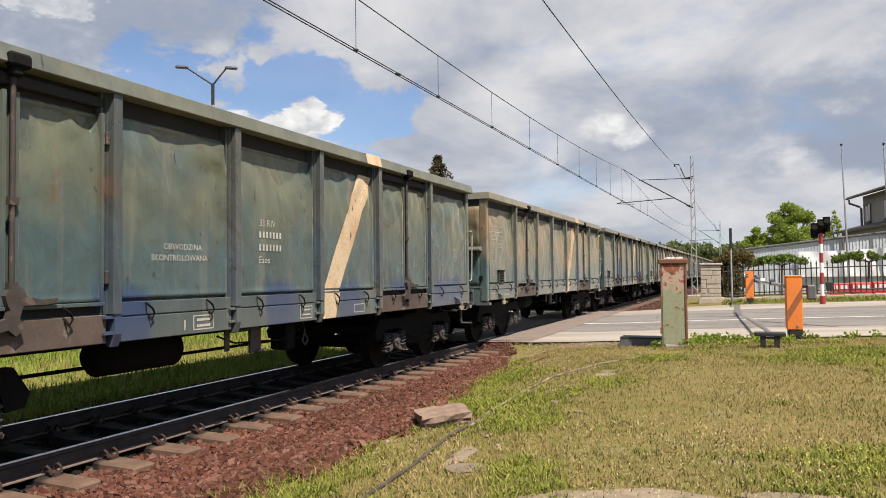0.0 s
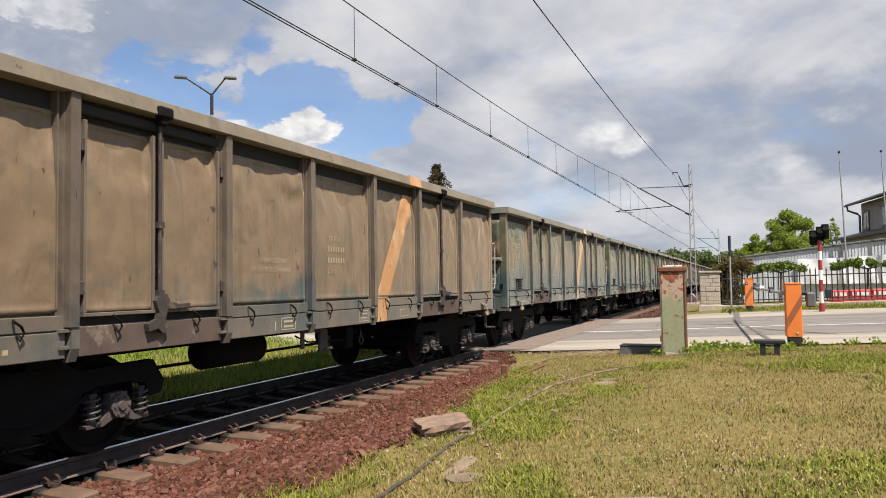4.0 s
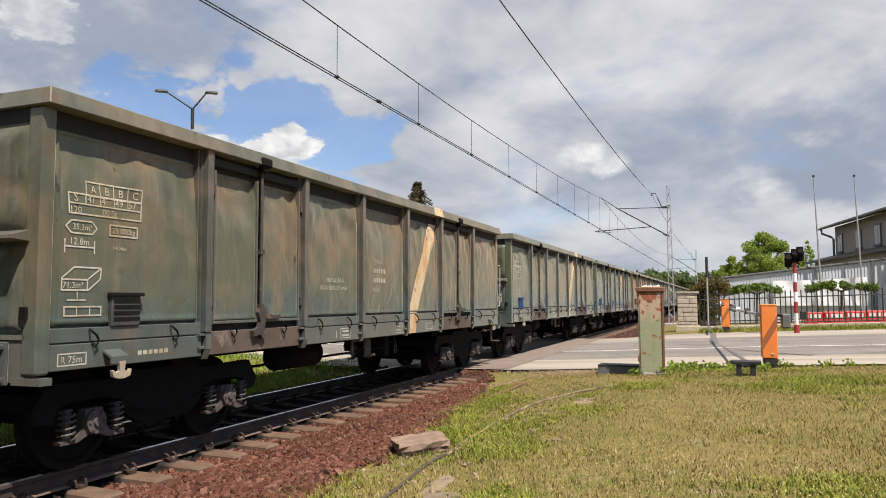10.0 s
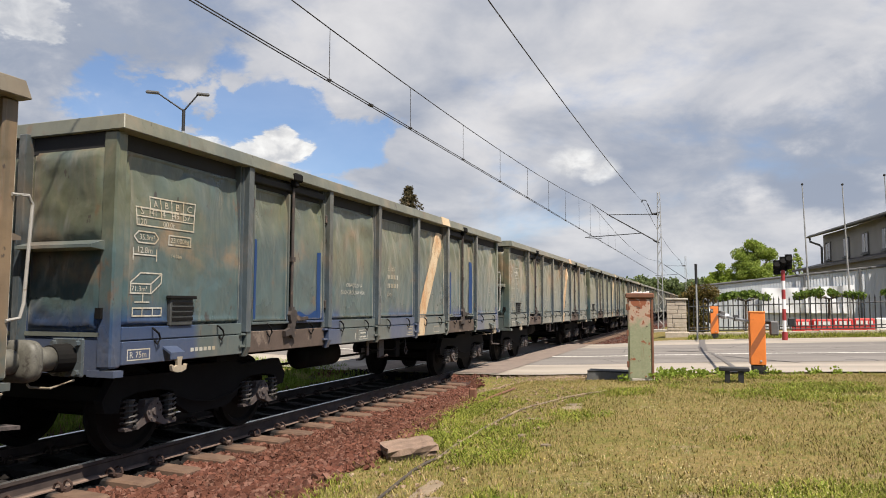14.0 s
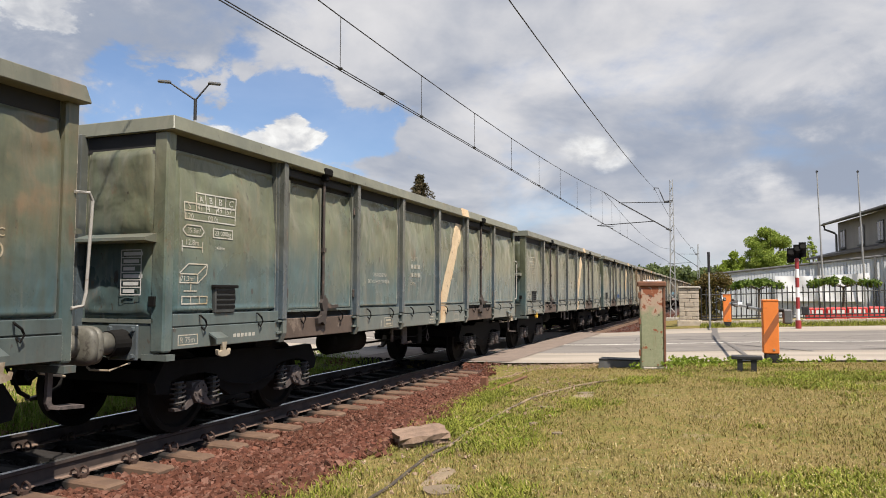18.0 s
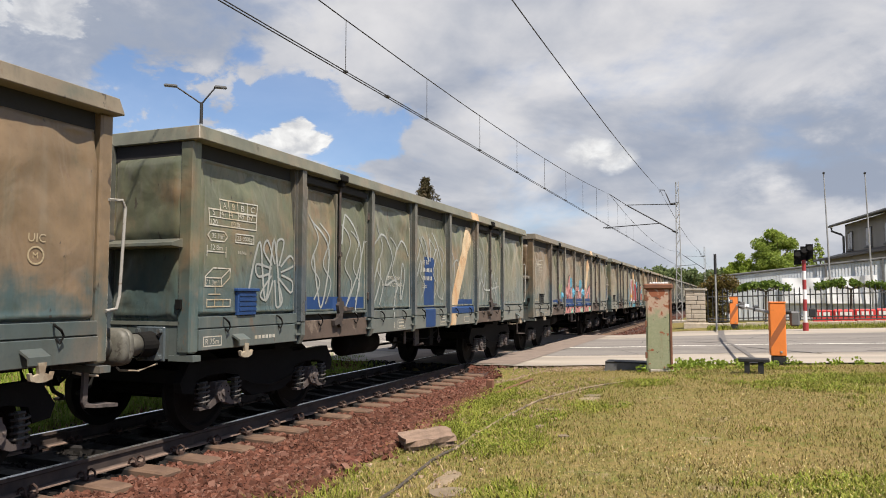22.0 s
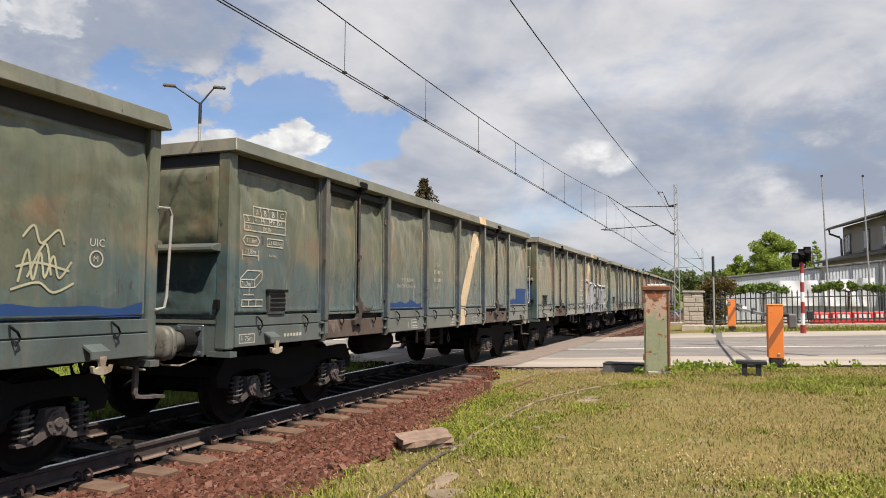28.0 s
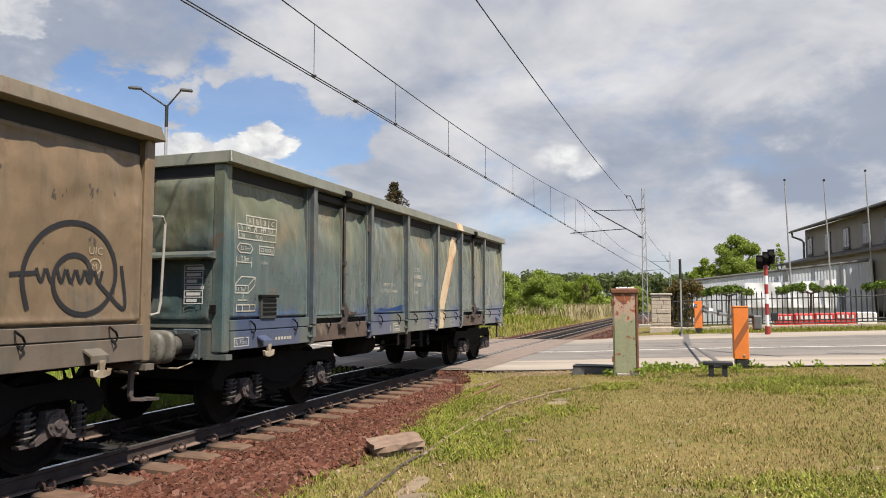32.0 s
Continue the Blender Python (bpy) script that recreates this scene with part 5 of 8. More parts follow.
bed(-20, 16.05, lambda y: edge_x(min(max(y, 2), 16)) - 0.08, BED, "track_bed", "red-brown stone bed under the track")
bed(30.3, 90, lambda y: 3.4, BED, "track_bed", "red-brown stone bed past the crossing")
bed(90, 520, lambda y: 3.0, BED, "track_bed", "red-brown stone bed in the distance")


def blades(name, label, mat, spots, low, high, width, seed, flat=0.9):
    """Single bent blades, two faces each."""
    rng = np.random.default_rng(seed)
    p = np.asarray(spots)
    n = len(p)
    h = rng.uniform(low, high, n)
    a = rng.uniform(0, 2 * np.pi, n)
    lean = rng.uniform(0.1, flat, n) * h
    w = rng.uniform(0.6, 1.3, n) * width
    side = np.stack([np.cos(a), np.sin(a), np.zeros(n)], -1) * w[:, None] / 2
    out = np.stack([-np.sin(a), np.cos(a), np.zeros(n)], -1) * lean[:, None]
    up = np.zeros((n, 3))
    up[:, 2] = h
    v = np.stack([p - side, p + side, p + side * 0.7 + out * 0.35 + up * 0.6, p - side * 0.7 + out * 0.35 + up * 0.6, p + out + up], 1)
    k = 5 * np.arange(n)
    quads = np.stack([k, k + 1, k + 2, k + 3], -1).tolist()
    tris = np.stack([k + 3, k + 2, k + 4], -1).tolist()
    me = bpy.data.meshes.new(name)
    me.from_pydata(v.reshape(-1, 3).tolist(), [], quads + tris)
    me.materials.append(mat)
    return tagged(new(name, me), label, "grass", kind="stuff")


def lawn(n, x0, x1, y0, y1, keep, seed, skew=1.5):
    rng = np.random.default_rng(seed)
    out = []
    while len(out) < n:
        y = y0 + (y1 - y0) * rng.uniform() ** skew
        x = rng.uniform(x0, x1)
        if keep(x, y) and x < 8.2 + 0.26 * y:
            out.append((x, y, ground_height(x, y) - 0.005))
    return out


GREEN_SPOTS = ((3.75, 8.3, 0.8, 1.3), (3.3, 10.6, 0.6, 1.6), (4.95, 5.1, 0.55, 0.5), (5.3, 4.7, 0.5, 0.5), (7.5, 12.6, 1.3, 1.3), (8.6, 13.6, 2.2, 1.0), (5.9, 15.6, 1.5, 0.6), (7.0, 15.4, 1.5, 0.5), (4.9, 9.6, 0.6, 0.9), (7.5, 5.9, 1.0, 0.9), (10.0, 12.0, 2.0, 1.2), (4.5, 7.0, 0.4, 0.7), (5.2, 12.5, 0.6, 0.8), (9.2, 7.5, 1.2, 0.8))
DRY_SPOTS = ((5.6, 8.4, 0.9, 1.3), (6.3, 7.2, 1.1, 0.9), (5.5, 6.0, 0.5, 0.6), (7.3, 9.3, 1.6, 1.0), (6.2, 10.6, 1.0, 1.2), (4.6, 13.6, 0.7, 1.0), (6.2, 4.7, 1.0, 0.35))
BARE_SPOTS = ((6.05, 4.55, 0.75, 0.30), (5.45, 4.40, 0.30, 0.20), (6.9, 4.85, 0.45, 0.16), (4.36, 5.60, 0.10, 0.30), (4.62, 10.6, 0.16, 0.30))


def near_spot(spots, x, y):
    """1 at the heart of a spot, 0 outside all of them."""
    best = 0.0
    for cx, cy, rx, ry in spots:
        best = max(best, 1.0 - math.hypot((x - cx) / rx, (y - cy) / ry))
    return best


def growth(x, y):
    """How fresh the lawn is, about -1 to 1."""
    broken = 0.55 * noise.noise((x * 0.8, y * 0.6, 7.0)) + 0.45 * noise.noise((x * 2.3, y * 1.7, 3.0)) + 0.35 * noise.noise((x * 6.0, y * 4.5, 5.0))
    return broken + 0.9 * near_spot(GREEN_SPOTS, x, y) - 0.8 * near_spot(DRY_SPOTS, x, y) - 0.12


def sparse(x, y):
    """Thin growth on the bare soil and on the dusty strip beside the cable."""
    soil = near_spot(BARE_SPOTS, x, y) > 0.12 + 0.2 * noise.noise((x * 5, y * 5, 1)) or road_off(x, y) > 15.0 and x < 4.7
    return not soil or random.random() < 0.42


def fresh(x, y, cut):
    return growth(x, y) + random.uniform(-0.3, 0.3) > cut


def bare_soil(cx, cy, rx, ry, seed):
    """A worn patch with a ragged border, lying just above the turf."""
    verts, faces = [(cx, cy, ground_height(cx, cy) + 0.012)], []
    n, rings = 40, 8
    for j in range(1, rings + 1):
        for i in range(n):
            a = 2 * math.pi * i / n
            f = j / rings * (1 + 0.35 * noise.noise((math.cos(a) * 1.7, math.sin(a) * 1.7, seed)) + 0.18 * noise.noise((math.cos(a) * 5, math.sin(a) * 5, seed + 3)))
            x, y = cx + rx * f * math.cos(a), cy + ry * f * math.sin(a)
            lift = 0.012 + 0.012 * noise.noise((x * 9, y * 9, 2)) if j < rings else -0.01
            verts.append((x, y, ground_height(x, y) + lift))
    for i in range(n):
        faces.append((0, 1 + i, 1 + (i + 1) % n))
        for j in range(rings - 1):
            p, q = 1 + j * n, 1 + (j + 1) * n
            faces.append((p + i, q + i, q + (i + 1) % n, p + (i + 1) % n))
    tagged(new("bare_soil", mesh_from("bare_soil", verts, faces, SOIL, True)), "pale trodden soil showing through the lawn", "soil", kind="stuff")


for k, spot in enumerate(BARE_SPOTS):
    bare_soil(*spot, k * 2.7)
random.seed(21)
blades("grass", "short yellow-green trampled grass", BLADES, lawn(135000, 2.6, 13, 3.6, 16.0, lambda x, y: x > edge_x(y) - 0.1 and sparse(x, y) and (growth(x, y) > -0.45 or random.random() < 0.45) and road_off(x, y) < 15.9, 31), 0.012, 0.050, 0.0080, 32, 1.6)
blades("grass", "short dry grass beside the open track", BLADES, lawn(22000, 3.2, 9.5, -5.0, 3.7, lambda x, y: growth(x, y) > -0.5, 44, 1.0), 0.012, 0.045, 0.0085, 45, 1.8)
blades("grass", "tufts of fresh green grass", LUSH, lawn(66000, 2.6, 13, 3.6, 16.2, lambda x, y: x > edge_x(y) - 0.15 and sparse(x, y) and fresh(x, y, 0.30), 33, 1.35), 0.015, 0.062, 0.0095, 34, 1.8)
blades("grass", "fringe of grass along the stones", LUSH, lawn(11000, 2.0, 4.2, 4, 14, lambda x, y: abs(x - edge_x(y) - 0.25) < 0.35 and fresh(x, y, -0.15), 35, 1.0), 0.02, 0.085, 0.008, 36, 1.6)
blades("grass", "lush green grass beyond the rails", MEADOW_GRASS, lawn(34000, -9.0, -2.3, 2.0, 17, lambda x, y: True, 37, 1.0), 0.05, 0.17, 0.012, 38)
verge = np.random.default_rng(47)
blades("grass", "tufts of green grass close to the far rail", MEADOW_GRASS, [(x, y, ballast_height(x, y) - 0.01) for x, y in zip(-1.12 - 2.0 * verge.uniform(0, 1, 16000) ** 0.9, verge.uniform(0.5, 15.8, 16000))], 0.07, 0.20, 0.012, 48)
blades("grass", "grass strip along the far road edge", LUSH, lawn(9000, 5.6, 22, 30.6, 34.5, lambda x, y: road_off(x, y) > 30.1, 39, 1.0), 0.05, 0.20, 0.014, 40)
blades("flowers", "tiny pale flowers in the lawn", PETALS, [(x, y, z + random.uniform(0.03, 0.07)) for x, y, z in lawn(8000, 4.6, 13, 3.8, 12.5, lambda x, y: noise.noise((x * 0.5 - 1.2, y * 0.45, 7.0)) + random.uniform(-0.35, 0.35) > 0.0 and x > 4.9 + 0.22 * random.random() * y, 41, 1.1)], 0.004, 0.009, 0.0095, 42)

# ---- beside the crossing ----
def flaked_green():
    def build(n, b):
        at = place(n)
        sep = n.add("ShaderNodeSeparateXYZ")
        n.link(at, sep.inputs[0])
        mid, fine = n.noise(at, 4.5, 7, 0.65), n.noise(at, 30, 4, 0.6)
        c = n.mix(n.smooth(fine, 0.3, 0.8), (0.235, 0.25, 0.145), (0.30, 0.30, 0.19))
        c = n.mix(n.smooth(n.math("ADD", n.math("MULTIPLY", sep.outputs["Z"], 0.55), mid), 1.02, 1.22), c, (0.42, 0.30, 0.22))
        c = n.mix(n.smooth(n.math("ADD", mid, n.math("MULTIPLY", n.smooth(sep.outputs["Z"], 1.05, 1.45), 0.11)), 0.60, 0.625), c, (0.26, 0.085, 0.038))
        runs = n.noise(n.vmath("MULTIPLY", at, (9.0, 9.0, 0.8)), 1.5, 5, 0.65)
        c = n.mix(n.math("MULTIPLY", n.smooth(runs, 0.60, 0.72), 0.35), c, (0.20, 0.10, 0.055))
        c = n.mix(n.smooth(n.noise(at, 11, 6, 0.7), 0.62, 0.66), c, (0.07, 0.045, 0.03))
        n.link(c, b.inputs["Base Color"])
        b.inputs["Roughness"].default_value = 0.8
        relief(n, b, mid, 0.5, 0.012)
    return material("flaked_green_paint", build)


CABINET_PAINT = flaked_green()
RUST = plain("brown_rust", (0.17, 0.075, 0.042), 0.85, 0.1, 0.4, 7, 0.4)
ORANGE = plain("faded_signal_orange", (0.72, 0.20, 0.035), 0.55, 0, 0.10, 3, 0.08, spots=(0.50, 0.13, 0.03), amount=0.03)
BLACK = plain("matt_black_metal", (0.02, 0.02, 0.021), 0.6, 0.2, 0.3, 8)
GREY = plain("galvanised_grey", (0.36, 0.36, 0.35), 0.5, 0.5, 0.15, 6)
DARKGREY = plain("dark_grey_plate", (0.11, 0.11, 0.11), 0.7, 0.1, 0.3, 8)
CONCRETE = plain("weathered_concrete", (0.34, 0.31, 0.26), 0.9, 0, 0.25, 5, 0.4, spots=(0.20, 0.17, 0.13), amount=0.06)
RED = plain("road_red_paint", (0.28, 0.028, 0.028), 0.5, 0, 0.12, 5, 0.05)
WHITE = plain("chalky_white_paint", (0.74, 0.73, 0.70), 0.55, 0, 0.08, 4, 0.05)
BARK = plain("grey_brown_bark", (0.10, 0.08, 0.06), 0.95, 0, 0.4, 9, 0.8)


def relay_cabinet():
    x, y = 5.24, 14.72
    z = ground_height(x, y)
    c = thing("relay_cabinet", "rusty green steel relay cabinet with flaking paint", "cabinet", at=(x, y, z))
    c.rotation_euler.z = radians(4)
    w, d, h = 0.235, 0.20, 1.58
    part("body", boxes((-w, w, -d, d, -0.08, h), bevel=0.012), CABINET_PAINT, c)
    part("roof", boxes((-w - 0.035, w + 0.035, -d - 0.04, d + 0.04, h, h + 0.10), bevel=0.02), RUST, c, "rusty lid")
    for i in range(6):
        bm = boxes((-0.16 + 0.055 * i, -0.12 + 0.055 * i + 0.012 * (i % 3), -d + 0.02, d - 0.05, h + 0.098, h + 0.125 + 0.008 * (i % 2)), bevel=0.006)
        part("lid_flake", bm, WHITE, c, "pale crumbs on the lid")
    part("door", boxes((-w + 0.03, w - 0.05, -d - 0.012, -d + 0.01, 0.05, h - 0.04), bevel=0.005), CABINET_PAINT, c)
    part("corner_strip", boxes((w - 0.03, w + 0.012, -d - 0.018, -d + 0.03, -0.05, h - 0.01), bevel=0.006), RUST, c, "rusted corner strip")
    for zz in (0.25, 0.85, 1.35):
        part("hinge", boxes((-w - 0.02, -w + 0.02, -d - 0.018, -d + 0.02, zz, zz + 0.12), bevel=0.006), RUST, c)
    part("foot", boxes((-w + 0.06, w + 0.02, -d - 0.03, d, -0.10, 0.045), bevel=0.015), CONCRETE, c)


relay_cabinet()


def barrier_drive(x, y, turn, boom, label):
    z = ground_height(x, y)
    c = thing("barrier_drive", label, "barrier", "barrier drives of the crossing", at=(x, y, z))
    c.rotation_euler.z = radians(turn)
    part("foot", boxes((-0.12, 0.15, -0.14, 0.14, -0.06, 0.20), bevel=0.02), BLACK, c, "black foot plate")
    body = part("housing", boxes((-0.148, 0.148, -0.15, 0.15, 0.20, 1.26), bevel=0.012), ORANGE, c, "orange sheet steel housing")
    part("lid", boxes((-0.155, 0.155, -0.157, 0.157, 1.26, 1.295), bevel=0.01), ORANGE, body)
    bm = bmesh.new()
    prism(bm, [(-0.148, 0.34), (-0.148, 0.56), (0.148, 1.06), (0.148, 0.84)], "y", -0.1545, -0.151)
    part("stripe", bm, plain("brown_orange_stripe", (0.30, 0.095, 0.03), 0.6, 0, 0.2, 5), body, "brown diagonal stripe")
    part("handle", boxes((0.03, 0.07, -0.165, -0.148, 0.26, 0.30), bevel=0.004), GREY, body)
    bm = bmesh.new()
    rod(bm, (0.14, 0, 1.08), (0.26, 0, 1.08), 0.045, sides=12)
    part("shaft", bm, BLACK, c)
    bm = bmesh.new()
    rod(bm, (-0.14, 0, 1.08), (-0.21, 0, 1.08), 0.04, sides=10)
    rod(bm, (-0.20, 0, 1.09), (-0.20, boom, 1.12), 0.035, 0.028, 10)
    arm = part("boom", bm, GREY, c, "grey lowered barrier boom")
    for k in range(3):
        bm = bmesh.new()
        rod(bm, (-0.25, boom * (0.25 + 0.3 * k), 1.12), (-0.15, boom * (0.25 + 0.3 * k), 1.12), 0.07, sides=12)
        part("lamp", bm, WHITE if k == 1 else BLACK, arm)
    bm = boxes((0.24, 0.42, -0.05, 0.05, 0.80, 1.10), bevel=0.03)
    part("counterweight", bm, DARKGREY, c, "grey counterweight plate")


barrier_drive(7.42, 16.4, 3, 9.5, "orange barrier drive with black foot and lowered boom")
barrier_drive(6.64, 31.6, 3, -2.5, "orange barrier drive beyond the road")


def track_bench():
    x, y = 6.91, 14.3
    c = thing("signal_trestle", "low black steel trestle standing in the grass", "trestle", at=(x, y, ground_height(x, y)))
    part("top", boxes((-0.258, 0.258, -0.13, 0.13, 0.21, 0.275), bevel=0.012), BLACK, c)
    for s in (-0.115, 0.115):
        for d in (-0.08, 0.08):
            part("leg", boxes((s - 0.045, s + 0.045, d - 0.025, d + 0.025, -0.05, 0.21)), BLACK, c)


track_bench()


def low_block():
    x, y = 4.50, 15.15
    c = thing("concrete_block", "low grey concrete block with a dark lid", "concrete block", at=(x, y, ground_height(x, y)))
    bm = bmesh.new()
    prism(bm, [(-0.36, -0.05), (-0.33, 0.15), (0.46, 0.15), (0.50, -0.05)], "y", -0.22, 0.22)
    part("block", bm, DARKGREY, c)
    part("lid", boxes((-0.34, 0.47, -0.23, 0.23, 0.152, 0.18), bevel=0.01), BLACK, c)


low_block()


def small_slab():
    x, y = 3.64, 6.95
    c = thing("concrete_slab", "broken concrete slab lying at the edge of the stones", "concrete slab", at=(x, y, ground_height(x, y)))
    c.rotation_euler = (radians(4), radians(-5), radians(38))
    rng = random.Random(8)
    for k, (x0, x1, y0, y1, z0, z1) in enumerate(((-0.26, 0.26, -0.20, 0.19, 0.085, 0.135), (-0.25, 0.23, -0.19, 0.17, 0.035, 0.08), (-0.20, 0.20, -0.15, 0.16, -0.06, 0.03))):
        verts, faces = [], []
        for z in (z0, z1):
            for j in range(5):
                for i in range(6):
                    edge = 0.02 if i in (0, 5) or j in (0, 4) else 0.0
                    verts.append((x0 + (x1 - x0) * i / 5 + rng.uniform(-1, 1) * edge, y0 + (y1 - y0) * j / 4 + rng.uniform(-1, 1) * edge, z + rng.uniform(-0.007, 0.007)))
        for j in range(4):
            for i in range(5):
                q = (j * 6 + i, j * 6 + i + 1, (j + 1) * 6 + i + 1, (j + 1) * 6 + i)
                faces += [q[::-1], tuple(v + 30 for v in q)]
        ring = [i for i in range(6)] + [j * 6 + 5 for j in range(1, 5)] + [24 + i for i in range(4, -1, -1)] + [j * 6 for j in range(3, 0, -1)]
        for a, b in zip(ring, ring[1:] + ring[:1]):
            faces.append((a, b, b + 30, a + 30))
        part("slab" if k == 0 else "under_slab", mesh_from("slab", verts, faces, SLAB_STONE if k < 2 else RUST), None, c)


SLAB_STONE = plain("broken_grey_brown_concrete", (0.20, 0.135, 0.095), 0.95, 0, 0.45, 9, 0.9, spots=(0.12, 0.08, 0.055), amount=0.05)
small_slab()


def stake():
    x, y = 2.62, 12.2
    tagged(part("iron_stake", boxes((x - 0.06, x + 0.06, y - 0.05, y + 0.05, -0.3, ground_height(x, y) + 0.21), bevel=0.015), RUST), "short rusty iron stake among the stones", "stake")


stake()


def flat_stone(x, y, r, turn):
    rng = random.Random(int(x * 100))
    outline = [(r * rng.uniform(0.75, 1.1) * math.cos(a), 0.75 * r * rng.uniform(0.75, 1.1) * math.sin(a)) for a in (2 * math.pi * k / 9 for k in range(9))]
    bm = bmesh.new()
    prism(bm, outline, "z", -0.03, 0.022)
    ob = tagged(part("flat_stone", bm, plain("pale_flat_stone", (0.155, 0.118, 0.080), 0.95, 0, 0.3, 12, 0.8) if "pale_flat_stone" not in bpy.data.materials else bpy.data.materials["pale_flat_stone"]), "pale flat stone half sunk in the dry grass", "stone", "stones by the cable")
    ob.matrix_world = pose(x, y, ground_height(x, y), 3, -2, turn)


for x, y, r, turn in ((4.62, 10.9, 0.13, 20), (4.55, 5.15, 0.16, 50), (4.35, 9.4, 0.07, 10), (4.5, 8.2, 0.06, 70), (4.9, 7.6, 0.06, 0)):
    flat_stone(x, y, r, turn)


def ground_cable(points, r, name, label, mat):
    bm = bmesh.new()
    pipe(bm, [(x, y, ground_height(x, y) + r * 0.9 + 0.010 * noise.noise((i * 0.31, r, 0))) for i, (x, y) in enumerate(points)], r, 8)
    tagged(part(name, bm, mat, None, "", True), label, "cable")


def smooth_run(points, n=8):
    out = []
    for i in range(len(points) - 1):
        p0, p1, p2, p3 = (Vector(points[max(0, min(len(points) - 1, i + k))]) for k in (-1, 0, 1, 2))
        for j in range(n):
            t = j / n
            out.append(tuple(0.5 * (2 * p1 + (p2 - p0) * t + (2 * p0 - 5 * p1 + 4 * p2 - p3) * t * t + (3 * p1 - p0 - 3 * p2 + p3) * t ** 3)))
    return out + [tuple(points[-1])]


ground_cable(smooth_run([(4.02, 6.75), (3.93, 7.4), (3.90, 8.2), (3.93, 10.4), (4.15, 11.4), (4.45, 12.1), (4.85, 12.6)]), 0.016, "ground_cable", "dusty grey-brown cable lying in the grass", plain("dusty_cable", (0.20, 0.15, 0.095), 0.9, 0, 0.45, 5, 0.3, spots=(0.07, 0.055, 0.035), amount=0.12))
ground_cable(smooth_run([(4.16, 3.9), (4.14, 4.6), (4.08, 5.4), (3.97, 6.3), (4.00, 6.9)]), 0.015, "ground_cable", "dark muddy cable half sunk in the soil", plain("muddy_cable", (0.055, 0.043, 0.032), 0.9, 0, 0.4, 6, 0.3, spots=(0.13, 0.10, 0.065), amount=0.06))
ground_cable([(3.02, 11.2), (3.04, 12.2), (3.08, 13.3)], 0.022, "iron_rod", "rusty iron rod lying in the grass", RUST)


def crossing_signal():
    x, y = 9.06, 29.6
    c = thing("crossing_signal", "red and white banded crossing signal mast with black lamps", "crossing signal", at=(x, y, ground_height(x, y)))
    z = 0.0
    for k, (h, m) in enumerate(((0.34, RED), (0.42, WHITE), (0.42, RED), (0.36, WHITE), (0.36, RED), (0.32, WHITE), (0.40, RED))):
        bm = bmesh.new()
        rod(bm, (0, 0, z), (0, 0, z + h), 0.068 if k else 0.10, sides=14)
        part("band", bm, m, c)
        z += h
    for s, lift in ((-0.2, -0.05), (0.02, 0.08), (0.2, 0.16)):
        bm = bmesh.new()
        rod(bm, (s, -0.12, z + 0.16 + lift), (s, 0.10, z + 0.16 + lift), 0.13, sides=14)
        box(bm, s - 0.12, s + 0.12, -0.02, 0.02, z - 0.12 + lift, z + 0.42 + lift)
        lamp = part("lamp", bm, STEEL_DARK, c)
        bm = bmesh.new()
        rod(bm, (s, -0.20, z + 0.26 + lift), (s, -0.12, z + 0.20 + lift), 0.11, sides=10)
        part("hood", bm, STEEL_DARK, lamp)
    part("bell", boxes((0.12, 0.34, -0.1, 0.1, 0.55, 0.85), bevel=0.03), BLACK, c)


crossing_signal()


def marker_post():
    x, y = 6.0, 30.55
    c = thing("marker_post", "thin pale marker post with a black top", "post", at=(x, y, ground_height(x, y)))
    bm = bmesh.new()
    rod(bm, (0, 0, -0.1), (0, 0, 2.25), 0.035, sides=10)
    part("pole", bm, GREY, c)
    bm = bmesh.new()
    rod(bm, (0, 0, 2.25), (0, 0, 3.05), 0.055, sides=10)
    part("top", bm, BLACK, c)


marker_post()

# ---- yard fence, pier and wall ----
FENCE_A, FENCE_B = Vector((5.6, 33.9, 0)), Vector((19.0, 35.0, 0))
STONE = plain("dressed_limestone", (0.42, 0.36, 0.285), 0.9, 0, 0.22, 6, 0.5)
MORTAR = plain("grey_mortar", (0.22, 0.20, 0.175), 0.95, 0, 0.2, 9, 0.3)


def stone_pier():
    x, y = 5.12, 33.6
    z = ground_height(x, y)
    c = thing("stone_pier", "square gate pier of dressed pale stones", "pier", at=(x, y, z))
    part("core", boxes((-0.37, 0.37, -0.37, 0.37, -0.1, 1.62)), MORTAR, c)
    random.seed(8)
    zz, row = -0.05, 0
    while zz < 1.55:
        h = random.choice((0.13, 0.17, 0.2))
        cuts = [-0.41] + sorted(random.uniform(-0.22, 0.22) for _ in range(1 + row % 2)) + [0.41]
        for a, b in zip(cuts, cuts[1:]):
            if b - a > 0.06:
                part("stone", boxes((a + 0.008, b - 0.008, -0.41 - random.uniform(0, 0.02), -0.36, zz + 0.008, min(zz + h, 1.6) - 0.008), bevel=0.012), STONE, c)
                part("stone", boxes((-0.41 - random.uniform(0, 0.02), -0.36, a + 0.008, b - 0.008, zz + 0.008, min(zz + h, 1.6) - 0.008), bevel=0.012), STONE, c)
        zz += h
        row += 1
    part("cap", boxes((-0.46, 0.46, -0.46, 0.46, 1.61, 1.70), bevel=0.02), CONCRETE, c, "grey concrete cap")
    part("plinth", boxes((-0.5, 0.5, -0.46, 0.46, -0.15, 0.22), bevel=0.02), STONE, c)


stone_pier()


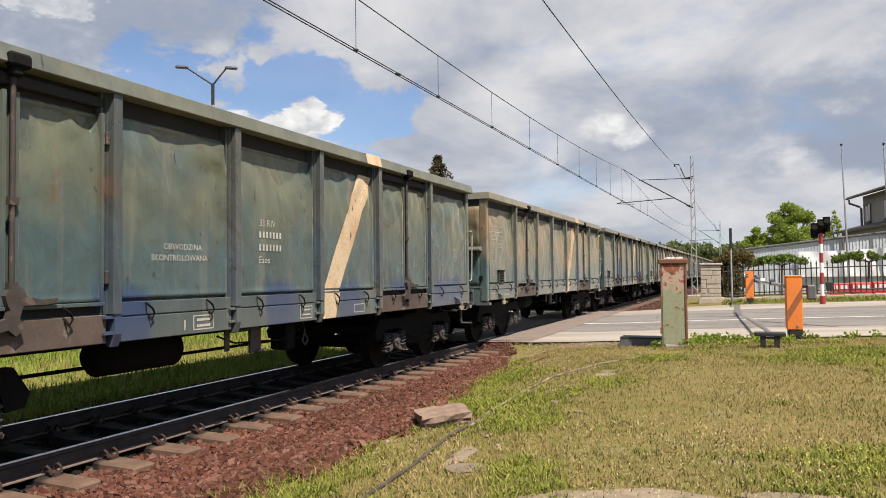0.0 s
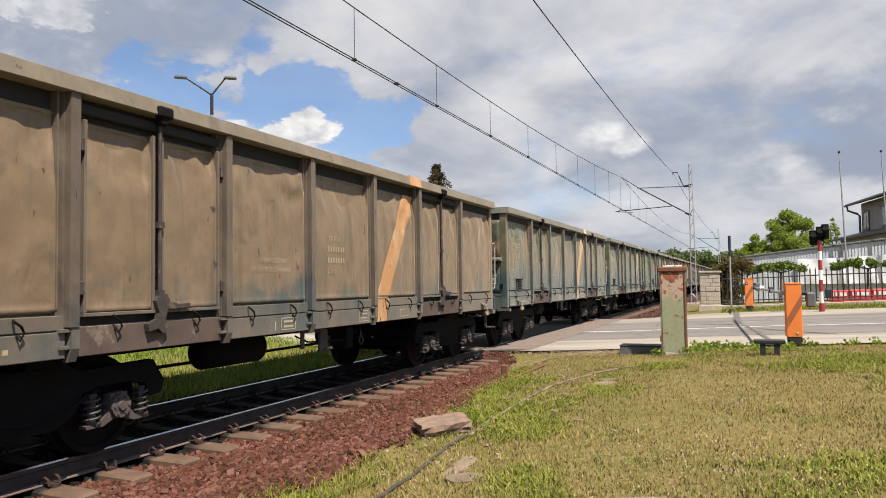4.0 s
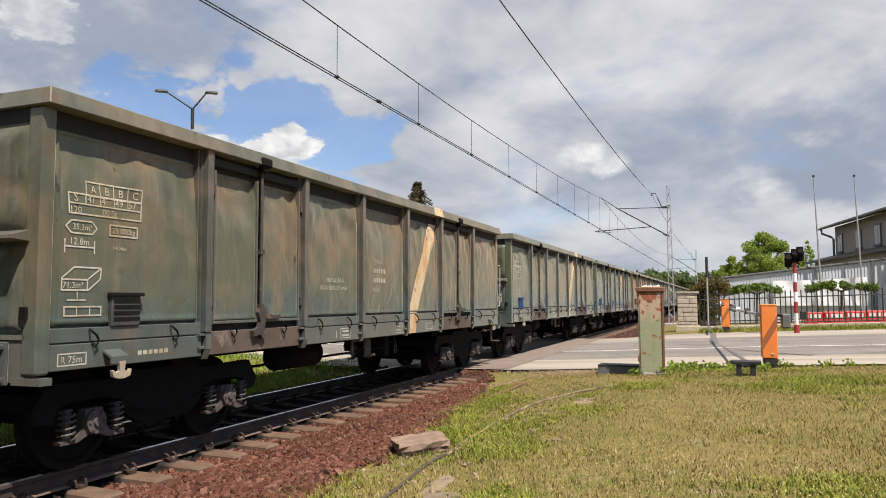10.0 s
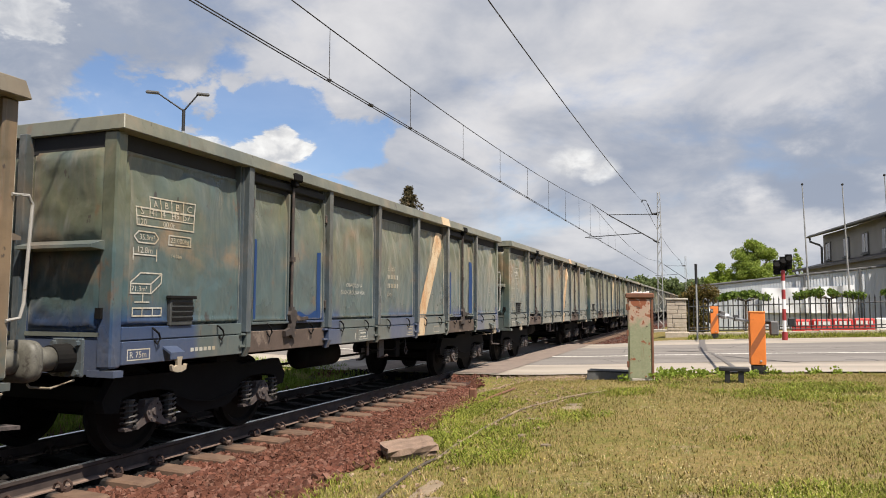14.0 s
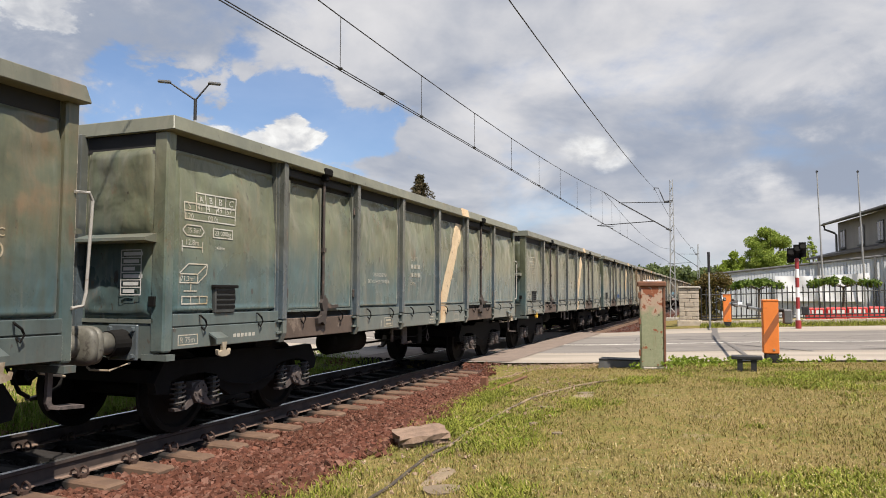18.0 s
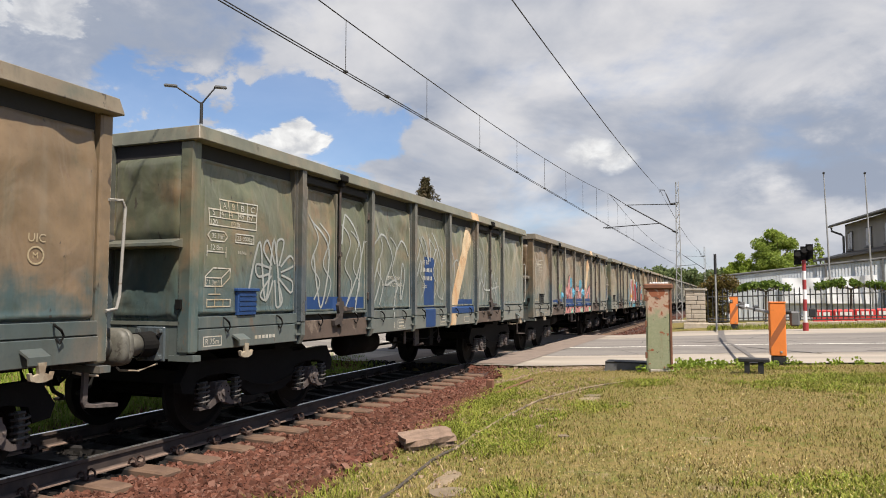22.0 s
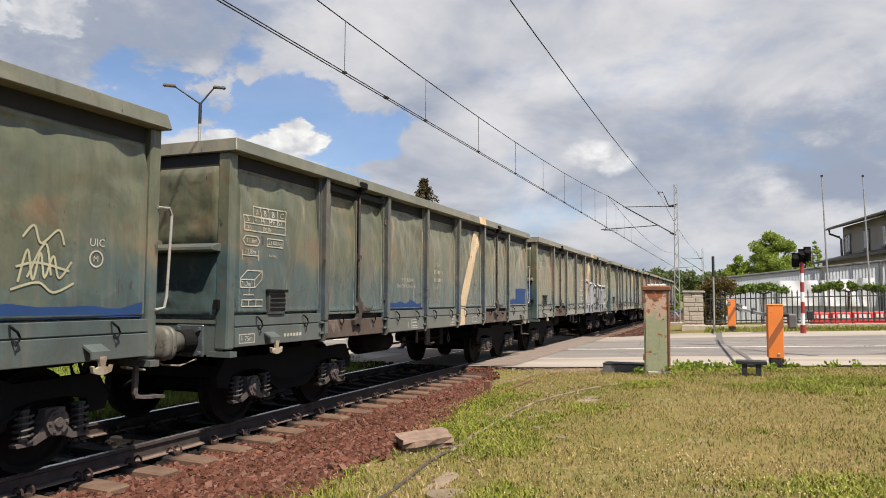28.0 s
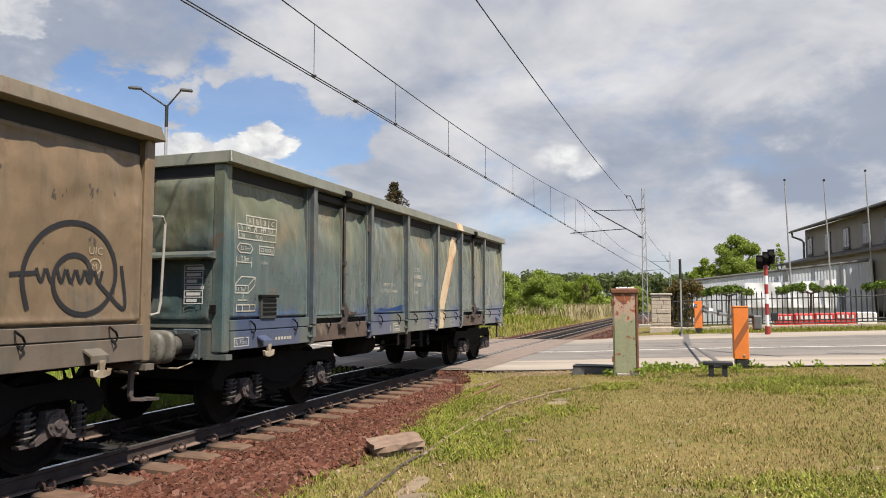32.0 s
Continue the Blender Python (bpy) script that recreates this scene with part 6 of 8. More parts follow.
def yard_fence():
    c = thing("yard_fence", "black steel picket fence on a low stone wall", "fence")
    d = (FENCE_B - FENCE_A)
    length = d.length
    d.normalize()
    turn = math.atan2(d.y, d.x)
    random.seed(9)
    k = 0.0
    while k < length:
        w = random.uniform(0.45, 0.75)
        p = FENCE_A + d * (k + w / 2)
        z = ground_height(p.x, p.y)
        bm = boxes((-w / 2 + 0.008, w / 2 - 0.008, -0.12 - random.uniform(0, 0.02), 0.12, -0.15, 0.17), bevel=0.015)
        s = part("wall_stone", bm, STONE, c)
        s.matrix_local = Matrix.Translation((p.x, p.y, z)) @ Matrix.Rotation(turn, 4, "Z")
        k += w
    mesh = None
    steps = 66
    for i in range(steps + 1):
        p = FENCE_A + d * (length * i / steps)
        z = ground_height(p.x, p.y) + 0.22
        if mesh is None:
            bm = boxes((-0.022, 0.022, -0.022, 0.022, 0.0, 1.28))
            made = bmesh.ops.create_cone(bm, cap_ends=True, segments=4, radius1=0.034, radius2=0.0, depth=0.16, matrix=Matrix.Translation((0, 0, 1.36)))
            mesh = finish(bm, "picket", BLACK)
        o = new("picket", mesh)
        o.parent = c
        o.location = (p.x, p.y, z)
    for h in (0.10, 0.22, 1.16):
        bm = bmesh.new()
        a, b = FENCE_A, FENCE_B
        pts = [FENCE_A + d * (length * i / 8) for i in range(9)]
        pipe(bm, [(p.x, p.y, ground_height(p.x, p.y) + 0.15 + h) for p in pts], 0.028, 6)
        part("rail", bm, BLACK, c)


yard_fence()


def cladding(name, colour):
    def build(n, b):
        at = place(n)
        broad, fine = n.noise(n.vmath("MULTIPLY", at, (1, 1, 0.25)), 1.2, 5), n.noise(at, 40, 3)
        c = n.mix(n.smooth(broad, 0.35, 0.7), [v * 0.82 for v in colour], colour)
        c = n.mix(n.math("MULTIPLY", fine, 0.15), c, [v * 0.6 for v in colour])
        n.link(c, b.inputs["Base Color"])
        b.inputs["Roughness"].default_value = 0.5
    return material(name, build)


SHEET = cladding("pale_grey_profiled_sheet", (0.62, 0.65, 0.67))
ROOFING = cladding("dark_brown_roofing", (0.055, 0.045, 0.042))
RENDER_GREY = cladding("grey_house_plaster", (0.225, 0.208, 0.19))
GLASS = material("window_glass", lambda n, b: (n.put(b.inputs["Base Color"], (0.03, 0.035, 0.04, 1)), n.put(b.inputs["Roughness"], 0.06), n.put(b.inputs["Specular IOR Level"], 0.9)))
BANNER = plain("white_banner_cloth", (0.78, 0.79, 0.80), 0.6, 0, 0.05, 2, 0.15)
BARRIER_RED = plain("red_plastic_barrier", (0.56, 0.045, 0.04), 0.45, 0, 0.12, 2)


def yard_wall():
    """Profiled sheet wall; its top climbs towards the gate."""
    c = thing("sheet_metal_wall", "pale grey profiled sheet metal wall round the yard", "wall", kind="structure")
    x0, x1, y0, y1 = 5.9, 15.2, 44.0, 43.3
    n = 62
    for k in range(n):
        f0, f1 = k / n, (k + 1) / n
        xa, xb = x0 + (x1 - x0) * f0, x0 + (x1 - x0) * f1
        ya = y0 + (y1 - y0) * f0
        top = 2.68 + 0.98 * f0
        part("sheet", boxes((xa, xb - 0.05, ya - 0.03, ya + 0.03, 0.2, top)), SHEET, c)
        part("groove", boxes((xb - 0.05, xb, ya - 0.005, ya + 0.03, 0.2, top)), SHEET, c)
    bm = bmesh.new()
    rod(bm, (x0, y0 - 0.06, 2.72), (x1, y1 - 0.06, 3.70), 0.06, sides=6)
    part("top_rail", bm, DARKGREY, c)
    for f in (0.58, 0.86):
        x, y = x0 + (x1 - x0) * f, y0 + (y1 - y0) * f - 0.07
        part("stanchion", boxes((x - 0.045, x + 0.045, y - 0.05, y, 0.2, 2.7 + 0.98 * f)), DARKGREY, c)
    part("gable", boxes((x1, x1 + 0.1, y1 - 0.2, y1 + 6, 0.2, 3.75)), SHEET, c)


yard_wall()


def banners():
    c = thing("white_banner", "wide white banner hung on the sheet metal wall", "banner")
    verts, faces = [], []
    for i in range(25):
        for j in range(9):
            f, g = i / 24, j / 8
            x = 9.15 + 4.45 * f
            verts.append((x, 43.55 - 0.35 * f + 0.03 * math.sin(f * 21 + g * 5), 1.22 + 1.36 * g + 0.14 * f * g - (0.05 * math.sin(f * math.pi) if j == 8 else 0)))
    for i in range(24):
        for j in range(8):
            faces.append((i * 9 + j, (i + 1) * 9 + j, (i + 1) * 9 + j + 1, i * 9 + j + 1))
    me = mesh_from("cloth", verts, faces, BANNER, True)
    part("cloth", me, None, c)
    random.seed(4)
    for k, (x, m) in enumerate(((9.92, BARRIER_RED), (10.75, BARRIER_RED), (11.58, BARRIER_RED), (12.41, BARRIER_RED), (13.24, WHITE))):
        y = 36.4 + 0.03 * k
        z = ground_height(x, y)
        b = thing("plastic_barrier", ("red" if m is BARRIER_RED else "white") + " plastic road barrier with pale worn lettering", "road barrier", "row of plastic barriers", at=(x, y, z))
        part("body", boxes((0, 0.80, -0.16, 0.16, 0, 0.62), bevel=0.05), m, b)
        if m is BARRIER_RED:
            for i in range(4):
                part("lettering", boxes((0.08 + 0.17 * i, 0.08 + 0.17 * i + random.uniform(0.09, 0.14), -0.168, -0.155, 0.36, 0.52)), WHITE, b)


banners()


def leaves(spots, size, seed, mat, name="leaves", droop=0.5):
    """Loose leaves, each a bent pair of faces."""
    rng = np.random.default_rng(seed)
    p = np.asarray(spots)
    n = len(p)
    s = rng.uniform(0.6, 1.3, n)[:, None] * size
    a = rng.normal(size=(n, 3))
    a[:, 2] -= droop
    a /= np.linalg.norm(a, axis=1, keepdims=True)
    b = np.cross(a, rng.normal(size=(n, 3)))
    b /= np.linalg.norm(b, axis=1, keepdims=True)
    v = np.stack([p, p + a * s * 0.5 + b * s * 0.38, p + a * s, p + a * s * 0.5 - b * s * 0.38], 1)
    k = 4 * np.arange(n)
    tris = np.concatenate([np.stack([k, k + 1, k + 2], -1), np.stack([k, k + 2, k + 3], -1)]).tolist()
    me = bpy.data.meshes.new(name)
    me.from_pydata(v.reshape(-1, 3).tolist(), [], tris)
    me.materials.append(mat)
    return me


def foliage(name, colours):
    def build(n, b):
        geo = n.add("ShaderNodeNewGeometry")
        c = n.ramp(geo.outputs["Random Per Island"], [(i / (len(colours) - 1), x) for i, x in enumerate(colours)])
        broad = n.noise(place(n), 0.6, 3)
        c = n.mix(n.smooth(broad, 0.35, 0.65), n.mix(1.0, c, (0.75, 0.78, 0.7), "MULTIPLY"), c)
        n.link(c, b.inputs["Base Color"])
        b.inputs["Roughness"].default_value = 0.6
        b.inputs["Specular IOR Level"].default_value = 0.2
        # light passes through thin leaves
        thin = n.add("ShaderNodeBsdfTranslucent")
        n.link(c, thin.inputs["Color"])
        both = n.add("ShaderNodeMixShader")
        both.inputs[0].default_value = 0.4
        n.link(b.outputs[0], both.inputs[1])
        n.link(thin.outputs[0], both.inputs[2])
        out = [x for x in n.tree.nodes if x.type == "OUTPUT_MATERIAL"][0]
        n.link(both.outputs[0], out.inputs["Surface"])
    return material(name, build)


LEAF_GREEN = foliage("spring_leaves", ((0.17, 0.24, 0.04), (0.25, 0.33, 0.06), (0.35, 0.41, 0.09), (0.21, 0.27, 0.045)))
LEAF_BRIGHT = foliage("bright_spring_leaves", ((0.17, 0.24, 0.03), (0.25, 0.33, 0.045), (0.32, 0.38, 0.07), (0.125, 0.18, 0.022)))
LEAF_DARK = foliage("dark_needles", ((0.07, 0.062, 0.034), (0.14, 0.105, 0.06), (0.09, 0.085, 0.042)))
LEAF_BROWN = foliage("bronze_hedge_leaves", ((0.11, 0.08, 0.03), (0.20, 0.13, 0.045), (0.08, 0.085, 0.025), (0.25, 0.18, 0.05)))
LEAF_FAR = foliage("distant_wood_leaves", ((0.14, 0.18, 0.075), (0.18, 0.22, 0.09), (0.115, 0.155, 0.065), (0.20, 0.23, 0.10)))
LEAF_UMBRELLA = foliage("glossy_dark_leaves", ((0.06, 0.11, 0.015), (0.12, 0.19, 0.03), (0.20, 0.27, 0.05), (0.05, 0.085, 0.012)))
REEDS = strewn("dry_reeds", ((0.36, 0.30, 0.17), (0.42, 0.35, 0.21), (0.30, 0.25, 0.13), (0.25, 0.24, 0.10)))


def clump_spots(centres, count, seed):
    rng = np.random.default_rng(seed)
    out = []
    for cx, cy, cz, r in centres:
        m = max(8, int(count * r * r))
        d = rng.normal(size=(m, 3))
        d /= np.linalg.norm(d, axis=1, keepdims=True)
        rr = r * rng.uniform(0.3, 1.15, (m, 1)) ** 0.7
        out.append(np.array((cx, cy, cz)) + d * rr * (1, 1, 0.85))
    return np.concatenate(out)


def tree(name, label, x, y, height, spread, mat, leaf, count, seed, base=0.25, category="tree"):
    rng = random.Random(seed)
    z = ground_height(x, y)
    c = thing(name, label, category, at=(x, y, z))
    bm = bmesh.new()
    rod(bm, (0, 0, -0.1), (0.1, 0, height * 0.55), height * 0.028, height * 0.014, 8)
    part("trunk", bm, BARK, c)
    limbs = []
    for k in range(7):
        a = k * 2.4 + rng.uniform(-0.4, 0.4)
        zz = height * rng.uniform(base, 0.6)
        tip = Vector((math.cos(a) * spread * rng.uniform(0.4, 0.75), math.sin(a) * spread * rng.uniform(0.4, 0.75), zz + height * rng.uniform(0.12, 0.35)))
        bm = bmesh.new()
        rod(bm, (0.05, 0, zz * 0.8), tip, height * 0.012, height * 0.004, 6)
        part("limb", bm, BARK, c)
        limbs.append(tip)
    centres = []
    for k in range(90):
        a, f = rng.uniform(0, 6.28), rng.uniform(0, 1)
        zz = height * (base + (1 - base) * f)
        reach = spread * math.sin(math.pi * min(0.97, 0.18 + 0.82 * f)) ** 0.7 * rng.uniform(0.25, 0.95)
        centres.append((math.cos(a) * reach, math.sin(a) * reach, zz * 0.95, spread * rng.uniform(0.10, 0.24)))
    part("crown", leaves(clump_spots(centres, count, seed), leaf, seed, mat), None, c)
    return c


tree("broadleaf_tree", "broad green spring tree behind the yard wall", 11.1, 88.0, 8.6, 3.3, LEAF_GREEN, 0.17, 1500, 51)
tree("broadleaf_tree", "small bright green tree behind the yard wall", 7.6, 86.0, 6.1, 1.9, LEAF_BRIGHT, 0.16, 2000, 52)
tree("broadleaf_tree", "bright green tree beside the house", 14.6, 92.0, 6.6, 1.9, LEAF_BRIGHT, 0.2, 700, 53)
tree("broadleaf_tree", "slender green tree beside the house", 16.2, 96.0, 8.3, 0.8, LEAF_GREEN, 0.2, 900, 58)
tree("bush", "bright green bush beyond the rails", -9.0, 58.0, 3.6, 1.9, LEAF_BRIGHT, 0.14, 1100, 54, 0.05, "bush")
tree("bush", "rounded green willow bush beyond the rails", -6.9, 66.0, 4.1, 2.6, LEAF_GREEN, 0.14, 1000, 55, 0.05, "bush")
tree("bush", "pale green bush in the field", -8.2, 104.0, 4.9, 3.0, LEAF_BRIGHT, 0.2, 700, 56, 0.05, "bush")
tree("bush", "pale green bush in the field", -13.5, 112.0, 5.2, 3.2, LEAF_BRIGHT, 0.2, 700, 57, 0.05, "bush")
tree("bush", "dark green bush by the track", -2.6, 120.0, 4.2, 2.6, LEAF_GREEN, 0.2, 700, 59, 0.05, "bush")
tree("bush", "green bush beyond the rails", -11.5, 72.0, 4.3, 2.3, LEAF_GREEN, 0.17, 800, 60, 0.05, "bush")
tree("bush", "bright green bush beyond the rails", -15.5, 78.0, 4.6, 2.6, LEAF_BRIGHT, 0.19, 700, 61, 0.05, "bush")


def hedge():
    c = thing("garden_hedge", "bronze-green clipped hedge beside the stone pier", "hedge", at=(6.1, 35.2, ground_height(6.1, 35.2)))
    rng = random.Random(7)
    bm = bmesh.new()
    for k in range(5):
        rod(bm, (-0.5 + 0.25 * k, 0, 0), (-0.55 + 0.27 * k, 0.05, 1.6), 0.03, 0.015, 6)
    part("stems", bm, BARK, c)
    part("foliage", leaves(clump_spots([(rng.uniform(-0.75, 0.6), rng.uniform(-0.3, 0.3), rng.uniform(0.3, 2.2), rng.uniform(0.20, 0.32)) for _ in range(46)], 2600, 7), 0.10, 7, LEAF_BROWN), None, c)


hedge()


def umbrella_tree(x, y, seed, width):
    rng = random.Random(seed)
    z = ground_height(x, y)
    c = thing("umbrella_tree", "small grafted tree with a flat green crown", "tree", "grafted trees in the yard", at=(x, y, z))
    bm = bmesh.new()
    rod(bm, (0, 0, -0.05), (0.04, 0, 1.55), 0.06, 0.05, 8)
    part("trunk", bm, BARK, c)
    for k in range(6):
        a = k * 1.05
        bm = bmesh.new()
        rod(bm, (0.04, 0, 1.5), (math.cos(a) * width * 0.7, math.sin(a) * width * 0.7, 1.72), 0.03, 0.012, 6)
        part("limb", bm, BARK, c)
    centres = []
    for k in range(34):
        u, v = rng.uniform(-1, 1), rng.uniform(-1, 1)
        centres.append((u * width, v * width * 0.8, 1.66 + 0.30 * (1 - u * u) * rng.uniform(0.3, 1), rng.uniform(0.12, 0.20)))
    part("crown", leaves(clump_spots(centres, 2600, seed), 0.12, seed, LEAF_UMBRELLA, droop=1.2), None, c)


umbrella_tree(8.05, 37.6, 71, 1.25)
umbrella_tree(11.6, 37.6, 72, 1.3)
umbrella_tree(15.1, 37.4, 73, 1.3)


def spruce():
    x, y, h = -17.0, 55.5, 11.3
    c = thing("spruce_tree", "tall dark spruce with a thin ragged top", "tree", at=(x, y, ground_height(x, y)))
    rng = random.Random(12)
    bm = bmesh.new()
    rod(bm, (0, 0, -0.1), (0, 0, h), 0.2, 0.03, 8)
    part("trunk", bm, BARK, c)
    centres = []
    for k in range(330):
        f = rng.uniform(0, 1) ** 0.75
        a = rng.uniform(0, 6.28)
        r = (1 - f) * 5.0 + 0.20
        centres.append((math.cos(a) * r * rng.uniform(0.2, 1), math.sin(a) * r * rng.uniform(0.2, 1), 1.5 + (h - 1.6) * f, 0.20 + 0.20 * (1 - f)))
    part("crown", leaves(clump_spots(centres, 900, 12), 0.15, 12, LEAF_DARK, droop=0.4), None, c)


spruce()


def pine_sapling():
    x, y = -3.95, 74.0
    c = thing("pine_sapling", "thin young pine standing by the field", "tree", at=(x, y, ground_height(x, y)))
    bm = bmesh.new()
    rod(bm, (0, 0, 0), (0, 0, 3.4), 0.05, 0.02, 6)
    part("trunk", bm, BARK, c)
    part("crown", leaves(clump_spots([(s * 0.35 * (1 - k / 7), 0, 1.8 + 0.22 * k, 0.16) for k in range(7) for s in (-1, 1)], 900, 14), 0.16, 14, LEAF_DARK), None, c)


pine_sapling()


def far_wood():
    """A belt of wood across the far end of the line."""
    rng = np.random.default_rng(77)
    centres = []
    for k in range(620):
        a = rng.uniform(-0.75, 0.42)
        r = rng.uniform(330, 380)
        top = 14.8 + 2.2 * noise.noise((a * 18, 0, 0)) + 1.2 * noise.noise((a * 70, 3, 0))
        for z in (top * rng.uniform(0.82, 1.0), top * rng.uniform(0.2, 0.8)):
            centres.append((6.5 + r * math.sin(a), r * math.cos(a), z - 1.5, rng.uniform(2.0, 3.4)))
    tagged(new("distant_wood", leaves(clump_spots(centres, 20, 78), 1.3, 79, LEAF_FAR)), "hazy green belt of wood along the horizon", "wood", kind="stuff")
    rng = np.random.default_rng(81)
    centres = [(rng.uniform(-75, -5), rng.uniform(125, 200), rng.uniform(0.3, 2.6), rng.uniform(0.9, 2.0)) for _ in range(170)]
    tagged(new("thicket", leaves(clump_spots(centres, 70, 82), 0.5, 83, LEAF_BRIGHT)), "bright green thicket at the field edge", "thicket", kind="stuff")
    out = []
    while len(out) < 9000:
        x, y = rng.uniform(-24, -2.6), rng.uniform(60, 120)
        out.append((x, y, ground_height(x, y)))
    blades("reeds", "tall pale dry grass in the field", REEDS, out, 0.7, 1.3, 0.06, 84)
    out = []
    while len(out) < 9000:
        x, y = rng.uniform(-12, -2.5), rng.uniform(31, 62)
        out.append((x, y, ground_height(x, y)))
    blades("grass", "green grass beyond the crossing", LUSH, out, 0.15, 0.45, 0.03, 85)


far_wood()


def house():
    """Grey two-storey house whose long front runs away from the road."""
    c = thing("grey_house", "grey plastered house with shallow dark roofs", "house", at=(14.35, 59.5, 1.05))
    c.rotation_euler.z = radians(-80.8)
    part("wall", boxes((0, 19, 0, 9, -0.9, 5.75)), RENDER_GREY, c)
    bm = bmesh.new()
    prism(bm, [(-0.8, 5.62), (-0.8, 5.80), (4.5, 7.3), (9.8, 5.80), (9.8, 5.62), (4.5, 7.08)], "x", -0.9, 19.8)
    part("roof", bm, ROOFING, c, "dark shallow roof")
    for x in (0.7, 4.4, 7.75, 10.9, 14.0):
        w = part("window", boxes((x - 0.06, x + 0.96, -0.05, 0.02, 3.85, 5.15), bevel=0.01), DARKGREY, c)
        part("pane", boxes((x, x + 0.43, -0.065, -0.04, 3.92, 5.08)), GLASS, w)
        part("pane", boxes((x + 0.49, x + 0.90, -0.065, -0.04, 3.92, 5.08)), GLASS, w)
        part("frame", boxes((x + 0.43, x + 0.49, -0.08, -0.045, 3.92, 5.08)), WHITE, w, "white window frame")
        part("sill", boxes((x - 0.12, x + 1.02, -0.14, -0.02, 3.76, 3.85)), DARKGREY, w)
    bm = bmesh.new()
    prism(bm, [(-1.9, 3.1), (-1.9, 3.25), (0.0, 3.72), (0.0, 3.4)], "x", -1.2, 19)
    part("porch_roof", bm, ROOFING, c, "dark lean-to roof")
    part("porch_wall", boxes((0.2, 19, -1.5, -1.3, 0, 3.3)), RENDER_GREY, c)
    part("shutter", boxes((13.2, 15.6, -1.54, -1.49, 0.2, 2.8)), DARKGREY, c, "dark closed gate")
    bm = bmesh.new()
    pipe(bm, [(-0.7, -0.72, 5.62), (-0.68, -0.70, 5.35), (-0.2, -0.2, 5.05), (-0.08, -0.1, 4.9), (-0.08, -0.1, 0.3)], 0.08, 8)
    part("downpipe", bm, DARKGREY, c)
    part("gutter", boxes((-0.9, 19.8, -0.92, -0.80, 5.62, 5.74), bevel=0.03), DARKGREY, c)
    part("chimney", boxes((9.0, 9.6, 4, 4.6, 6.5, 8.2), bevel=0.02), CONCRETE, c)


house()


def flagpole(x, y, top, lean):
    z = ground_height(x, y)
    c = thing("flagpole", "slender bare grey flagpole with a dark ball", "flagpole", "flagpoles in the yard", at=(x, y, z))
    bm = bmesh.new()
    rod(bm, (0, 0, -0.1), (lean * 0.5, 0, (top - z) * 0.5), 0.055, 0.045, 10)
    part("lower_tube", bm, GREY, c)
    bm = bmesh.new()
    rod(bm, (lean * 0.5, 0, (top - z) * 0.5), (lean, 0, top - z), 0.042, 0.028, 10)
    part("upper_tube", bm, GREY, c)
    bm = bmesh.new()
    bmesh.ops.create_icosphere(bm, subdivisions=1, radius=0.075, matrix=Matrix.Translation((lean, 0, top - z)))
    part("ball", bm, BLACK, c)


flagpole(11.48, 43.2, 8.16, -0.18)
flagpole(13.37, 43.0, 8.02, -0.18)
flagpole(15.27, 42.7, 8.36, -0.18)


def street_lamp():
    x, y = -12.85, 22.9
    z = ground_height(x, y)
    c = thing("street_lamp", "grey street lamp with two raised arms", "street lamp", at=(x, y, z))
    bm = bmesh.new()
    rod(bm, (0, 0, -0.1), (0, 0, 9.15 - z), 0.09, 0.055, 12)
    part("pole", bm, GREY, c)
    bm = bmesh.new()
    rod(bm, (0, 0, 8.4 - z), (0, 0, 9.25 - z), 0.065, 0.065, 12)
    part("sleeve", bm, BLACK, c)
    d = Vector((0.77, 0.64, 0))
    for s, reach, lift in ((-1, 0.98, 0.62), (1, 0.52, 0.72)):
        bm = bmesh.new()
        tip = d * s * reach + Vector((0, 0, 9.2 - z + lift))
        rod(bm, (0, 0, 9.2 - z), tip, 0.035, 0.03, 8)
        arm = part("arm", bm, BLACK, c)
        bm = bmesh.new()
        a, b = tip - d * s * 0.05, tip + d * s * 0.42 + Vector((0, 0, 0.02))
        m = Matrix.Translation((a + b) / 2) @ Matrix.Rotation(math.atan2(d.y, d.x), 4, "Z") @ Matrix.Diagonal((0.50, 0.20, 0.10, 1))
        bmesh.ops.create_cube(bm, size=1.0, matrix=m)
        bmesh.ops.bevel(bm, geom=bm.edges[:], offset=0.03, segments=2, affect="EDGES")
        part("lamp_head", bm, DARKGREY, arm)


street_lamp()

# ---- overhead line ----
WIRE = plain("dark_copper_wire", (0.03, 0.028, 0.028), 0.8, 0.0, 0.2, 3)


def span(points, r, sides=5):
    bm = bmesh.new()
    pipe(bm, points, r, sides)
    return bm


def carrier_z(y):
    """Height of the carrying wire between masts about 58 m apart."""
    f = ((y + 14.0) % 58.0) / 58.0
    return 6.78 + 0.95 * (2 * f - 1) ** 2


def contact_z(y):
    return 5.78


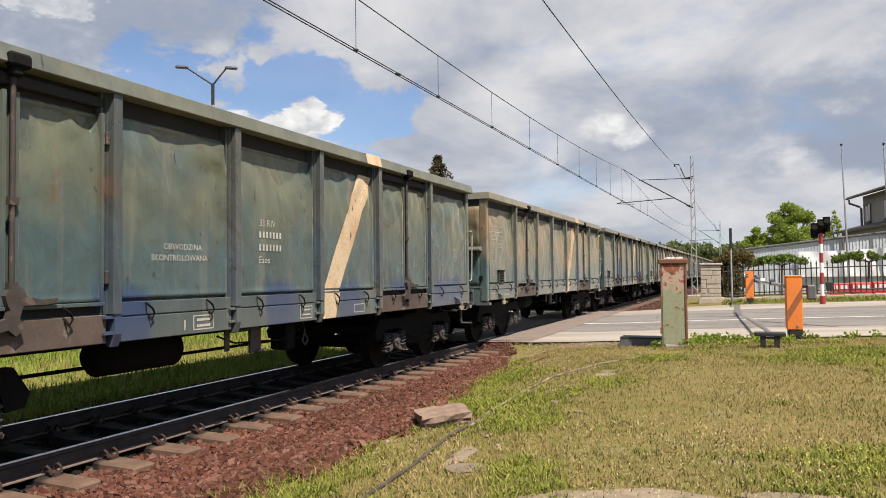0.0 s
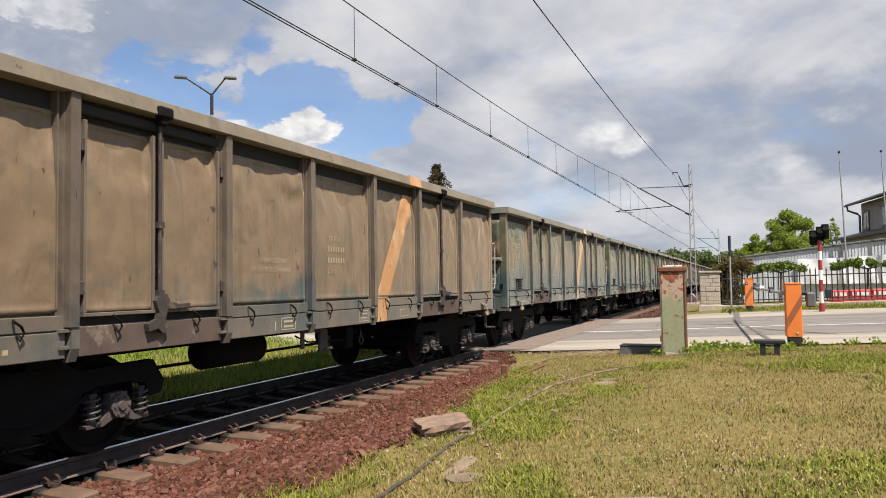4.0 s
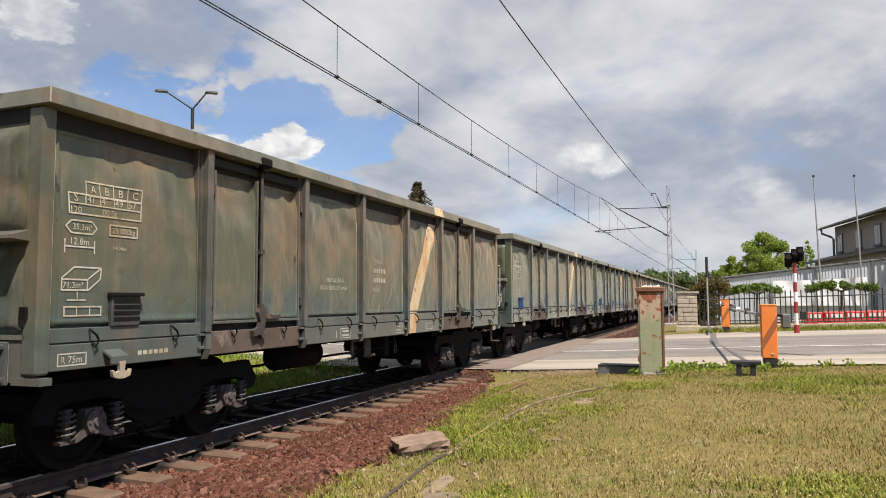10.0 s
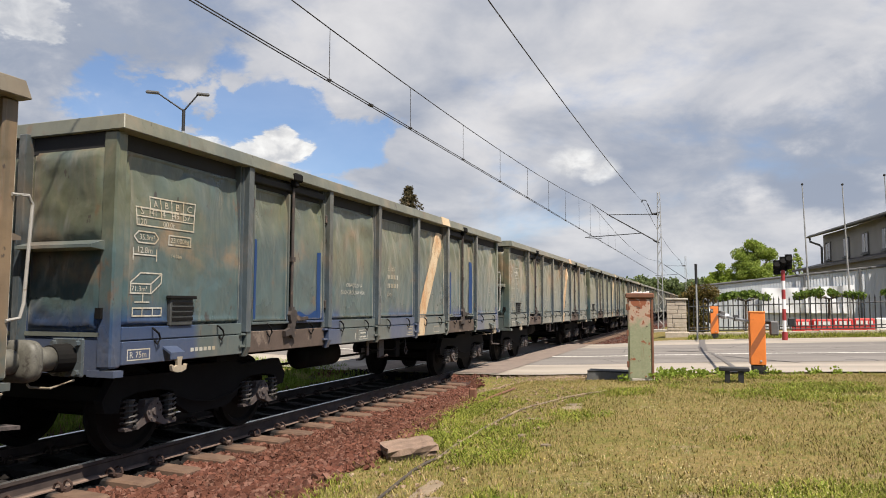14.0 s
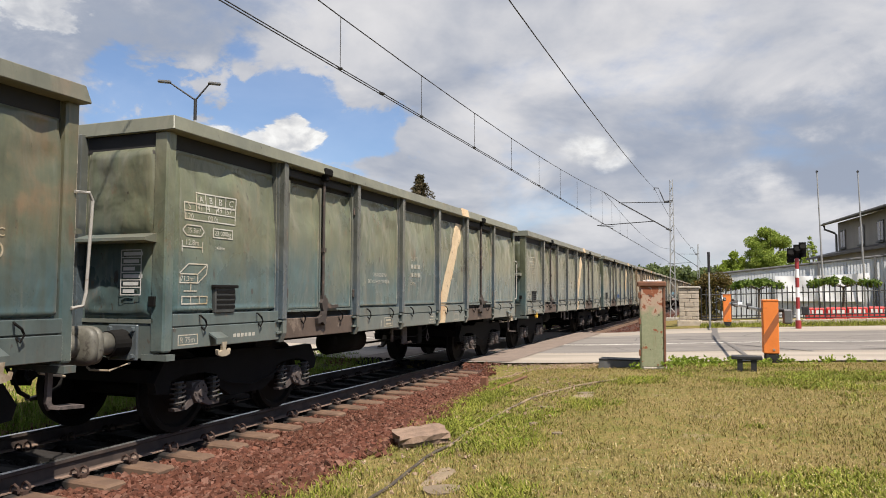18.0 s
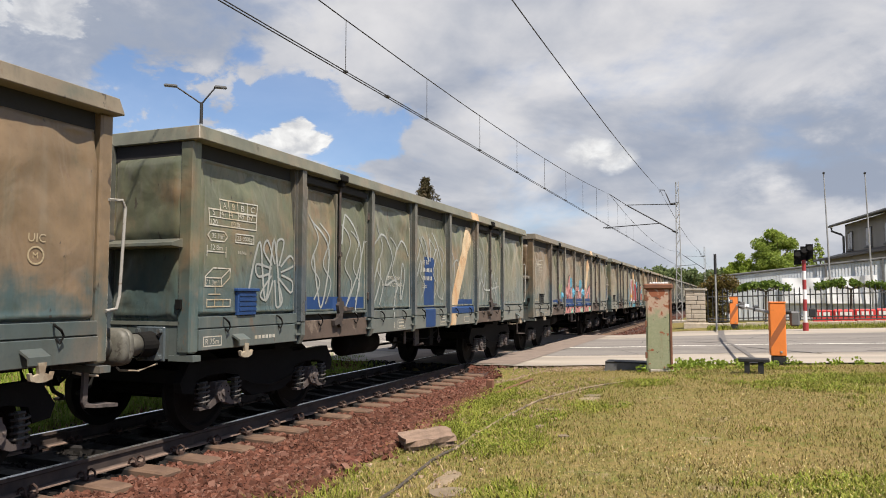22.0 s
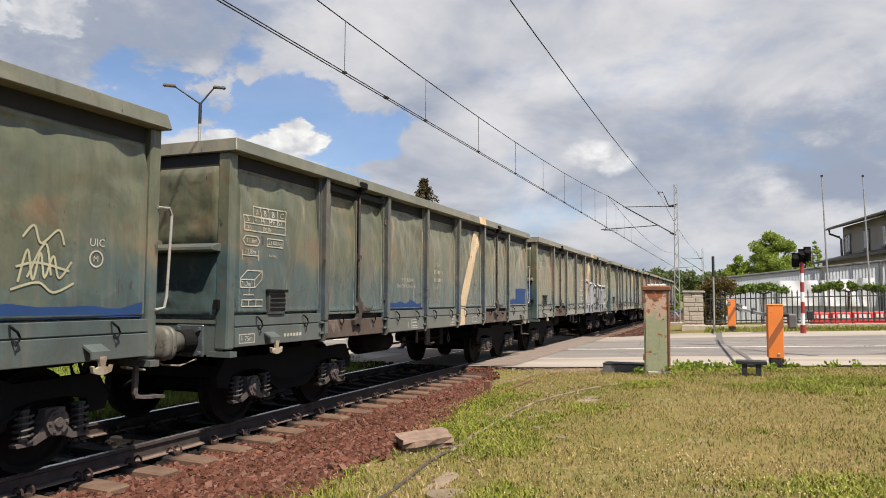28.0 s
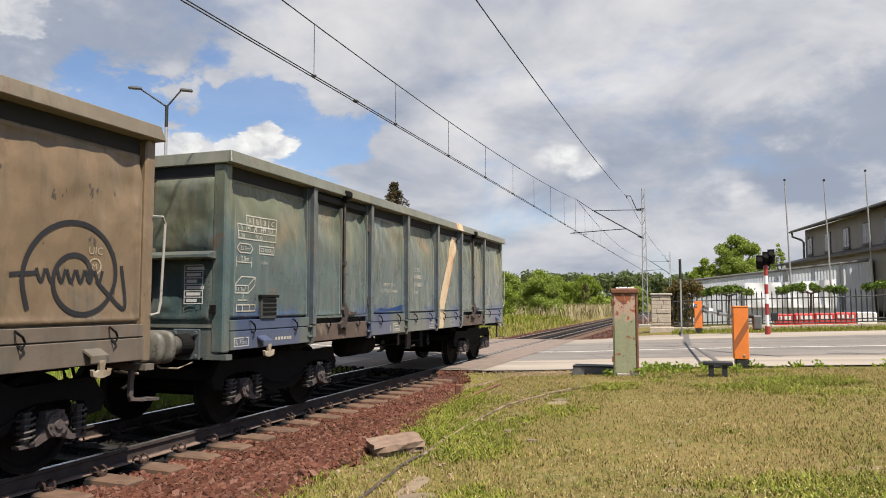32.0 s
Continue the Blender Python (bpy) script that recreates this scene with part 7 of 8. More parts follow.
def overhead_line():
    c = thing("overhead_line", "overhead contact wires hung from a carrying wire", "overhead line")
    ys = [-14 + 2.9 * k for k in range(0, 61)]
    for dx in (-0.037, 0.037):
        part("contact_wire", span([(-0.12 + dx, y, contact_z(y)) for y in (-14, 44, 102, 160)], 0.0105, 8), WIRE, c)
    part("carrying_wire", span([(-0.12, y, carrier_z(y)) for y in ys], 0.0115, 8), WIRE, c)
    for k in range(15):
        y = 3.95 * k
        bm = bmesh.new()
        rod(bm, (-0.12, y, contact_z(y)), (-0.12, y, carrier_z(y)), 0.0065, sides=6)
        box(bm, -0.16, -0.08, y - 0.03, y + 0.03, contact_z(y) - 0.01, contact_z(y) + 0.03)
        part("dropper", bm, WIRE, c)
    part("feeder_wire", span([(2.85, -14 + 58 * (k / 12), 7.75 - 0.62 * (1 - (2 * ((k / 12) % 1.0) - 1) ** 2)) for k in range(0, 37)], 0.0125, 8), WIRE, c)
    part("wire_clamp", boxes((-0.165, -0.075, 13.58, 13.70, 5.765, 5.80)), WIRE, c)


overhead_line()


def catenary_mast(x, y, name_label):
    z = ground_height(x, y)
    c = thing("catenary_mast", name_label, "mast", "masts of the overhead line", at=(x, y, z))
    h = 8.25 - z
    for sx in (-1, 1):
        for sy in (-1, 1):
            bm = bmesh.new()
            rod(bm, (sx * 0.16, sy * 0.13, -0.2), (sx * 0.07, sy * 0.07, h), 0.024, sides=4)
            part("leg", bm, GREY, c)
    bm = bmesh.new()
    n = 22
    for k in range(n):
        z0, z1 = h * k / n, h * (k + 1) / n
        w0, w1 = 0.16 - 0.09 * k / n, 0.16 - 0.09 * (k + 1) / n
        s = 1 if k % 2 else -1
        for d in (-0.1, 0.1):
            rod(bm, (s * w0, d, z0), (-s * w1, d, z1), 0.013, sides=4)
    part("lattice", bm, GREY, c)
    part("footing", boxes((-0.4, 0.4, -0.4, 0.4, -0.4, 0.15), bevel=0.03), CONCRETE, c)
    reach = -0.12 - x
    bm = bmesh.new()
    rod(bm, (0, 0, 5.25 - z), (reach + 1.05, 0, 6.98 - z), 0.035, sides=8)
    part("strut", bm, BLACK, c)
    bm = bmesh.new()
    rod(bm, (0, 0, 6.95 - z), (reach + 0.9, 0, 7.02 - z), 0.022, sides=8)
    part("tie", bm, BLACK, c)
    bm = bmesh.new()
    rod(bm, (reach + 1.05, 0, 6.98 - z), (reach, 0, carrier_z(y) - z), 0.02, sides=6)
    part("carrier_arm", bm, BLACK, c)
    bm = bmesh.new()
    rod(bm, (-0.95, 0, 5.78 - z + 0.08), (reach - 0.4, 0, 5.70 - z), 0.025, sides=8)
    rod(bm, (reach - 0.25, 0, 5.68 - z), (reach - 0.1, 0, 5.82 - z), 0.015, sides=6)
    rod(bm, (reach - 0.25, 0, 5.66 - z), (reach + 0.6, 0, 5.60 - z), 0.012, sides=6)
    part("steady_arm", bm, BLACK, c)
    bm = bmesh.new()
    pipe(bm, [(0.1, 0, 7.05 - z), (-0.40, 0, 7.0 - z), (-0.62, 0, 7.55 - z), (-0.72, 0, 7.8 - z), (-0.95, 0, 7.82 - z), (-0.97, 0, 7.68 - z)], 0.03, 8)
    part("feeder_bracket", bm, BLACK, c)
    for a, b in (((-0.1, 0, 5.30 - z), (-0.34, 0, 5.42 - z)), ((-0.1, 0, 6.95 - z), (-0.4, 0, 6.96 - z))):
        bm = bmesh.new()
        rod(bm, a, b, 0.055, sides=10)
        part("insulator", bm, BLACK, c)


catenary_mast(3.78, 44.0, "grey lattice mast carrying the overhead line")
catenary_mast(3.4, 102.0, "distant lattice mast carrying the overhead line")


def weeds():
    """Leafy weeds in tufts along the road edge, round the cabinet and in the lawn."""
    rng = random.Random(31)
    near, tufts = [], []
    for _ in range(26):
        x = rng.uniform(5.5, 6.8)
        y = 15.2 + 0.0875 * x + rng.gauss(0, 0.28)
        near.append((x, y, ground_height(x, y) + 0.06, rng.uniform(0.05, 0.12)))
    for _ in range(26):
        x = rng.uniform(7.0, 13.0)
        y = 15.5 + 0.0875 * x + rng.gauss(0, 0.15)
        near.append((x, y, ground_height(x, y) + 0.02, rng.uniform(0.03, 0.08)))
    for x, y in ((4.95, 14.4), (5.5, 14.5), (5.75, 14.9), (6.3, 15.3), (7.3, 15.6), (8.4, 15.9), (7.62, 16.2), (8.9, 16.6), (10.2, 16.9)):
        near.append((x, y, ground_height(x, y) + 0.06, 0.12))
    tagged(new("weeds", leaves(clump_spots(near, 3000, 91), 0.065, 91, LEAF_BRIGHT, droop=-0.4)), "leafy bright green weeds along the road edge", "weeds", kind="stuff")
    for _ in range(1100):
        x, y = rng.uniform(3.4, 11.5), rng.uniform(4.4, 14.5)
        if growth(x, y) > 0.25:
            tufts.append((x, y, ground_height(x, y) + 0.015, rng.uniform(0.03, 0.10)))
    tagged(new("weeds", leaves(clump_spots(tufts, 4500, 92), 0.024, 92, LEAF_BRIGHT, droop=-0.3)), "low rosettes of clover and weeds in the lawn", "weeds", kind="stuff")
    spots = [(rng.uniform(3.2, 4.6), rng.uniform(5.0, 13.5)) for _ in range(420)] + [(rng.uniform(1.5, 4.5), rng.uniform(14.9, 16.3)) for _ in range(1100)]
    scatter_stones("loose_stones", "pale loose stones strewn over the verge", strewn("pale_verge_stone", ((0.30, 0.21, 0.14), (0.40, 0.30, 0.21), (0.22, 0.14, 0.10)), 0.9, 0.4), [(x, y, ground_height(x, y) + 0.008) for x, y in spots], 0.012, 0.040, 93)["category"] = "stones"


weeds()

# ---- spray paint on single wagons ----
import collections

def spray(name, colour):
    return plain(name, colour, 0.6, 0.0, 0.18, 5, 0.05, spots=[v * 0.55 + 0.02 for v in colour], amount=0.0)


SPRAY = {k: spray("spray_" + k, c) for k, c in dict(silver=(0.245, 0.25, 0.255), black=(0.012, 0.012, 0.014), white=(0.50, 0.50, 0.48), red=(0.23, 0.033, 0.045), pink=(0.42, 0.17, 0.15), sky=(0.08, 0.24, 0.32), green=(0.30, 0.46, 0.10), mint=(0.10, 0.36, 0.22), yellow=(0.50, 0.30, 0.03), blue=(0.007, 0.036, 0.122), chalk=(0.27, 0.28, 0.26), sand=(0.33, 0.31, 0.20), haze=(0.21, 0.175, 0.125)).items()}
SPRAY_WORDS = dict(silver="silver spray-painted letters", black="black spray-painted lines", white="white spray-painted outlines", red="red spray-painted letters", pink="pink spray-painted letters", sky="light blue spray-painted clouds", green="bright green spray-painted lines", mint="mint green spray-painted edges", yellow="yellow spray-painted dots", blue="dark blue overpainted band", chalk="pale grey spray-painted swoops", sand="pale yellow spray-painted scribble", haze="faint overpainted swoops")


def wall_x(y, z):
    """Outer skin of a wagon side, posts, doors and sill included."""
    if z < 1.335:
        return 1.397
    for p in POSTS:
        if -0.06 < y - p < 0.05:
            return 1.446
    for k, (a, b) in enumerate(BAYS):
        if a <= y <= b:
            mid = (a + b) / 2
            if k in DOORS and (y < a + 0.08 or y > b - 0.05 or abs(y - mid) < 0.075):
                return 1.402
            return (1.364 if k in DOORS else 1.360) + dent(y, z, 3.0 + k)
    return 1.384


class Spray:
    """Strokes and fields of paint on one wagon, a mesh for each colour."""

    def __init__(self, wagon):
        self.wagon, self.coats = wagon, {}

    def put(self, colour, verts, faces, lift):
        v, f = self.coats.setdefault(colour, ([], []))
        k = len(v)
        v += [(wall_x(y, z) + lift, y, z) for y, z in verts]
        f += [tuple(i + k for i in q) for q in faces]

    def stroke(self, colour, points, width, lift=0.006, smooth=True):
        run = smooth_run([Vector(p) for p in points], 7) if smooth and len(points) > 2 else [Vector(p) for p in points]
        fine = [run[0]]
        for p in run[1:]:
            d = Vector(p) - Vector(fine[-1])
            n = max(1, int(d.length / 0.06))
            base = Vector(fine[-1])
            fine += [base + d * (k / n) for k in range(1, n + 1)]
        verts, faces = [], []
        for i, p in enumerate(fine):
            d = Vector(fine[min(i + 1, len(fine) - 1)]) - Vector(fine[max(i - 1, 0)])
            d = d.normalized() if d.length > 1e-6 else Vector((1, 0))
            for s in (-1, 1):
                verts.append((p[0] - d[1] * width * s / 2, max(0.99, p[1] + d[0] * width * s / 2)))
        for i in range(len(fine) - 1):
            faces.append((2 * i, 2 * i + 1, 2 * i + 3, 2 * i + 2))
        self.put(colour, verts, faces, lift)

    def field(self, colour, corners, lift=0.004, cell=0.035):
        """A filled outline, laid in small faces so that it follows the battered steel."""
        ys, zs = [c[0] for c in corners], [c[1] for c in corners]
        ny, nz = int((max(ys) - min(ys)) / cell) + 1, int((max(zs) - min(zs)) / cell) + 1
        verts, faces, index = [], [], {}

        def inside(y, z):
            hit = False
            for (y0, z0), (y1, z1) in zip(corners, corners[1:] + corners[:1]):
                if (z0 > z) != (z1 > z) and y < (y1 - y0) * (z - z0) / (z1 - z0) + y0:
                    hit = not hit
            return hit

        def vert(i, j):
            if (i, j) not in index:
                index[i, j] = len(verts)
                verts.append((min(ys) + i * cell, min(zs) + j * cell))
            return index[i, j]

        for i in range(ny):
            for j in range(nz):
                if inside(min(ys) + (i + 0.5) * cell, min(zs) + (j + 0.5) * cell):
                    faces.append((vert(i, j), vert(i + 1, j), vert(i + 1, j + 1), vert(i, j + 1)))
        # draw the ragged border out to the outline
        shared = collections.Counter(k for q in faces for k in q)
        for k, (y, z) in enumerate(verts):
            if shared[k] < 4:
                best = None
                for (y0, z0), (y1, z1) in zip(corners, corners[1:] + corners[:1]):
                    dy, dz = y1 - y0, z1 - z0
                    f = max(0.0, min(1.0, ((y - y0) * dy + (z - z0) * dz) / max(1e-9, dy * dy + dz * dz)))
                    p = (y0 + f * dy, z0 + f * dz)
                    far = (p[0] - y) ** 2 + (p[1] - z) ** 2
                    if best is None or far < best[0]:
                        best = (far, p)
                verts[k] = best[1]
        self.put(colour, verts, faces, lift)

    def disc(self, colour, y, z, r, lift=0.004):
        ring = [(y + r * math.cos(a), z + 0.9 * r * math.sin(a)) for a in (2 * math.pi * k / 14 for k in range(14))]
        self.put(colour, [(y, z)] + ring, [(0, 1 + k, 1 + (k + 1) % 14) for k in range(14)], lift)

    def letter(self, points, fill, width, edge, rim=0.07, gleam=None):
        self.stroke(edge, points, width + rim, 0.006, False)
        self.stroke(fill, points, width, 0.009, False)
        for p in points:
            self.disc(edge, p[0], p[1], (width + rim) / 2, 0.0055)
            self.disc(fill, p[0], p[1], width / 2, 0.0085)
        if gleam:
            self.stroke(gleam, [(y - width * 0.28, z + width * 0.1) for y, z in points], 0.022, 0.012, False)

    def done(self):
        for colour, (v, f) in self.coats.items():
            tagged(part("spray_paint", mesh_from("spray_paint", v, f, SPRAY[colour]), None, self.wagon), SPRAY_WORDS[colour], kind="stuff")


def pale_swoops(w):
    s = Spray(w)
    for pts in (((0.95, 1.55), (1.15, 2.2), (1.3, 1.5), (1.45, 2.25), (1.6, 1.45)), ((2.3, 2.6), (2.75, 2.2), (2.55, 1.4), (2.35, 2.1)), ((3.1, 2.3), (3.3, 2.75), (3.7, 2.2), (3.5, 1.3)), ((3.2, 1.35), (3.6, 1.9), (3.8, 2.4)),
                ((4.1, 2.35), (4.45, 2.55), (4.8, 2.2), (4.55, 1.75), (4.95, 1.8), (4.8, 1.2)), ((4.05, 1.5), (4.3, 2.15), (4.35, 1.8), (4.08, 1.35)), ((4.9, 2.25), (5.2, 2.5), (5.45, 2.25)), ((5.1, 1.5), (5.2, 2.1), (5.3, 1.9), (5.15, 1.5)),
                ((5.75, 2.1), (6.1, 2.65), (6.35, 2.2), (6.2, 2.4)), ((6.4, 2.2), (6.6, 2.85), (7.0, 2.1)), ((6.55, 2.25), (6.75, 2.45), (6.8, 2.2)), ((5.72, 1.7), (5.95, 2.2), (6.0, 2.0)), ((6.75, 2.1), (6.8, 1.6), (7.1, 1.5)),
                ((7.45, 2.6), (7.7, 2.2), (7.6, 1.5)), ((7.5, 2.1), (7.85, 2.3), (8.0, 2.0)), ((9.2, 1.4), (9.35, 2.2), (9.5, 1.5), (9.65, 2.1), (9.8, 1.45)), ((10.0, 1.5), (10.2, 2.1), (10.35, 1.6), (10.6, 2.0)), ((9.1, 1.6), (9.4, 1.9), (9.7, 1.7), (10.7, 1.8))):
        s.stroke("chalk", pts, 0.034)
    for k in range(7):
        a = 0.9 * k
        s.stroke("chalk", [(1.50 + 0.10 * math.cos(a), 1.85 + 0.10 * math.sin(a)), (1.50 + 0.40 * math.cos(a + 0.25), 1.85 + 0.42 * math.sin(a + 0.25)), (1.50 + 0.36 * math.cos(a + 0.6), 1.85 + 0.38 * math.sin(a + 0.6)), (1.50 + 0.12 * math.cos(a + 0.6), 1.85 + 0.12 * math.sin(a + 0.6))], 0.028)
    for y in (2.25, 2.55, 3.15, 3.4, 4.2, 4.75, 5.9, 6.5, 6.9, 9.3, 9.9, 10.3):
        s.stroke("chalk", [(y, 2.7 - 0.3 * (y % 0.7)), (y + 0.22, 2.35), (y + 0.05, 2.0), (y + 0.26, 1.75), (y + 0.12, 1.42 + 0.2 * (y % 0.6))], 0.026)
    s.field("blue", [(6.15, 1.0), (6.62, 1.0), (6.62, 2.28), (6.15, 2.28)], 0.002)
    s.field("blue", [(7.45, 1.22), (8.8, 1.22), (8.8, 1.5), (7.45, 1.5)], 0.002)
    s.field("blue", [(2.1, 1.36), (3.8, 1.36), (3.8, 1.55), (2.1, 1.55)], 0.002)
    s.done()


def pink_letters(w):
    s = Spray(w)
    for y, z, r in ((4.15, 2.0, 0.24), (4.3, 1.75, 0.25), (5.25, 2.0, 0.26), (5.4, 1.7, 0.22), (5.85, 1.95, 0.22), (6.9, 1.95, 0.28), (7.05, 1.7, 0.25), (7.6, 1.95, 0.28), (8.55, 1.72, 0.22), (9.2, 1.55, 0.16), (3.7, 1.6, 0.14)):
        s.disc("sky", y, z, r)
        for k in range(4):
            s.disc("blue", y + r * 0.6 * math.cos(2.4 * k), z + r * 0.5 * math.sin(2.4 * k), 0.022, 0.006)
    s.letter([(4.20, 1.56), (4.20, 1.95), (4.62, 1.62), (4.95, 2.18), (4.98, 1.56)], "pink", 0.24, "black", gleam="white")
    s.letter([(4.62, 1.62), (4.60, 1.45)], "red", 0.16, "black")
    s.letter([(5.30, 1.45), (5.32, 1.80)], "pink", 0.18, "black", gleam="white")
    s.letter([(5.8, 1.86), (6.28, 1.84)], "pink", 0.16, "black", gleam="white")
    s.letter([(6.0, 1.80), (6.1, 1.48)], "red", 0.15, "black", gleam="white")
    s.letter([(6.42, 1.48), (6.45, 1.84), (6.85, 1.50), (7.05, 1.80)], "pink", 0.18, "black", gleam="white")
    s.letter([(7.55, 1.52), (7.85, 1.80), (8.15, 1.52), (8.40, 1.76), (8.72, 1.92), (8.70, 1.50)], "pink", 0.20, "black", gleam="white")
    s.disc("red", 4.95, 1.75, 0.07, 0.014)
    s.disc("red", 7.62, 1.58, 0.05, 0.014)
    for a, b in ((4.05, 5.5), (5.7, 7.2), (7.4, 8.85)):
        s.field("blue", [(a, 1.23), (b, 1.23), (b, 1.49), (a, 1.49)], 0.011)
        s.field("pink", [(a, 1.0), (b, 1.0), (b, 1.20), (a, 1.20)], 0.004)
        s.stroke("black", [(a + 0.2, 1.0), (a + 0.5, 1.2), (a + 0.75, 1.0)], 0.04, 0.008)
        s.stroke("white", [(a + 0.9, 1.2), (a + 1.05, 1.02), (a + 1.3, 1.18)], 0.03, 0.008)
        s.field("mint", [(b - 0.5, 1.0), (b - 0.1, 1.0), (b - 0.15, 1.18), (b - 0.4, 1.15)], 0.006)
    s.stroke("green", [(3.2, 1.75), (3.4, 1.95), (3.45, 1.7), (3.7, 1.95)], 0.04)
    s.done()


def red_letters(w):
    s = Spray(w)
    for y, z, r in ((6.30, 1.75, 0.30), (6.22, 1.45, 0.26), (6.45, 1.2, 0.20), (6.92, 2.15, 0.17), (8.25, 2.05, 0.25), (8.05, 1.8, 0.24), (9.75, 2.25, 0.22), (9.9, 2.0, 0.2)):
        s.disc("black", y, z, r + 0.03, 0.002)
        s.disc("sky", y, z, r)
    for box_ in ((7.0, 7.75, 1.34, 2.50), (7.75, 8.62, 1.34, 1.92), (8.72, 9.06, 1.34, 2.28), (9.06, 9.5, 1.95, 2.28), (9.1, 9.7, 1.34, 1.62), (9.95, 10.7, 1.36, 2.20)):
        y0, y1, z0, z1 = box_
        s.field("white", [(y0 - 0.03, z0 - 0.02), (y1 + 0.03, z0 - 0.02), (y1 + 0.03, z1 + 0.03), (y0 - 0.03, z1 + 0.03)], 0.004)
        s.field("red", [(y0, z0), (y1, z0), (y1, z1), (y0, z1)], 0.008)
    for y, z, r in ((7.35, 2.2, 0.09), (7.35, 1.95, 0.13), (7.3, 1.6, 0.17)):
        s.disc("yellow", y, z, r, 0.012)
    for k in range(5):
        s.stroke("sand", [(6.98, 1.42 + 0.13 * k), (7.2, 1.46 + 0.13 * k)], 0.03, 0.013)
        s.stroke("sand", [(8.2, 1.42 + 0.1 * k), (8.6, 1.44 + 0.1 * k)], 0.022, 0.013)
    for k in range(11):
        s.field("white" if k % 2 else "black", [(6.75 + 0.19 * k, 1.22), (6.92 + 0.19 * k, 1.22), (6.92 + 0.19 * k, 1.32), (6.75 + 0.19 * k, 1.32)], 0.012)
    s.field("sky", [(7.4, 1.0), (8.85, 1.0), (8.85, 1.19), (7.4, 1.17)], 0.004)
    s.disc("white", 8.85, 2.42, 0.16)
    s.disc("white", 10.2, 2.3, 0.15)
    # last bay: a slanting bar over a box, on a light blue cloud
    s.field("sky", [(11.02, 1.36), (11.02, 1.62), (12.27, 2.05), (12.43, 2.09), (12.60, 1.98), (12.62, 1.82), (12.72, 1.66), (12.70, 1.51), (12.56, 1.36)], 0.003)
    s.stroke("white", [(12.43, 2.09), (12.60, 1.98), (12.62, 1.82), (12.72, 1.66), (12.70, 1.51), (12.56, 1.36)], 0.035, 0.005)
    s.field("black", [(11.02, 1.30), (11.02, 2.05), (11.6, 2.30), (12.45, 2.36), (12.33, 2.05), (11.43, 1.48), (11.43, 1.34)], 0.004)
    s.field("red", [(11.02, 1.72), (11.41, 1.89), (11.7, 2.16), (12.22, 2.26), (12.39, 2.28), (12.33, 2.17), (11.42, 1.64), (11.02, 1.40)], 0.008)
    s.stroke("white", [(11.41, 1.90), (11.70, 2.17), (12.36, 2.28), (12.33, 2.18)], 0.03, 0.011, False)
    for y, z in ((11.55, 1.58), (11.95, 1.84), (12.12, 1.95)):
        s.field("white", [(y, z), (y + 0.16, z + 0.09), (y + 0.13, z + 0.16), (y - 0.03, z + 0.07)], 0.009)
    for y, z, r in ((11.2, 1.63, 0.10), (11.43, 1.75, 0.085), (11.64, 1.89, 0.075), (11.83, 2.01, 0.055), (11.98, 2.10, 0.035)):
        s.disc("yellow", y, z, r, 0.012)
    s.field("black", [(11.02, 1.34), (11.02, 1.50), (11.78, 1.51), (11.78, 1.78), (12.58, 1.81), (12.57, 1.34)], 0.006)
    s.field("red", [(11.04, 1.36), (11.04, 1.47), (11.81, 1.48), (11.81, 1.75), (12.55, 1.78), (12.53, 1.36)], 0.009)
    s.stroke("white", [(11.86, 1.74), (12.50, 1.765)], 0.022, 0.012, False)
    for y, z in ((11.95, 1.59), (12.03, 1.51), (12.17, 1.43)):
        s.stroke("yellow", [(y, z), (12.45, z - 0.005)], 0.028, 0.012, False)
    for y0, y1, c in ((11.1, 11.82, "white"), (11.83, 11.93, "black"), (11.93, 12.01, "white"), (12.01, 12.17, "black"), (12.17, 12.26, "white"), (12.26, 12.5, "black")):
        s.field(c, [(y0, 1.22), (y1, 1.22), (y1 + 0.03, 1.33), (y0 + 0.03, 1.33)], 0.012)
    s.field("sky", [(11.3, 1.17), (11.97, 1.17), (11.8, 1.02), (11.55, 1.05)], 0.004)
    s.done()


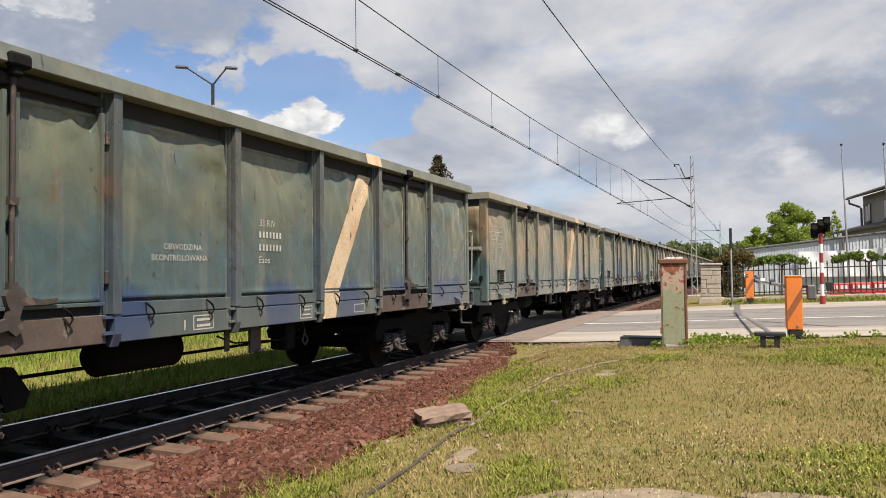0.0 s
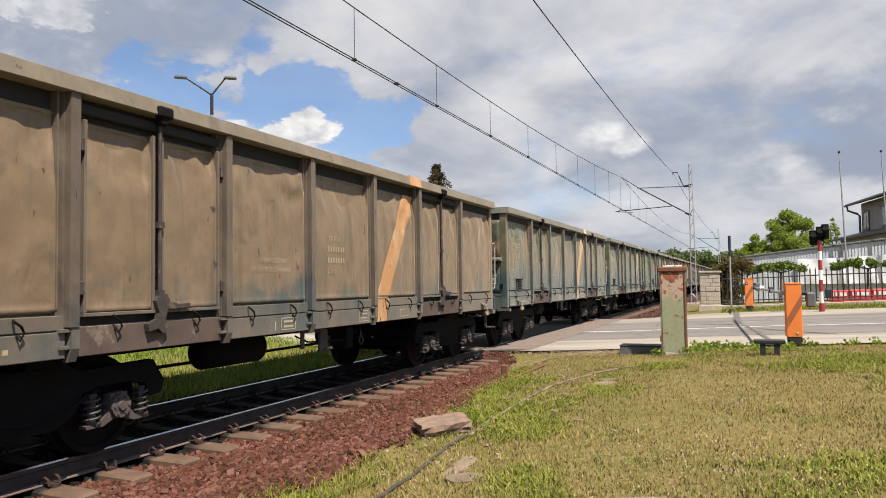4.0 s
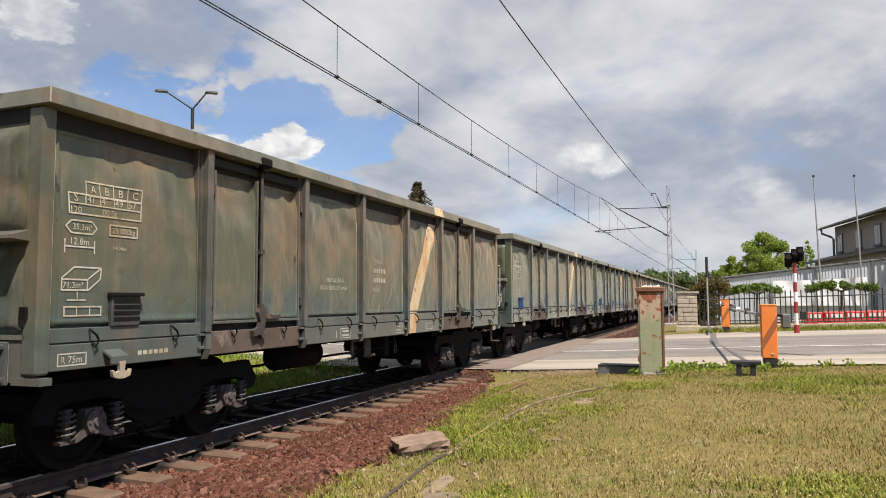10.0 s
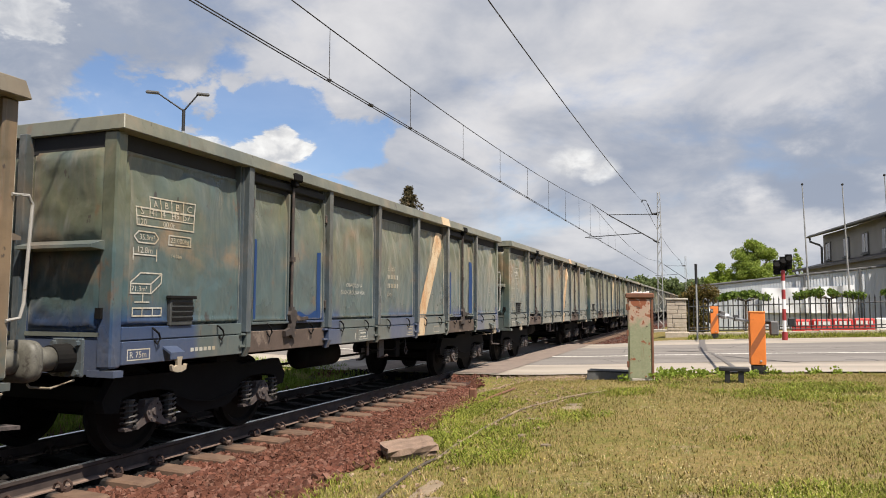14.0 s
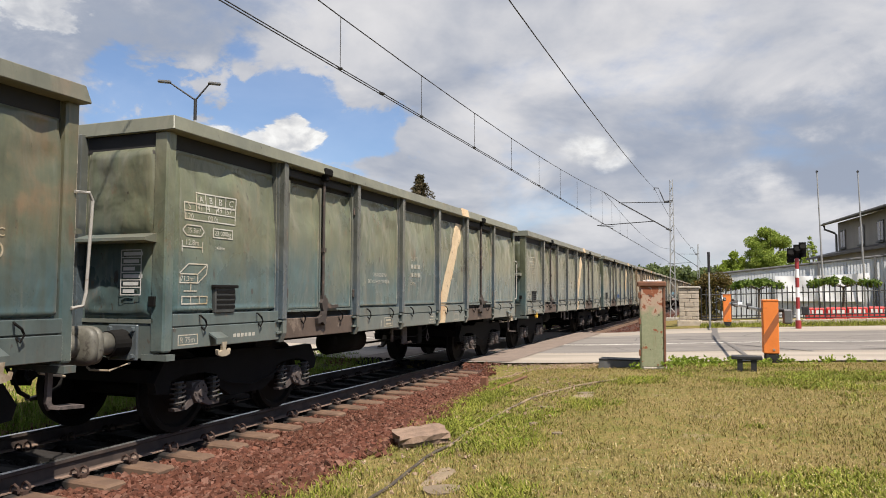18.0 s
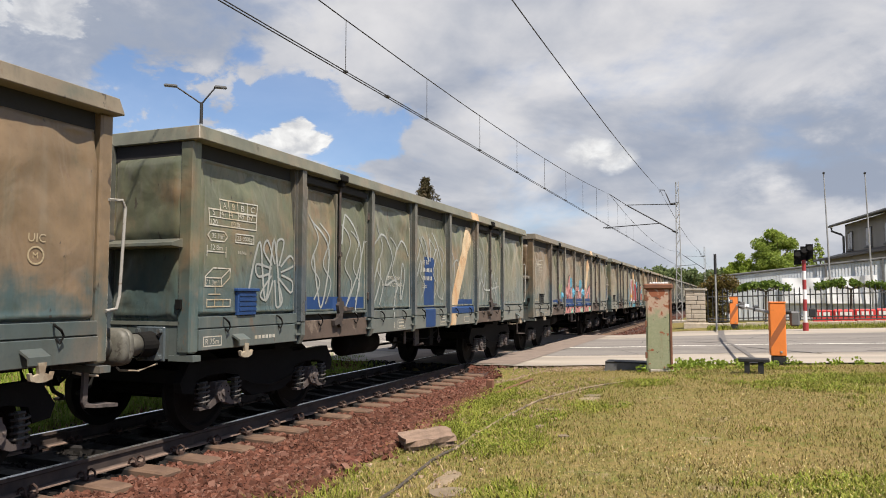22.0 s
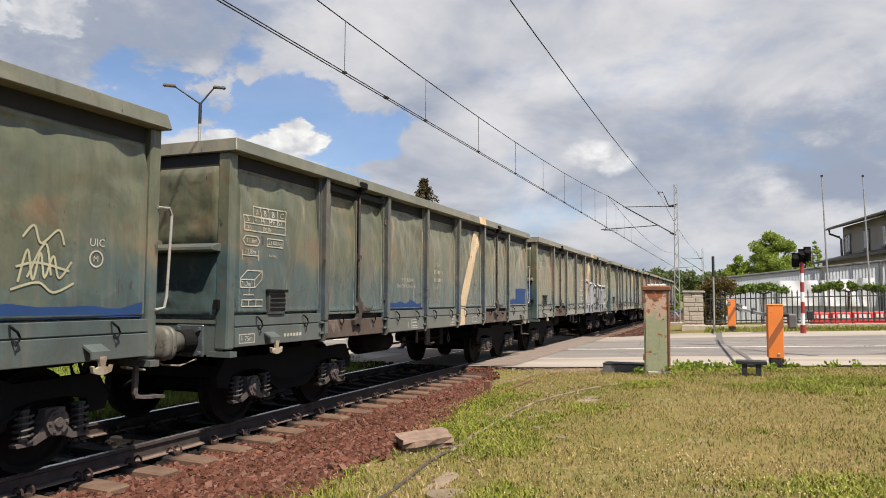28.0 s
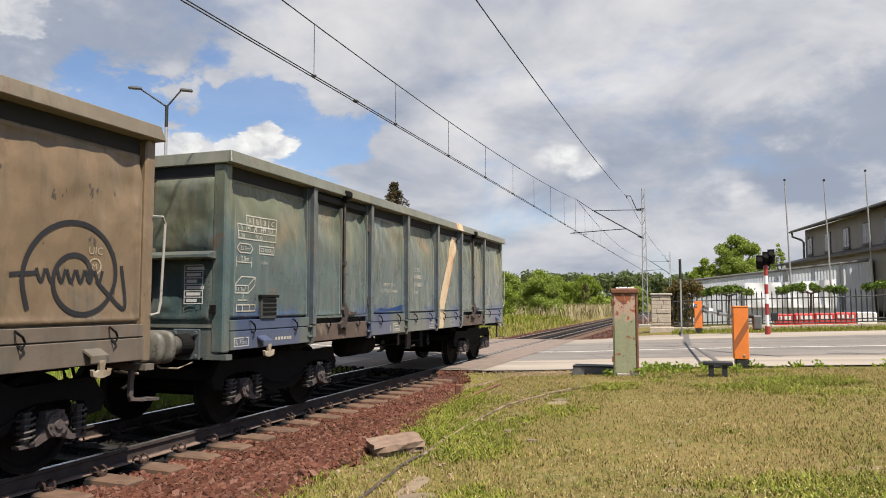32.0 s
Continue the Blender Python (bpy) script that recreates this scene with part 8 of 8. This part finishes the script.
def silver_letters(w):
    """Four silver letters with black shade and white edges, red at both ends."""
    s = Spray(w)
    shapes = ([(3.69, 2.23), (4.13, 2.24), (4.15, 1.36), (3.76, 1.35), (3.58, 1.78), (3.42, 1.94)],
              [(4.2, 2.23), (4.68, 2.26), (5.11, 2.32), (5.49, 2.1), (5.62, 1), (4.18, 1), (4.21, 1.65)],
              [(5.8, 1.99), (6.08, 2.16), (7.17, 2.22), (6.95, 1.67), (7.21, 1), (5.8, 1.02)],
              [(7.61, 2.28), (8.3, 2.12), (9.07, 2.21), (9.3, 1.69), (9.29, 1.01), (7.61, 1.02)])
    for shape in shapes:
        s.field("silver", shape)
        s.stroke("white", shape + shape[:1], 0.035, 0.009, False)
    for shape in ([(3.33, 2.14), (3.7, 2.29), (3.52, 2.05), (3.62, 1.85), (3.46, 1.64), (3.6, 1.36), (3.36, 1.44), (3.25, 1.71)],
                  [(5.8, 1), (6.09, 1.65), (6.56, 1)],
                  [(4.82, 1.41), (5.1, 1.78), (5.2, 1.47)]):
        s.field("black", shape, 0.007)
    for pts, wd in (([(5.11, 2.32), (4.83, 1.99), (4.62, 1.69)], 0.07), ([(5.49, 2.1), (5.58, 1.54), (5.53, 1.06)], 0.06), ([(6.08, 2.11), (6.45, 2.19), (7.17, 2.25)], 0.09), ([(6.02, 1.78), (6.84, 1.84)], 0.06), ([(8.34, 2.11), (8.17, 1.82), (8.92, 1.98), (9.06, 1.65), (8, 1.68)], 0.06), ([(7.61, 2.28), (8.34, 2.41)], 0.06), ([(6.95, 1.67), (7.21, 1.8), (7.13, 2.14)], 0.05)):
        s.stroke("black", pts, wd, 0.011)
    for y, z in [(5.31, 1.68), (5.31, 1.59), (5.34, 1.5)]:
        s.disc("black", y, z, 0.045, 0.010)
    for shape in ([(3.9, 1.71), (4.26, 1.79), (4.26, 1.54), (4.07, 1.27), (4.02, 1), (3.16, 1), (3.09, 1.18), (3.93, 1.27)],
                  [(5.31, 2.29), (5.58, 2.41), (5.58, 2.07), (5.34, 2.12)],
                  [(9.06, 1.67), (9.55, 1.8), (9.7, 2.06), (10.06, 1.93), (10.21, 1.39), (9.44, 1.38)]):
        s.field("red", shape, 0.009)
    s.disc("red", *(6.91, 2.35), 0.15, 0.006)
    for pts in ([(3.41, 2.21), (3.75, 2.31), (4.13, 2.26)], [(3.58, 1.78), (3.73, 1.67), (3.67, 1.39)], [(9.68, 2.12), (9.6, 1.77), (9.44, 1.41)], [(4.37, 1.31), (4.89, 1.34), (5.58, 1.3)], [(4.69, 1.2), (4.73, 1)]):
        s.stroke("white", pts, 0.035, 0.013)
    s.stroke("mint", [(4.72, 2.25), (5.13, 2.38), (5.34, 2.25)], 0.04, 0.012)
    for pts in ([(2.27, 2.39), (2.88, 2.69), (3.41, 2.58), (3.41, 2.35)], [(2.25, 1.99), (2.6, 2.07), (3.04, 2.14)], [(2.34, 1.38), (2.51, 1.66), (2.95, 1.68)]):
        s.stroke("haze", pts, 0.06, 0.004)
    s.stroke("sand", [(10.0, 1.9), (10.15, 1.75), (10.05, 1.6), (10.25, 1.55), (10.2, 1.95)], 0.025)
    s.done()


def chrome_letters(w):
    s = Spray(w)
    outline = [(7.36, 1.0), (7.40, 2.28), (8.32, 2.20), (8.42, 1.98), (8.60, 2.14), (9.25, 2.10), (9.45, 1.98), (9.62, 2.10), (9.95, 2.02), (10.12, 2.18), (10.8, 2.06), (11.35, 2.04), (11.5, 1.85), (11.55, 2.05), (12.5, 2.08), (12.55, 1.60), (12.25, 1.50), (12.6, 1.40), (12.55, 1.0)]
    s.field("silver", outline, 0.006)
    top = outline[1:17]
    s.stroke("white", [(y, z + 0.05) for y, z in top], 0.06, 0.012, False)
    s.stroke("black", [(y, z - 0.03) for y, z in top], 0.09, 0.010, False)
    for pts, wd in ((((7.42, 1.55), (7.52, 1.25), (7.44, 1.0)), 0.10), (((8.18, 1.7), (8.4, 1.98), (8.5, 1.66)), 0.07), (((8.2, 1.0), (8.28, 1.30), (8.38, 1.0)), 0.09), (((9.3, 1.38), (9.28, 1.75), (9.5, 2.0)), 0.10), (((9.55, 1.68), (10.1, 1.66), (10.6, 1.48)), 0.11), (((10.12, 2.05), (10.0, 1.85)), 0.09), (((10.65, 1.95), (10.72, 1.5)), 0.08), (((11.35, 1.7), (11.52, 1.88), (11.6, 1.65)), 0.08), (((11.4, 1.05), (11.5, 1.3), (11.65, 1.05)), 0.08), (((12.1, 1.5), (12.4, 1.62), (12.45, 1.48)), 0.08), (((9.25, 1.36), (10.75, 1.34)), 0.03)):
        s.stroke("black", pts, wd, 0.011)
    s.stroke("black", [(9.4, 1.05), (9.5, 1.2), (9.55, 1.06), (9.7, 1.18), (9.75, 1.05), (9.9, 1.2), (10.1, 1.06), (10.2, 1.2), (10.35, 1.08), (10.55, 1.18)], 0.022, 0.013)
    for k, (a, b) in enumerate(((6.75, 7.0), (6.7, 6.95), (6.55, 7.1), (6.6, 7.15), (6.8, 7.15), (6.4, 7.2))):
        s.stroke("white", [(a, 2.25 - 0.19 * k), ((a + b) / 2, 2.22 - 0.19 * k), (b, 2.25 - 0.19 * k)], 0.03)
    for k in range(9):
        s.stroke("white", [(7.26, 2.2 - 0.13 * k), (7.34, 2.2 - 0.13 * k)], 0.05)
    s.field("silver", [(4.30, 1.0), (4.95, 1.0), (4.78, 1.18), (4.62, 1.12), (4.50, 1.28), (4.40, 1.15)], 0.004)
    s.done()


def green_letters(w):
    s = Spray(w)
    black = [(2.9, 1.0), (3.0, 1.5), (3.4, 2.0), (4.1, 2.42), (4.9, 2.52), (5.4, 2.40), (5.8, 2.30), (6.1, 2.36), (6.45, 2.20), (6.8, 2.36), (7.2, 2.05), (7.5, 2.25), (8.0, 2.0), (8.2, 2.1), (8.9, 2.15), (9.3, 2.1), (9.9, 2.15), (10.3, 1.8), (10.75, 1.45), (10.75, 1.25), (9.1, 1.22), (8.8, 1.0)]
    def drawn_in(points):
        return [(3.72 + (y - 2.9) * 0.70, 1.0 + (z - 1.0) * (0.80 + 0.02 * y)) if y < 5.62 else (y, z) for y, z in points]
    s.field("black", drawn_in(black), 0.004)
    for pts, wd in (([(2.95, 1.4), (3.4, 2.05), (4.1, 2.46), (4.9, 2.56), (5.5, 2.42)], 0.07), ([(4.0, 1.75), (4.3, 2.1), (5.0, 2.2), (5.3, 2.15), (5.25, 1.98), (4.6, 1.98), (4.1, 1.72)], 0.045), ([(3.4, 1.0), (3.9, 1.45), (4.6, 1.75), (5.4, 1.72)], 0.05), ([(3.9, 1.0), (4.2, 1.35), (4.8, 1.55), (5.1, 1.3), (4.9, 1.2)], 0.045), ([(5.7, 2.25), (5.75, 1.75), (6.1, 1.65), (6.6, 1.7), (7.0, 1.75)], 0.05), ([(5.95, 1.8), (6.0, 2.15), (6.2, 2.25), (6.35, 1.85), (6.3, 2.15), (6.45, 2.3)], 0.045), ([(6.5, 1.75), (6.6, 2.1), (6.75, 2.35), (7.1, 1.9), (6.9, 1.8)], 0.045), ([(6.75, 2.38), (7.2, 2.0), (7.05, 1.6), (7.2, 1.35), (7.05, 1.05)], 0.045), ([(5.72, 1.05), (5.8, 1.4), (6.3, 1.45), (6.9, 1.42)], 0.045), ([(6.05, 1.02), (6.15, 1.35), (6.3, 1.05), (6.5, 1.38)], 0.05), ([(6.7, 1.05), (6.85, 1.35), (6.95, 1.1)], 0.05), ([(7.45, 2.25), (7.9, 1.95), (7.6, 1.6), (8.0, 1.3), (7.7, 1.05)], 0.05), ([(7.5, 2.0), (7.6, 1.5), (7.4, 1.05)], 0.045), ([(7.65, 1.75), (7.85, 1.75), (7.7, 1.6), (7.65, 1.75)], 0.04), ([(8.05, 1.6), (8.15, 2.05), (8.35, 1.65), (8.5, 2.05), (8.75, 1.7)], 0.045), ([(8.1, 1.05), (8.2, 1.5), (8.7, 1.55), (8.5, 1.1)], 0.045), ([(8.3, 1.4), (8.4, 1.15)], 0.05), ([(9.1, 1.35), (9.25, 2.0), (9.6, 2.1), (9.7, 1.4), (9.1, 1.36)], 0.05), ([(9.75, 2.1), (9.85, 1.4)], 0.05), ([(9.35, 1.6), (9.5, 1.85), (9.55, 1.55)], 0.04), ([(9.95, 2.1), (10.3, 1.75), (10.78, 1.42)], 0.045)):
        s.stroke("green", drawn_in(pts), wd, 0.009)
    s.field("green", drawn_in([(4.15, 1.8), (4.4, 2.05), (4.75, 2.1), (4.55, 1.95)]), 0.008)
    s.field("green", drawn_in([(3.45, 1.0), (3.75, 1.25), (4.0, 1.32), (3.7, 1.0)]), 0.008)
    s.field("green", [(5.6, 2.35), (5.85, 2.25), (5.95, 2.1), (5.72, 2.0)], 0.010)
    s.field("green", [(9.05, 2.0), (9.2, 2.1), (9.15, 1.8)], 0.010)
    for y, z in ((3.45, 1.75), (3.3, 1.3), (4.45, 1.6), (4.95, 2.08), (5.95, 1.58), (6.1, 1.52), (6.75, 2.0), (6.95, 1.6), (7.6, 1.35), (8.25, 1.7), (8.6, 1.25), (9.3, 1.5), (10.2, 1.55), (7.7, 1.9)):
        (y, z), = drawn_in([(y, z)])
        s.disc("green", y, z, 0.06, 0.010)
        s.disc("black", y, z, 0.035, 0.012)
    for pts in ([(3.2, 1.35), (3.4, 1.6), (3.3, 1.75), (3.55, 1.55), (3.75, 1.8), (3.7, 1.4)], [(3.15, 1.05), (3.4, 1.2), (3.6, 1.05), (3.8, 1.2)], [(3.5, 1.9), (3.7, 2.1), (3.82, 1.9)]):
        s.stroke("black", pts, 0.09, 0.005)
        s.stroke("white", pts, 0.030, 0.011)
    s.stroke("blue", [(2.42, 1.75), (2.44, 2.2)], 0.16)
    s.stroke("white", [(9.0, 1.24), (9.9, 1.27), (10.75, 1.26)], 0.04, 0.012)
    spiral = [(12.0 + r * math.cos(a), 1.78 + r * 0.95 * math.sin(a)) for a, r in ((0.45 * k - 0.4, 0.10 + 0.022 * k) for k in range(24))]
    s.stroke("black", spiral, 0.045)
    s.stroke("black", [(12.2, 1.75), (12.35, 1.62), (12.55, 1.5), (12.5, 1.9)], 0.04)
    for k in range(7):
        s.stroke("black", [(11.55 + 0.105 * k, 1.84), (11.60 + 0.105 * k, 1.73), (11.64 + 0.105 * k, 1.84)], 0.032)
    s.stroke("black", [(11.3, 1.78), (11.55, 1.80)], 0.035)
    s.done()


def black_tag(w):
    s = Spray(w)
    for pts in (((5.75, 1.4), (5.85, 1.8), (5.95, 1.55), (6.05, 1.82), (6.1, 1.42)), ((6.15, 1.42), (6.25, 1.82), (6.35, 1.44), (6.2, 1.58)), ((6.6, 1.8), (6.42, 1.7), (6.55, 1.58), (6.4, 1.44)), ((6.7, 1.8), (6.68, 1.46), (6.88, 1.44)), ((6.7, 1.62), (6.85, 1.64)), ((6.95, 1.44), (6.97, 1.8), (7.1, 1.72), (6.98, 1.6), (7.15, 1.42)), ((5.95, 1.25), (6.05, 1.12), (6.2, 1.3), (6.3, 1.1), (6.55, 1.25), (7.15, 1.02)), ((6.35, 1.98), (6.5, 2.02), (6.55, 1.9), (6.4, 1.88))):
        s.stroke("black", pts, 0.04)
    for pts in (((4.75, 1.5), (4.9, 1.75), (4.95, 1.5), (5.1, 1.72), (5.15, 1.5), (5.3, 1.7), (5.4, 1.55)), ((4.85, 1.8), (5.2, 1.85), (5.35, 1.95)), ((4.8, 1.42), (5.1, 1.4), (5.35, 1.45)), ((11.42, 1.66), (11.50, 1.92), (11.55, 1.68), (11.62, 1.90), (11.66, 1.70), (11.74, 1.88), (11.80, 1.70), (11.92, 1.84)), ((11.45, 2.02), (11.55, 2.12), (11.62, 1.98), (11.78, 2.10), (11.84, 1.98)), ((11.36, 1.60), (11.6, 1.66), (11.75, 1.58), (11.95, 1.66)), ((11.40, 1.78), (11.60, 1.82), (11.90, 1.76)), ((11.50, 1.70), (11.66, 1.98), (11.72, 1.72))):
        s.stroke("sand", pts, 0.02)
    s.done()


def door_tag(w):
    """Two short words sprayed low on the door leaves."""
    s = Spray(w)
    for pts in (((2.18, 1.40), (2.24, 1.78), (2.34, 1.55), (2.44, 1.80), (2.48, 1.42)), ((2.54, 1.42), (2.62, 1.76), (2.72, 1.42)), ((2.57, 1.55), (2.70, 1.56)), ((2.86, 1.72), (2.76, 1.66), (2.84, 1.55), (2.76, 1.42)), ((2.90, 1.74), (2.90, 1.42)), ((3.22, 1.70), (3.08, 1.60), (3.10, 1.46), (3.24, 1.42)), ((3.30, 1.42), (3.32, 1.72), (3.42, 1.64), (3.32, 1.56), (3.44, 1.42)), ((3.50, 1.42), (3.50, 1.72), (3.62, 1.70)), ((3.50, 1.58), (3.60, 1.58)), ((3.66, 1.72), (3.70, 1.42), (3.76, 1.60), (3.80, 1.42))):
        s.stroke("black", pts, 0.032)
    s.done()


def small_tag(w):
    s = Spray(w)
    for pts in (((1.18, 1.72), (1.30, 1.86), (1.34, 1.70), (1.42, 2.05), (1.50, 2.08), (1.44, 1.85), (1.52, 1.72)), ((1.55, 1.74), (1.58, 1.92), (1.66, 1.74), (1.58, 1.80)), ((1.70, 1.72), (1.75, 1.95), (1.84, 1.72)), ((1.35, 1.66), (1.55, 1.62), (1.7, 1.68))):
        s.stroke("white", pts, 0.02)
    s.done()


def service_panel(w, blue):
    """A white printed notice on a blue square on the end wall."""
    def rect(x0, x1, z0, z1, out):
        return [(x0, -out, z0), (x1, -out, z0), (x1, -out, z1), (x0, -out, z1)], [(0, 1, 2, 3)]
    if blue:
        part("notice", mesh_from("notice", *joined([rect(0.80, 1.20, 1.48, 2.02, 0.050)]), SPRAY["blue"]), None, w, "blue notice square on the end wall")
    white = [rect(0.84, 0.852, 1.53, 1.99, 0.056), rect(1.098, 1.11, 1.53, 1.99, 0.056)]
    for k in range(7):
        z = 1.53 + 0.0755 * k
        white.append(rect(0.852, 1.098, z, z + 0.010, 0.056))
        if k < 6:
            white += [rect(0.875, 0.875 + 0.05 * (2 + (k * 7) % 3) + 0.05, z + 0.024, z + 0.060, 0.056)]
    part("notice_print", mesh_from("notice_print", *joined(white), SPRAY["white"]), None, w, "white printed rows of the notice")["kind"] = "stuff"


door_tag(wagons[24])
small_tag(wagons[25])
yellow_hook = [o for o in wagons[19].children_recursive if o.name.split(".")[0] == "tow_hook"][0]
yellow_hook.material_slots[0].link = "OBJECT"
yellow_hook.material_slots[0].material = SPRAY["yellow"]
for k in (11, 12, 22, 25):
    for o in wagons[k].children_recursive:
        if o.name.split(".")[0] in ("document_holder", "slat", "holder_lid"):
            o.material_slots[0].link = "OBJECT"
            o.material_slots[0].material = SPRAY["blue"]
pale_swoops(wagons[22])
pink_letters(wagons[23])
red_letters(wagons[24])
bpy.data.objects.remove([o for o in wagons[24].children_recursive if o.name.split(".")[0] == "uic_mark"][0])
silver_letters(wagons[25])
black_tag(wagons[27])
chrome_letters(wagons[29])
green_letters(wagons[31])
for k in (5, 11, 12, 18, 20, 24, 25, 29, 30, 32):
    service_panel(wagons[k], k in (24, 29))
for n, (k, y0, y1, z1) in enumerate(((6, 2.16, 2.28, 2.5), (6, 3.06, 3.17, 2.9), (9, 2.14, 2.27, 2.5), (9, 2.14, 2.90, 1.56), (9, 3.02, 3.82, 1.54), (14, 3.05, 3.8, 1.5), (14, 2.14, 2.24, 2.4), (14, 3.69, 3.81, 2.35), (14, 9.1, 9.28, 2.3), (14, 10.5, 10.74, 2.6), (5, 9.1, 9.35, 2.4), (12, 4.08, 5.48, 1.52), (12, 5.74, 7.18, 1.46), (2, 9.3, 10.7, 1.6), (7, 3.68, 3.80, 2.45), (17, 3.1, 3.8, 1.56), (8, 3.68, 3.81, 2.30), (20, 4.08, 5.48, 1.62), (28, 4.08, 5.48, 1.55), (32, 4.08, 5.48, 1.50), (23, 2.15, 3.8, 1.52), (2, 3.02, 3.8, 1.52), (2, 3.55, 3.78, 2.2), (2, 2.2, 2.32, 2.9), (27, 11.05, 12.74, 1.50), (28, 11.05, 12.74, 1.56), (28, 11.75, 12.73, 1.86))):
    fresh = Spray(wagons[k])
    top = [(y1 + (y0 - y1) * i / 12, z1 - 0.05 + (0.10 if y1 - y0 > 0.3 else 0.04) * noise.noise((y0 + i * 0.37, z1, k))) for i in range(13)]
    fresh.field("blue", [(y0, 1.36), (y1, 1.36)] + top, 0.003 + 0.001 * (n % 5), 0.03)
    fresh.done()


def train_at(t):
    """Front of the first wagon, between the keyed times."""
    for (t0, s0), (t1, s1) in zip(TRAIN, TRAIN[1:]):
        if t <= t1:
            return s0 + (s1 - s0) * (t - t0) / (t1 - t0) - WAGON_PITCH * t
    return TRAIN[-1][1] - WAGON_PITCH * t


def motions():
    for k, w in enumerate(wagons):
        walk(w, [(t, pose(0, s + SLACK[k] + WAGON_PITCH * (k - t), 0)) for t, s in TRAIN])
    # every wheelset rolls with the train: two rolls, shared by all axles
    axles = [o for w in wagons for o in w.children_recursive if o.name.split(".")[0] == "wheelset"]
    for y in (-AXLE, AXLE):
        same = [o for o in axles if abs(o.location.y - y) < 0.01]
        walk(same[0], [(i / FPS, pose(0, y, 0.46) @ Matrix.Rotation(-(train_at(i / FPS) - train_at(0)) / 0.46, 4, "X")) for i in range(frame(32.0))])
        roll = same[0].animation_data
        for o in same[1:]:
            o.rotation_mode = "QUATERNION"
            keys = o.animation_data_create()
            keys.action = roll.action
            keys.action_slot = roll.action_slot


motions()
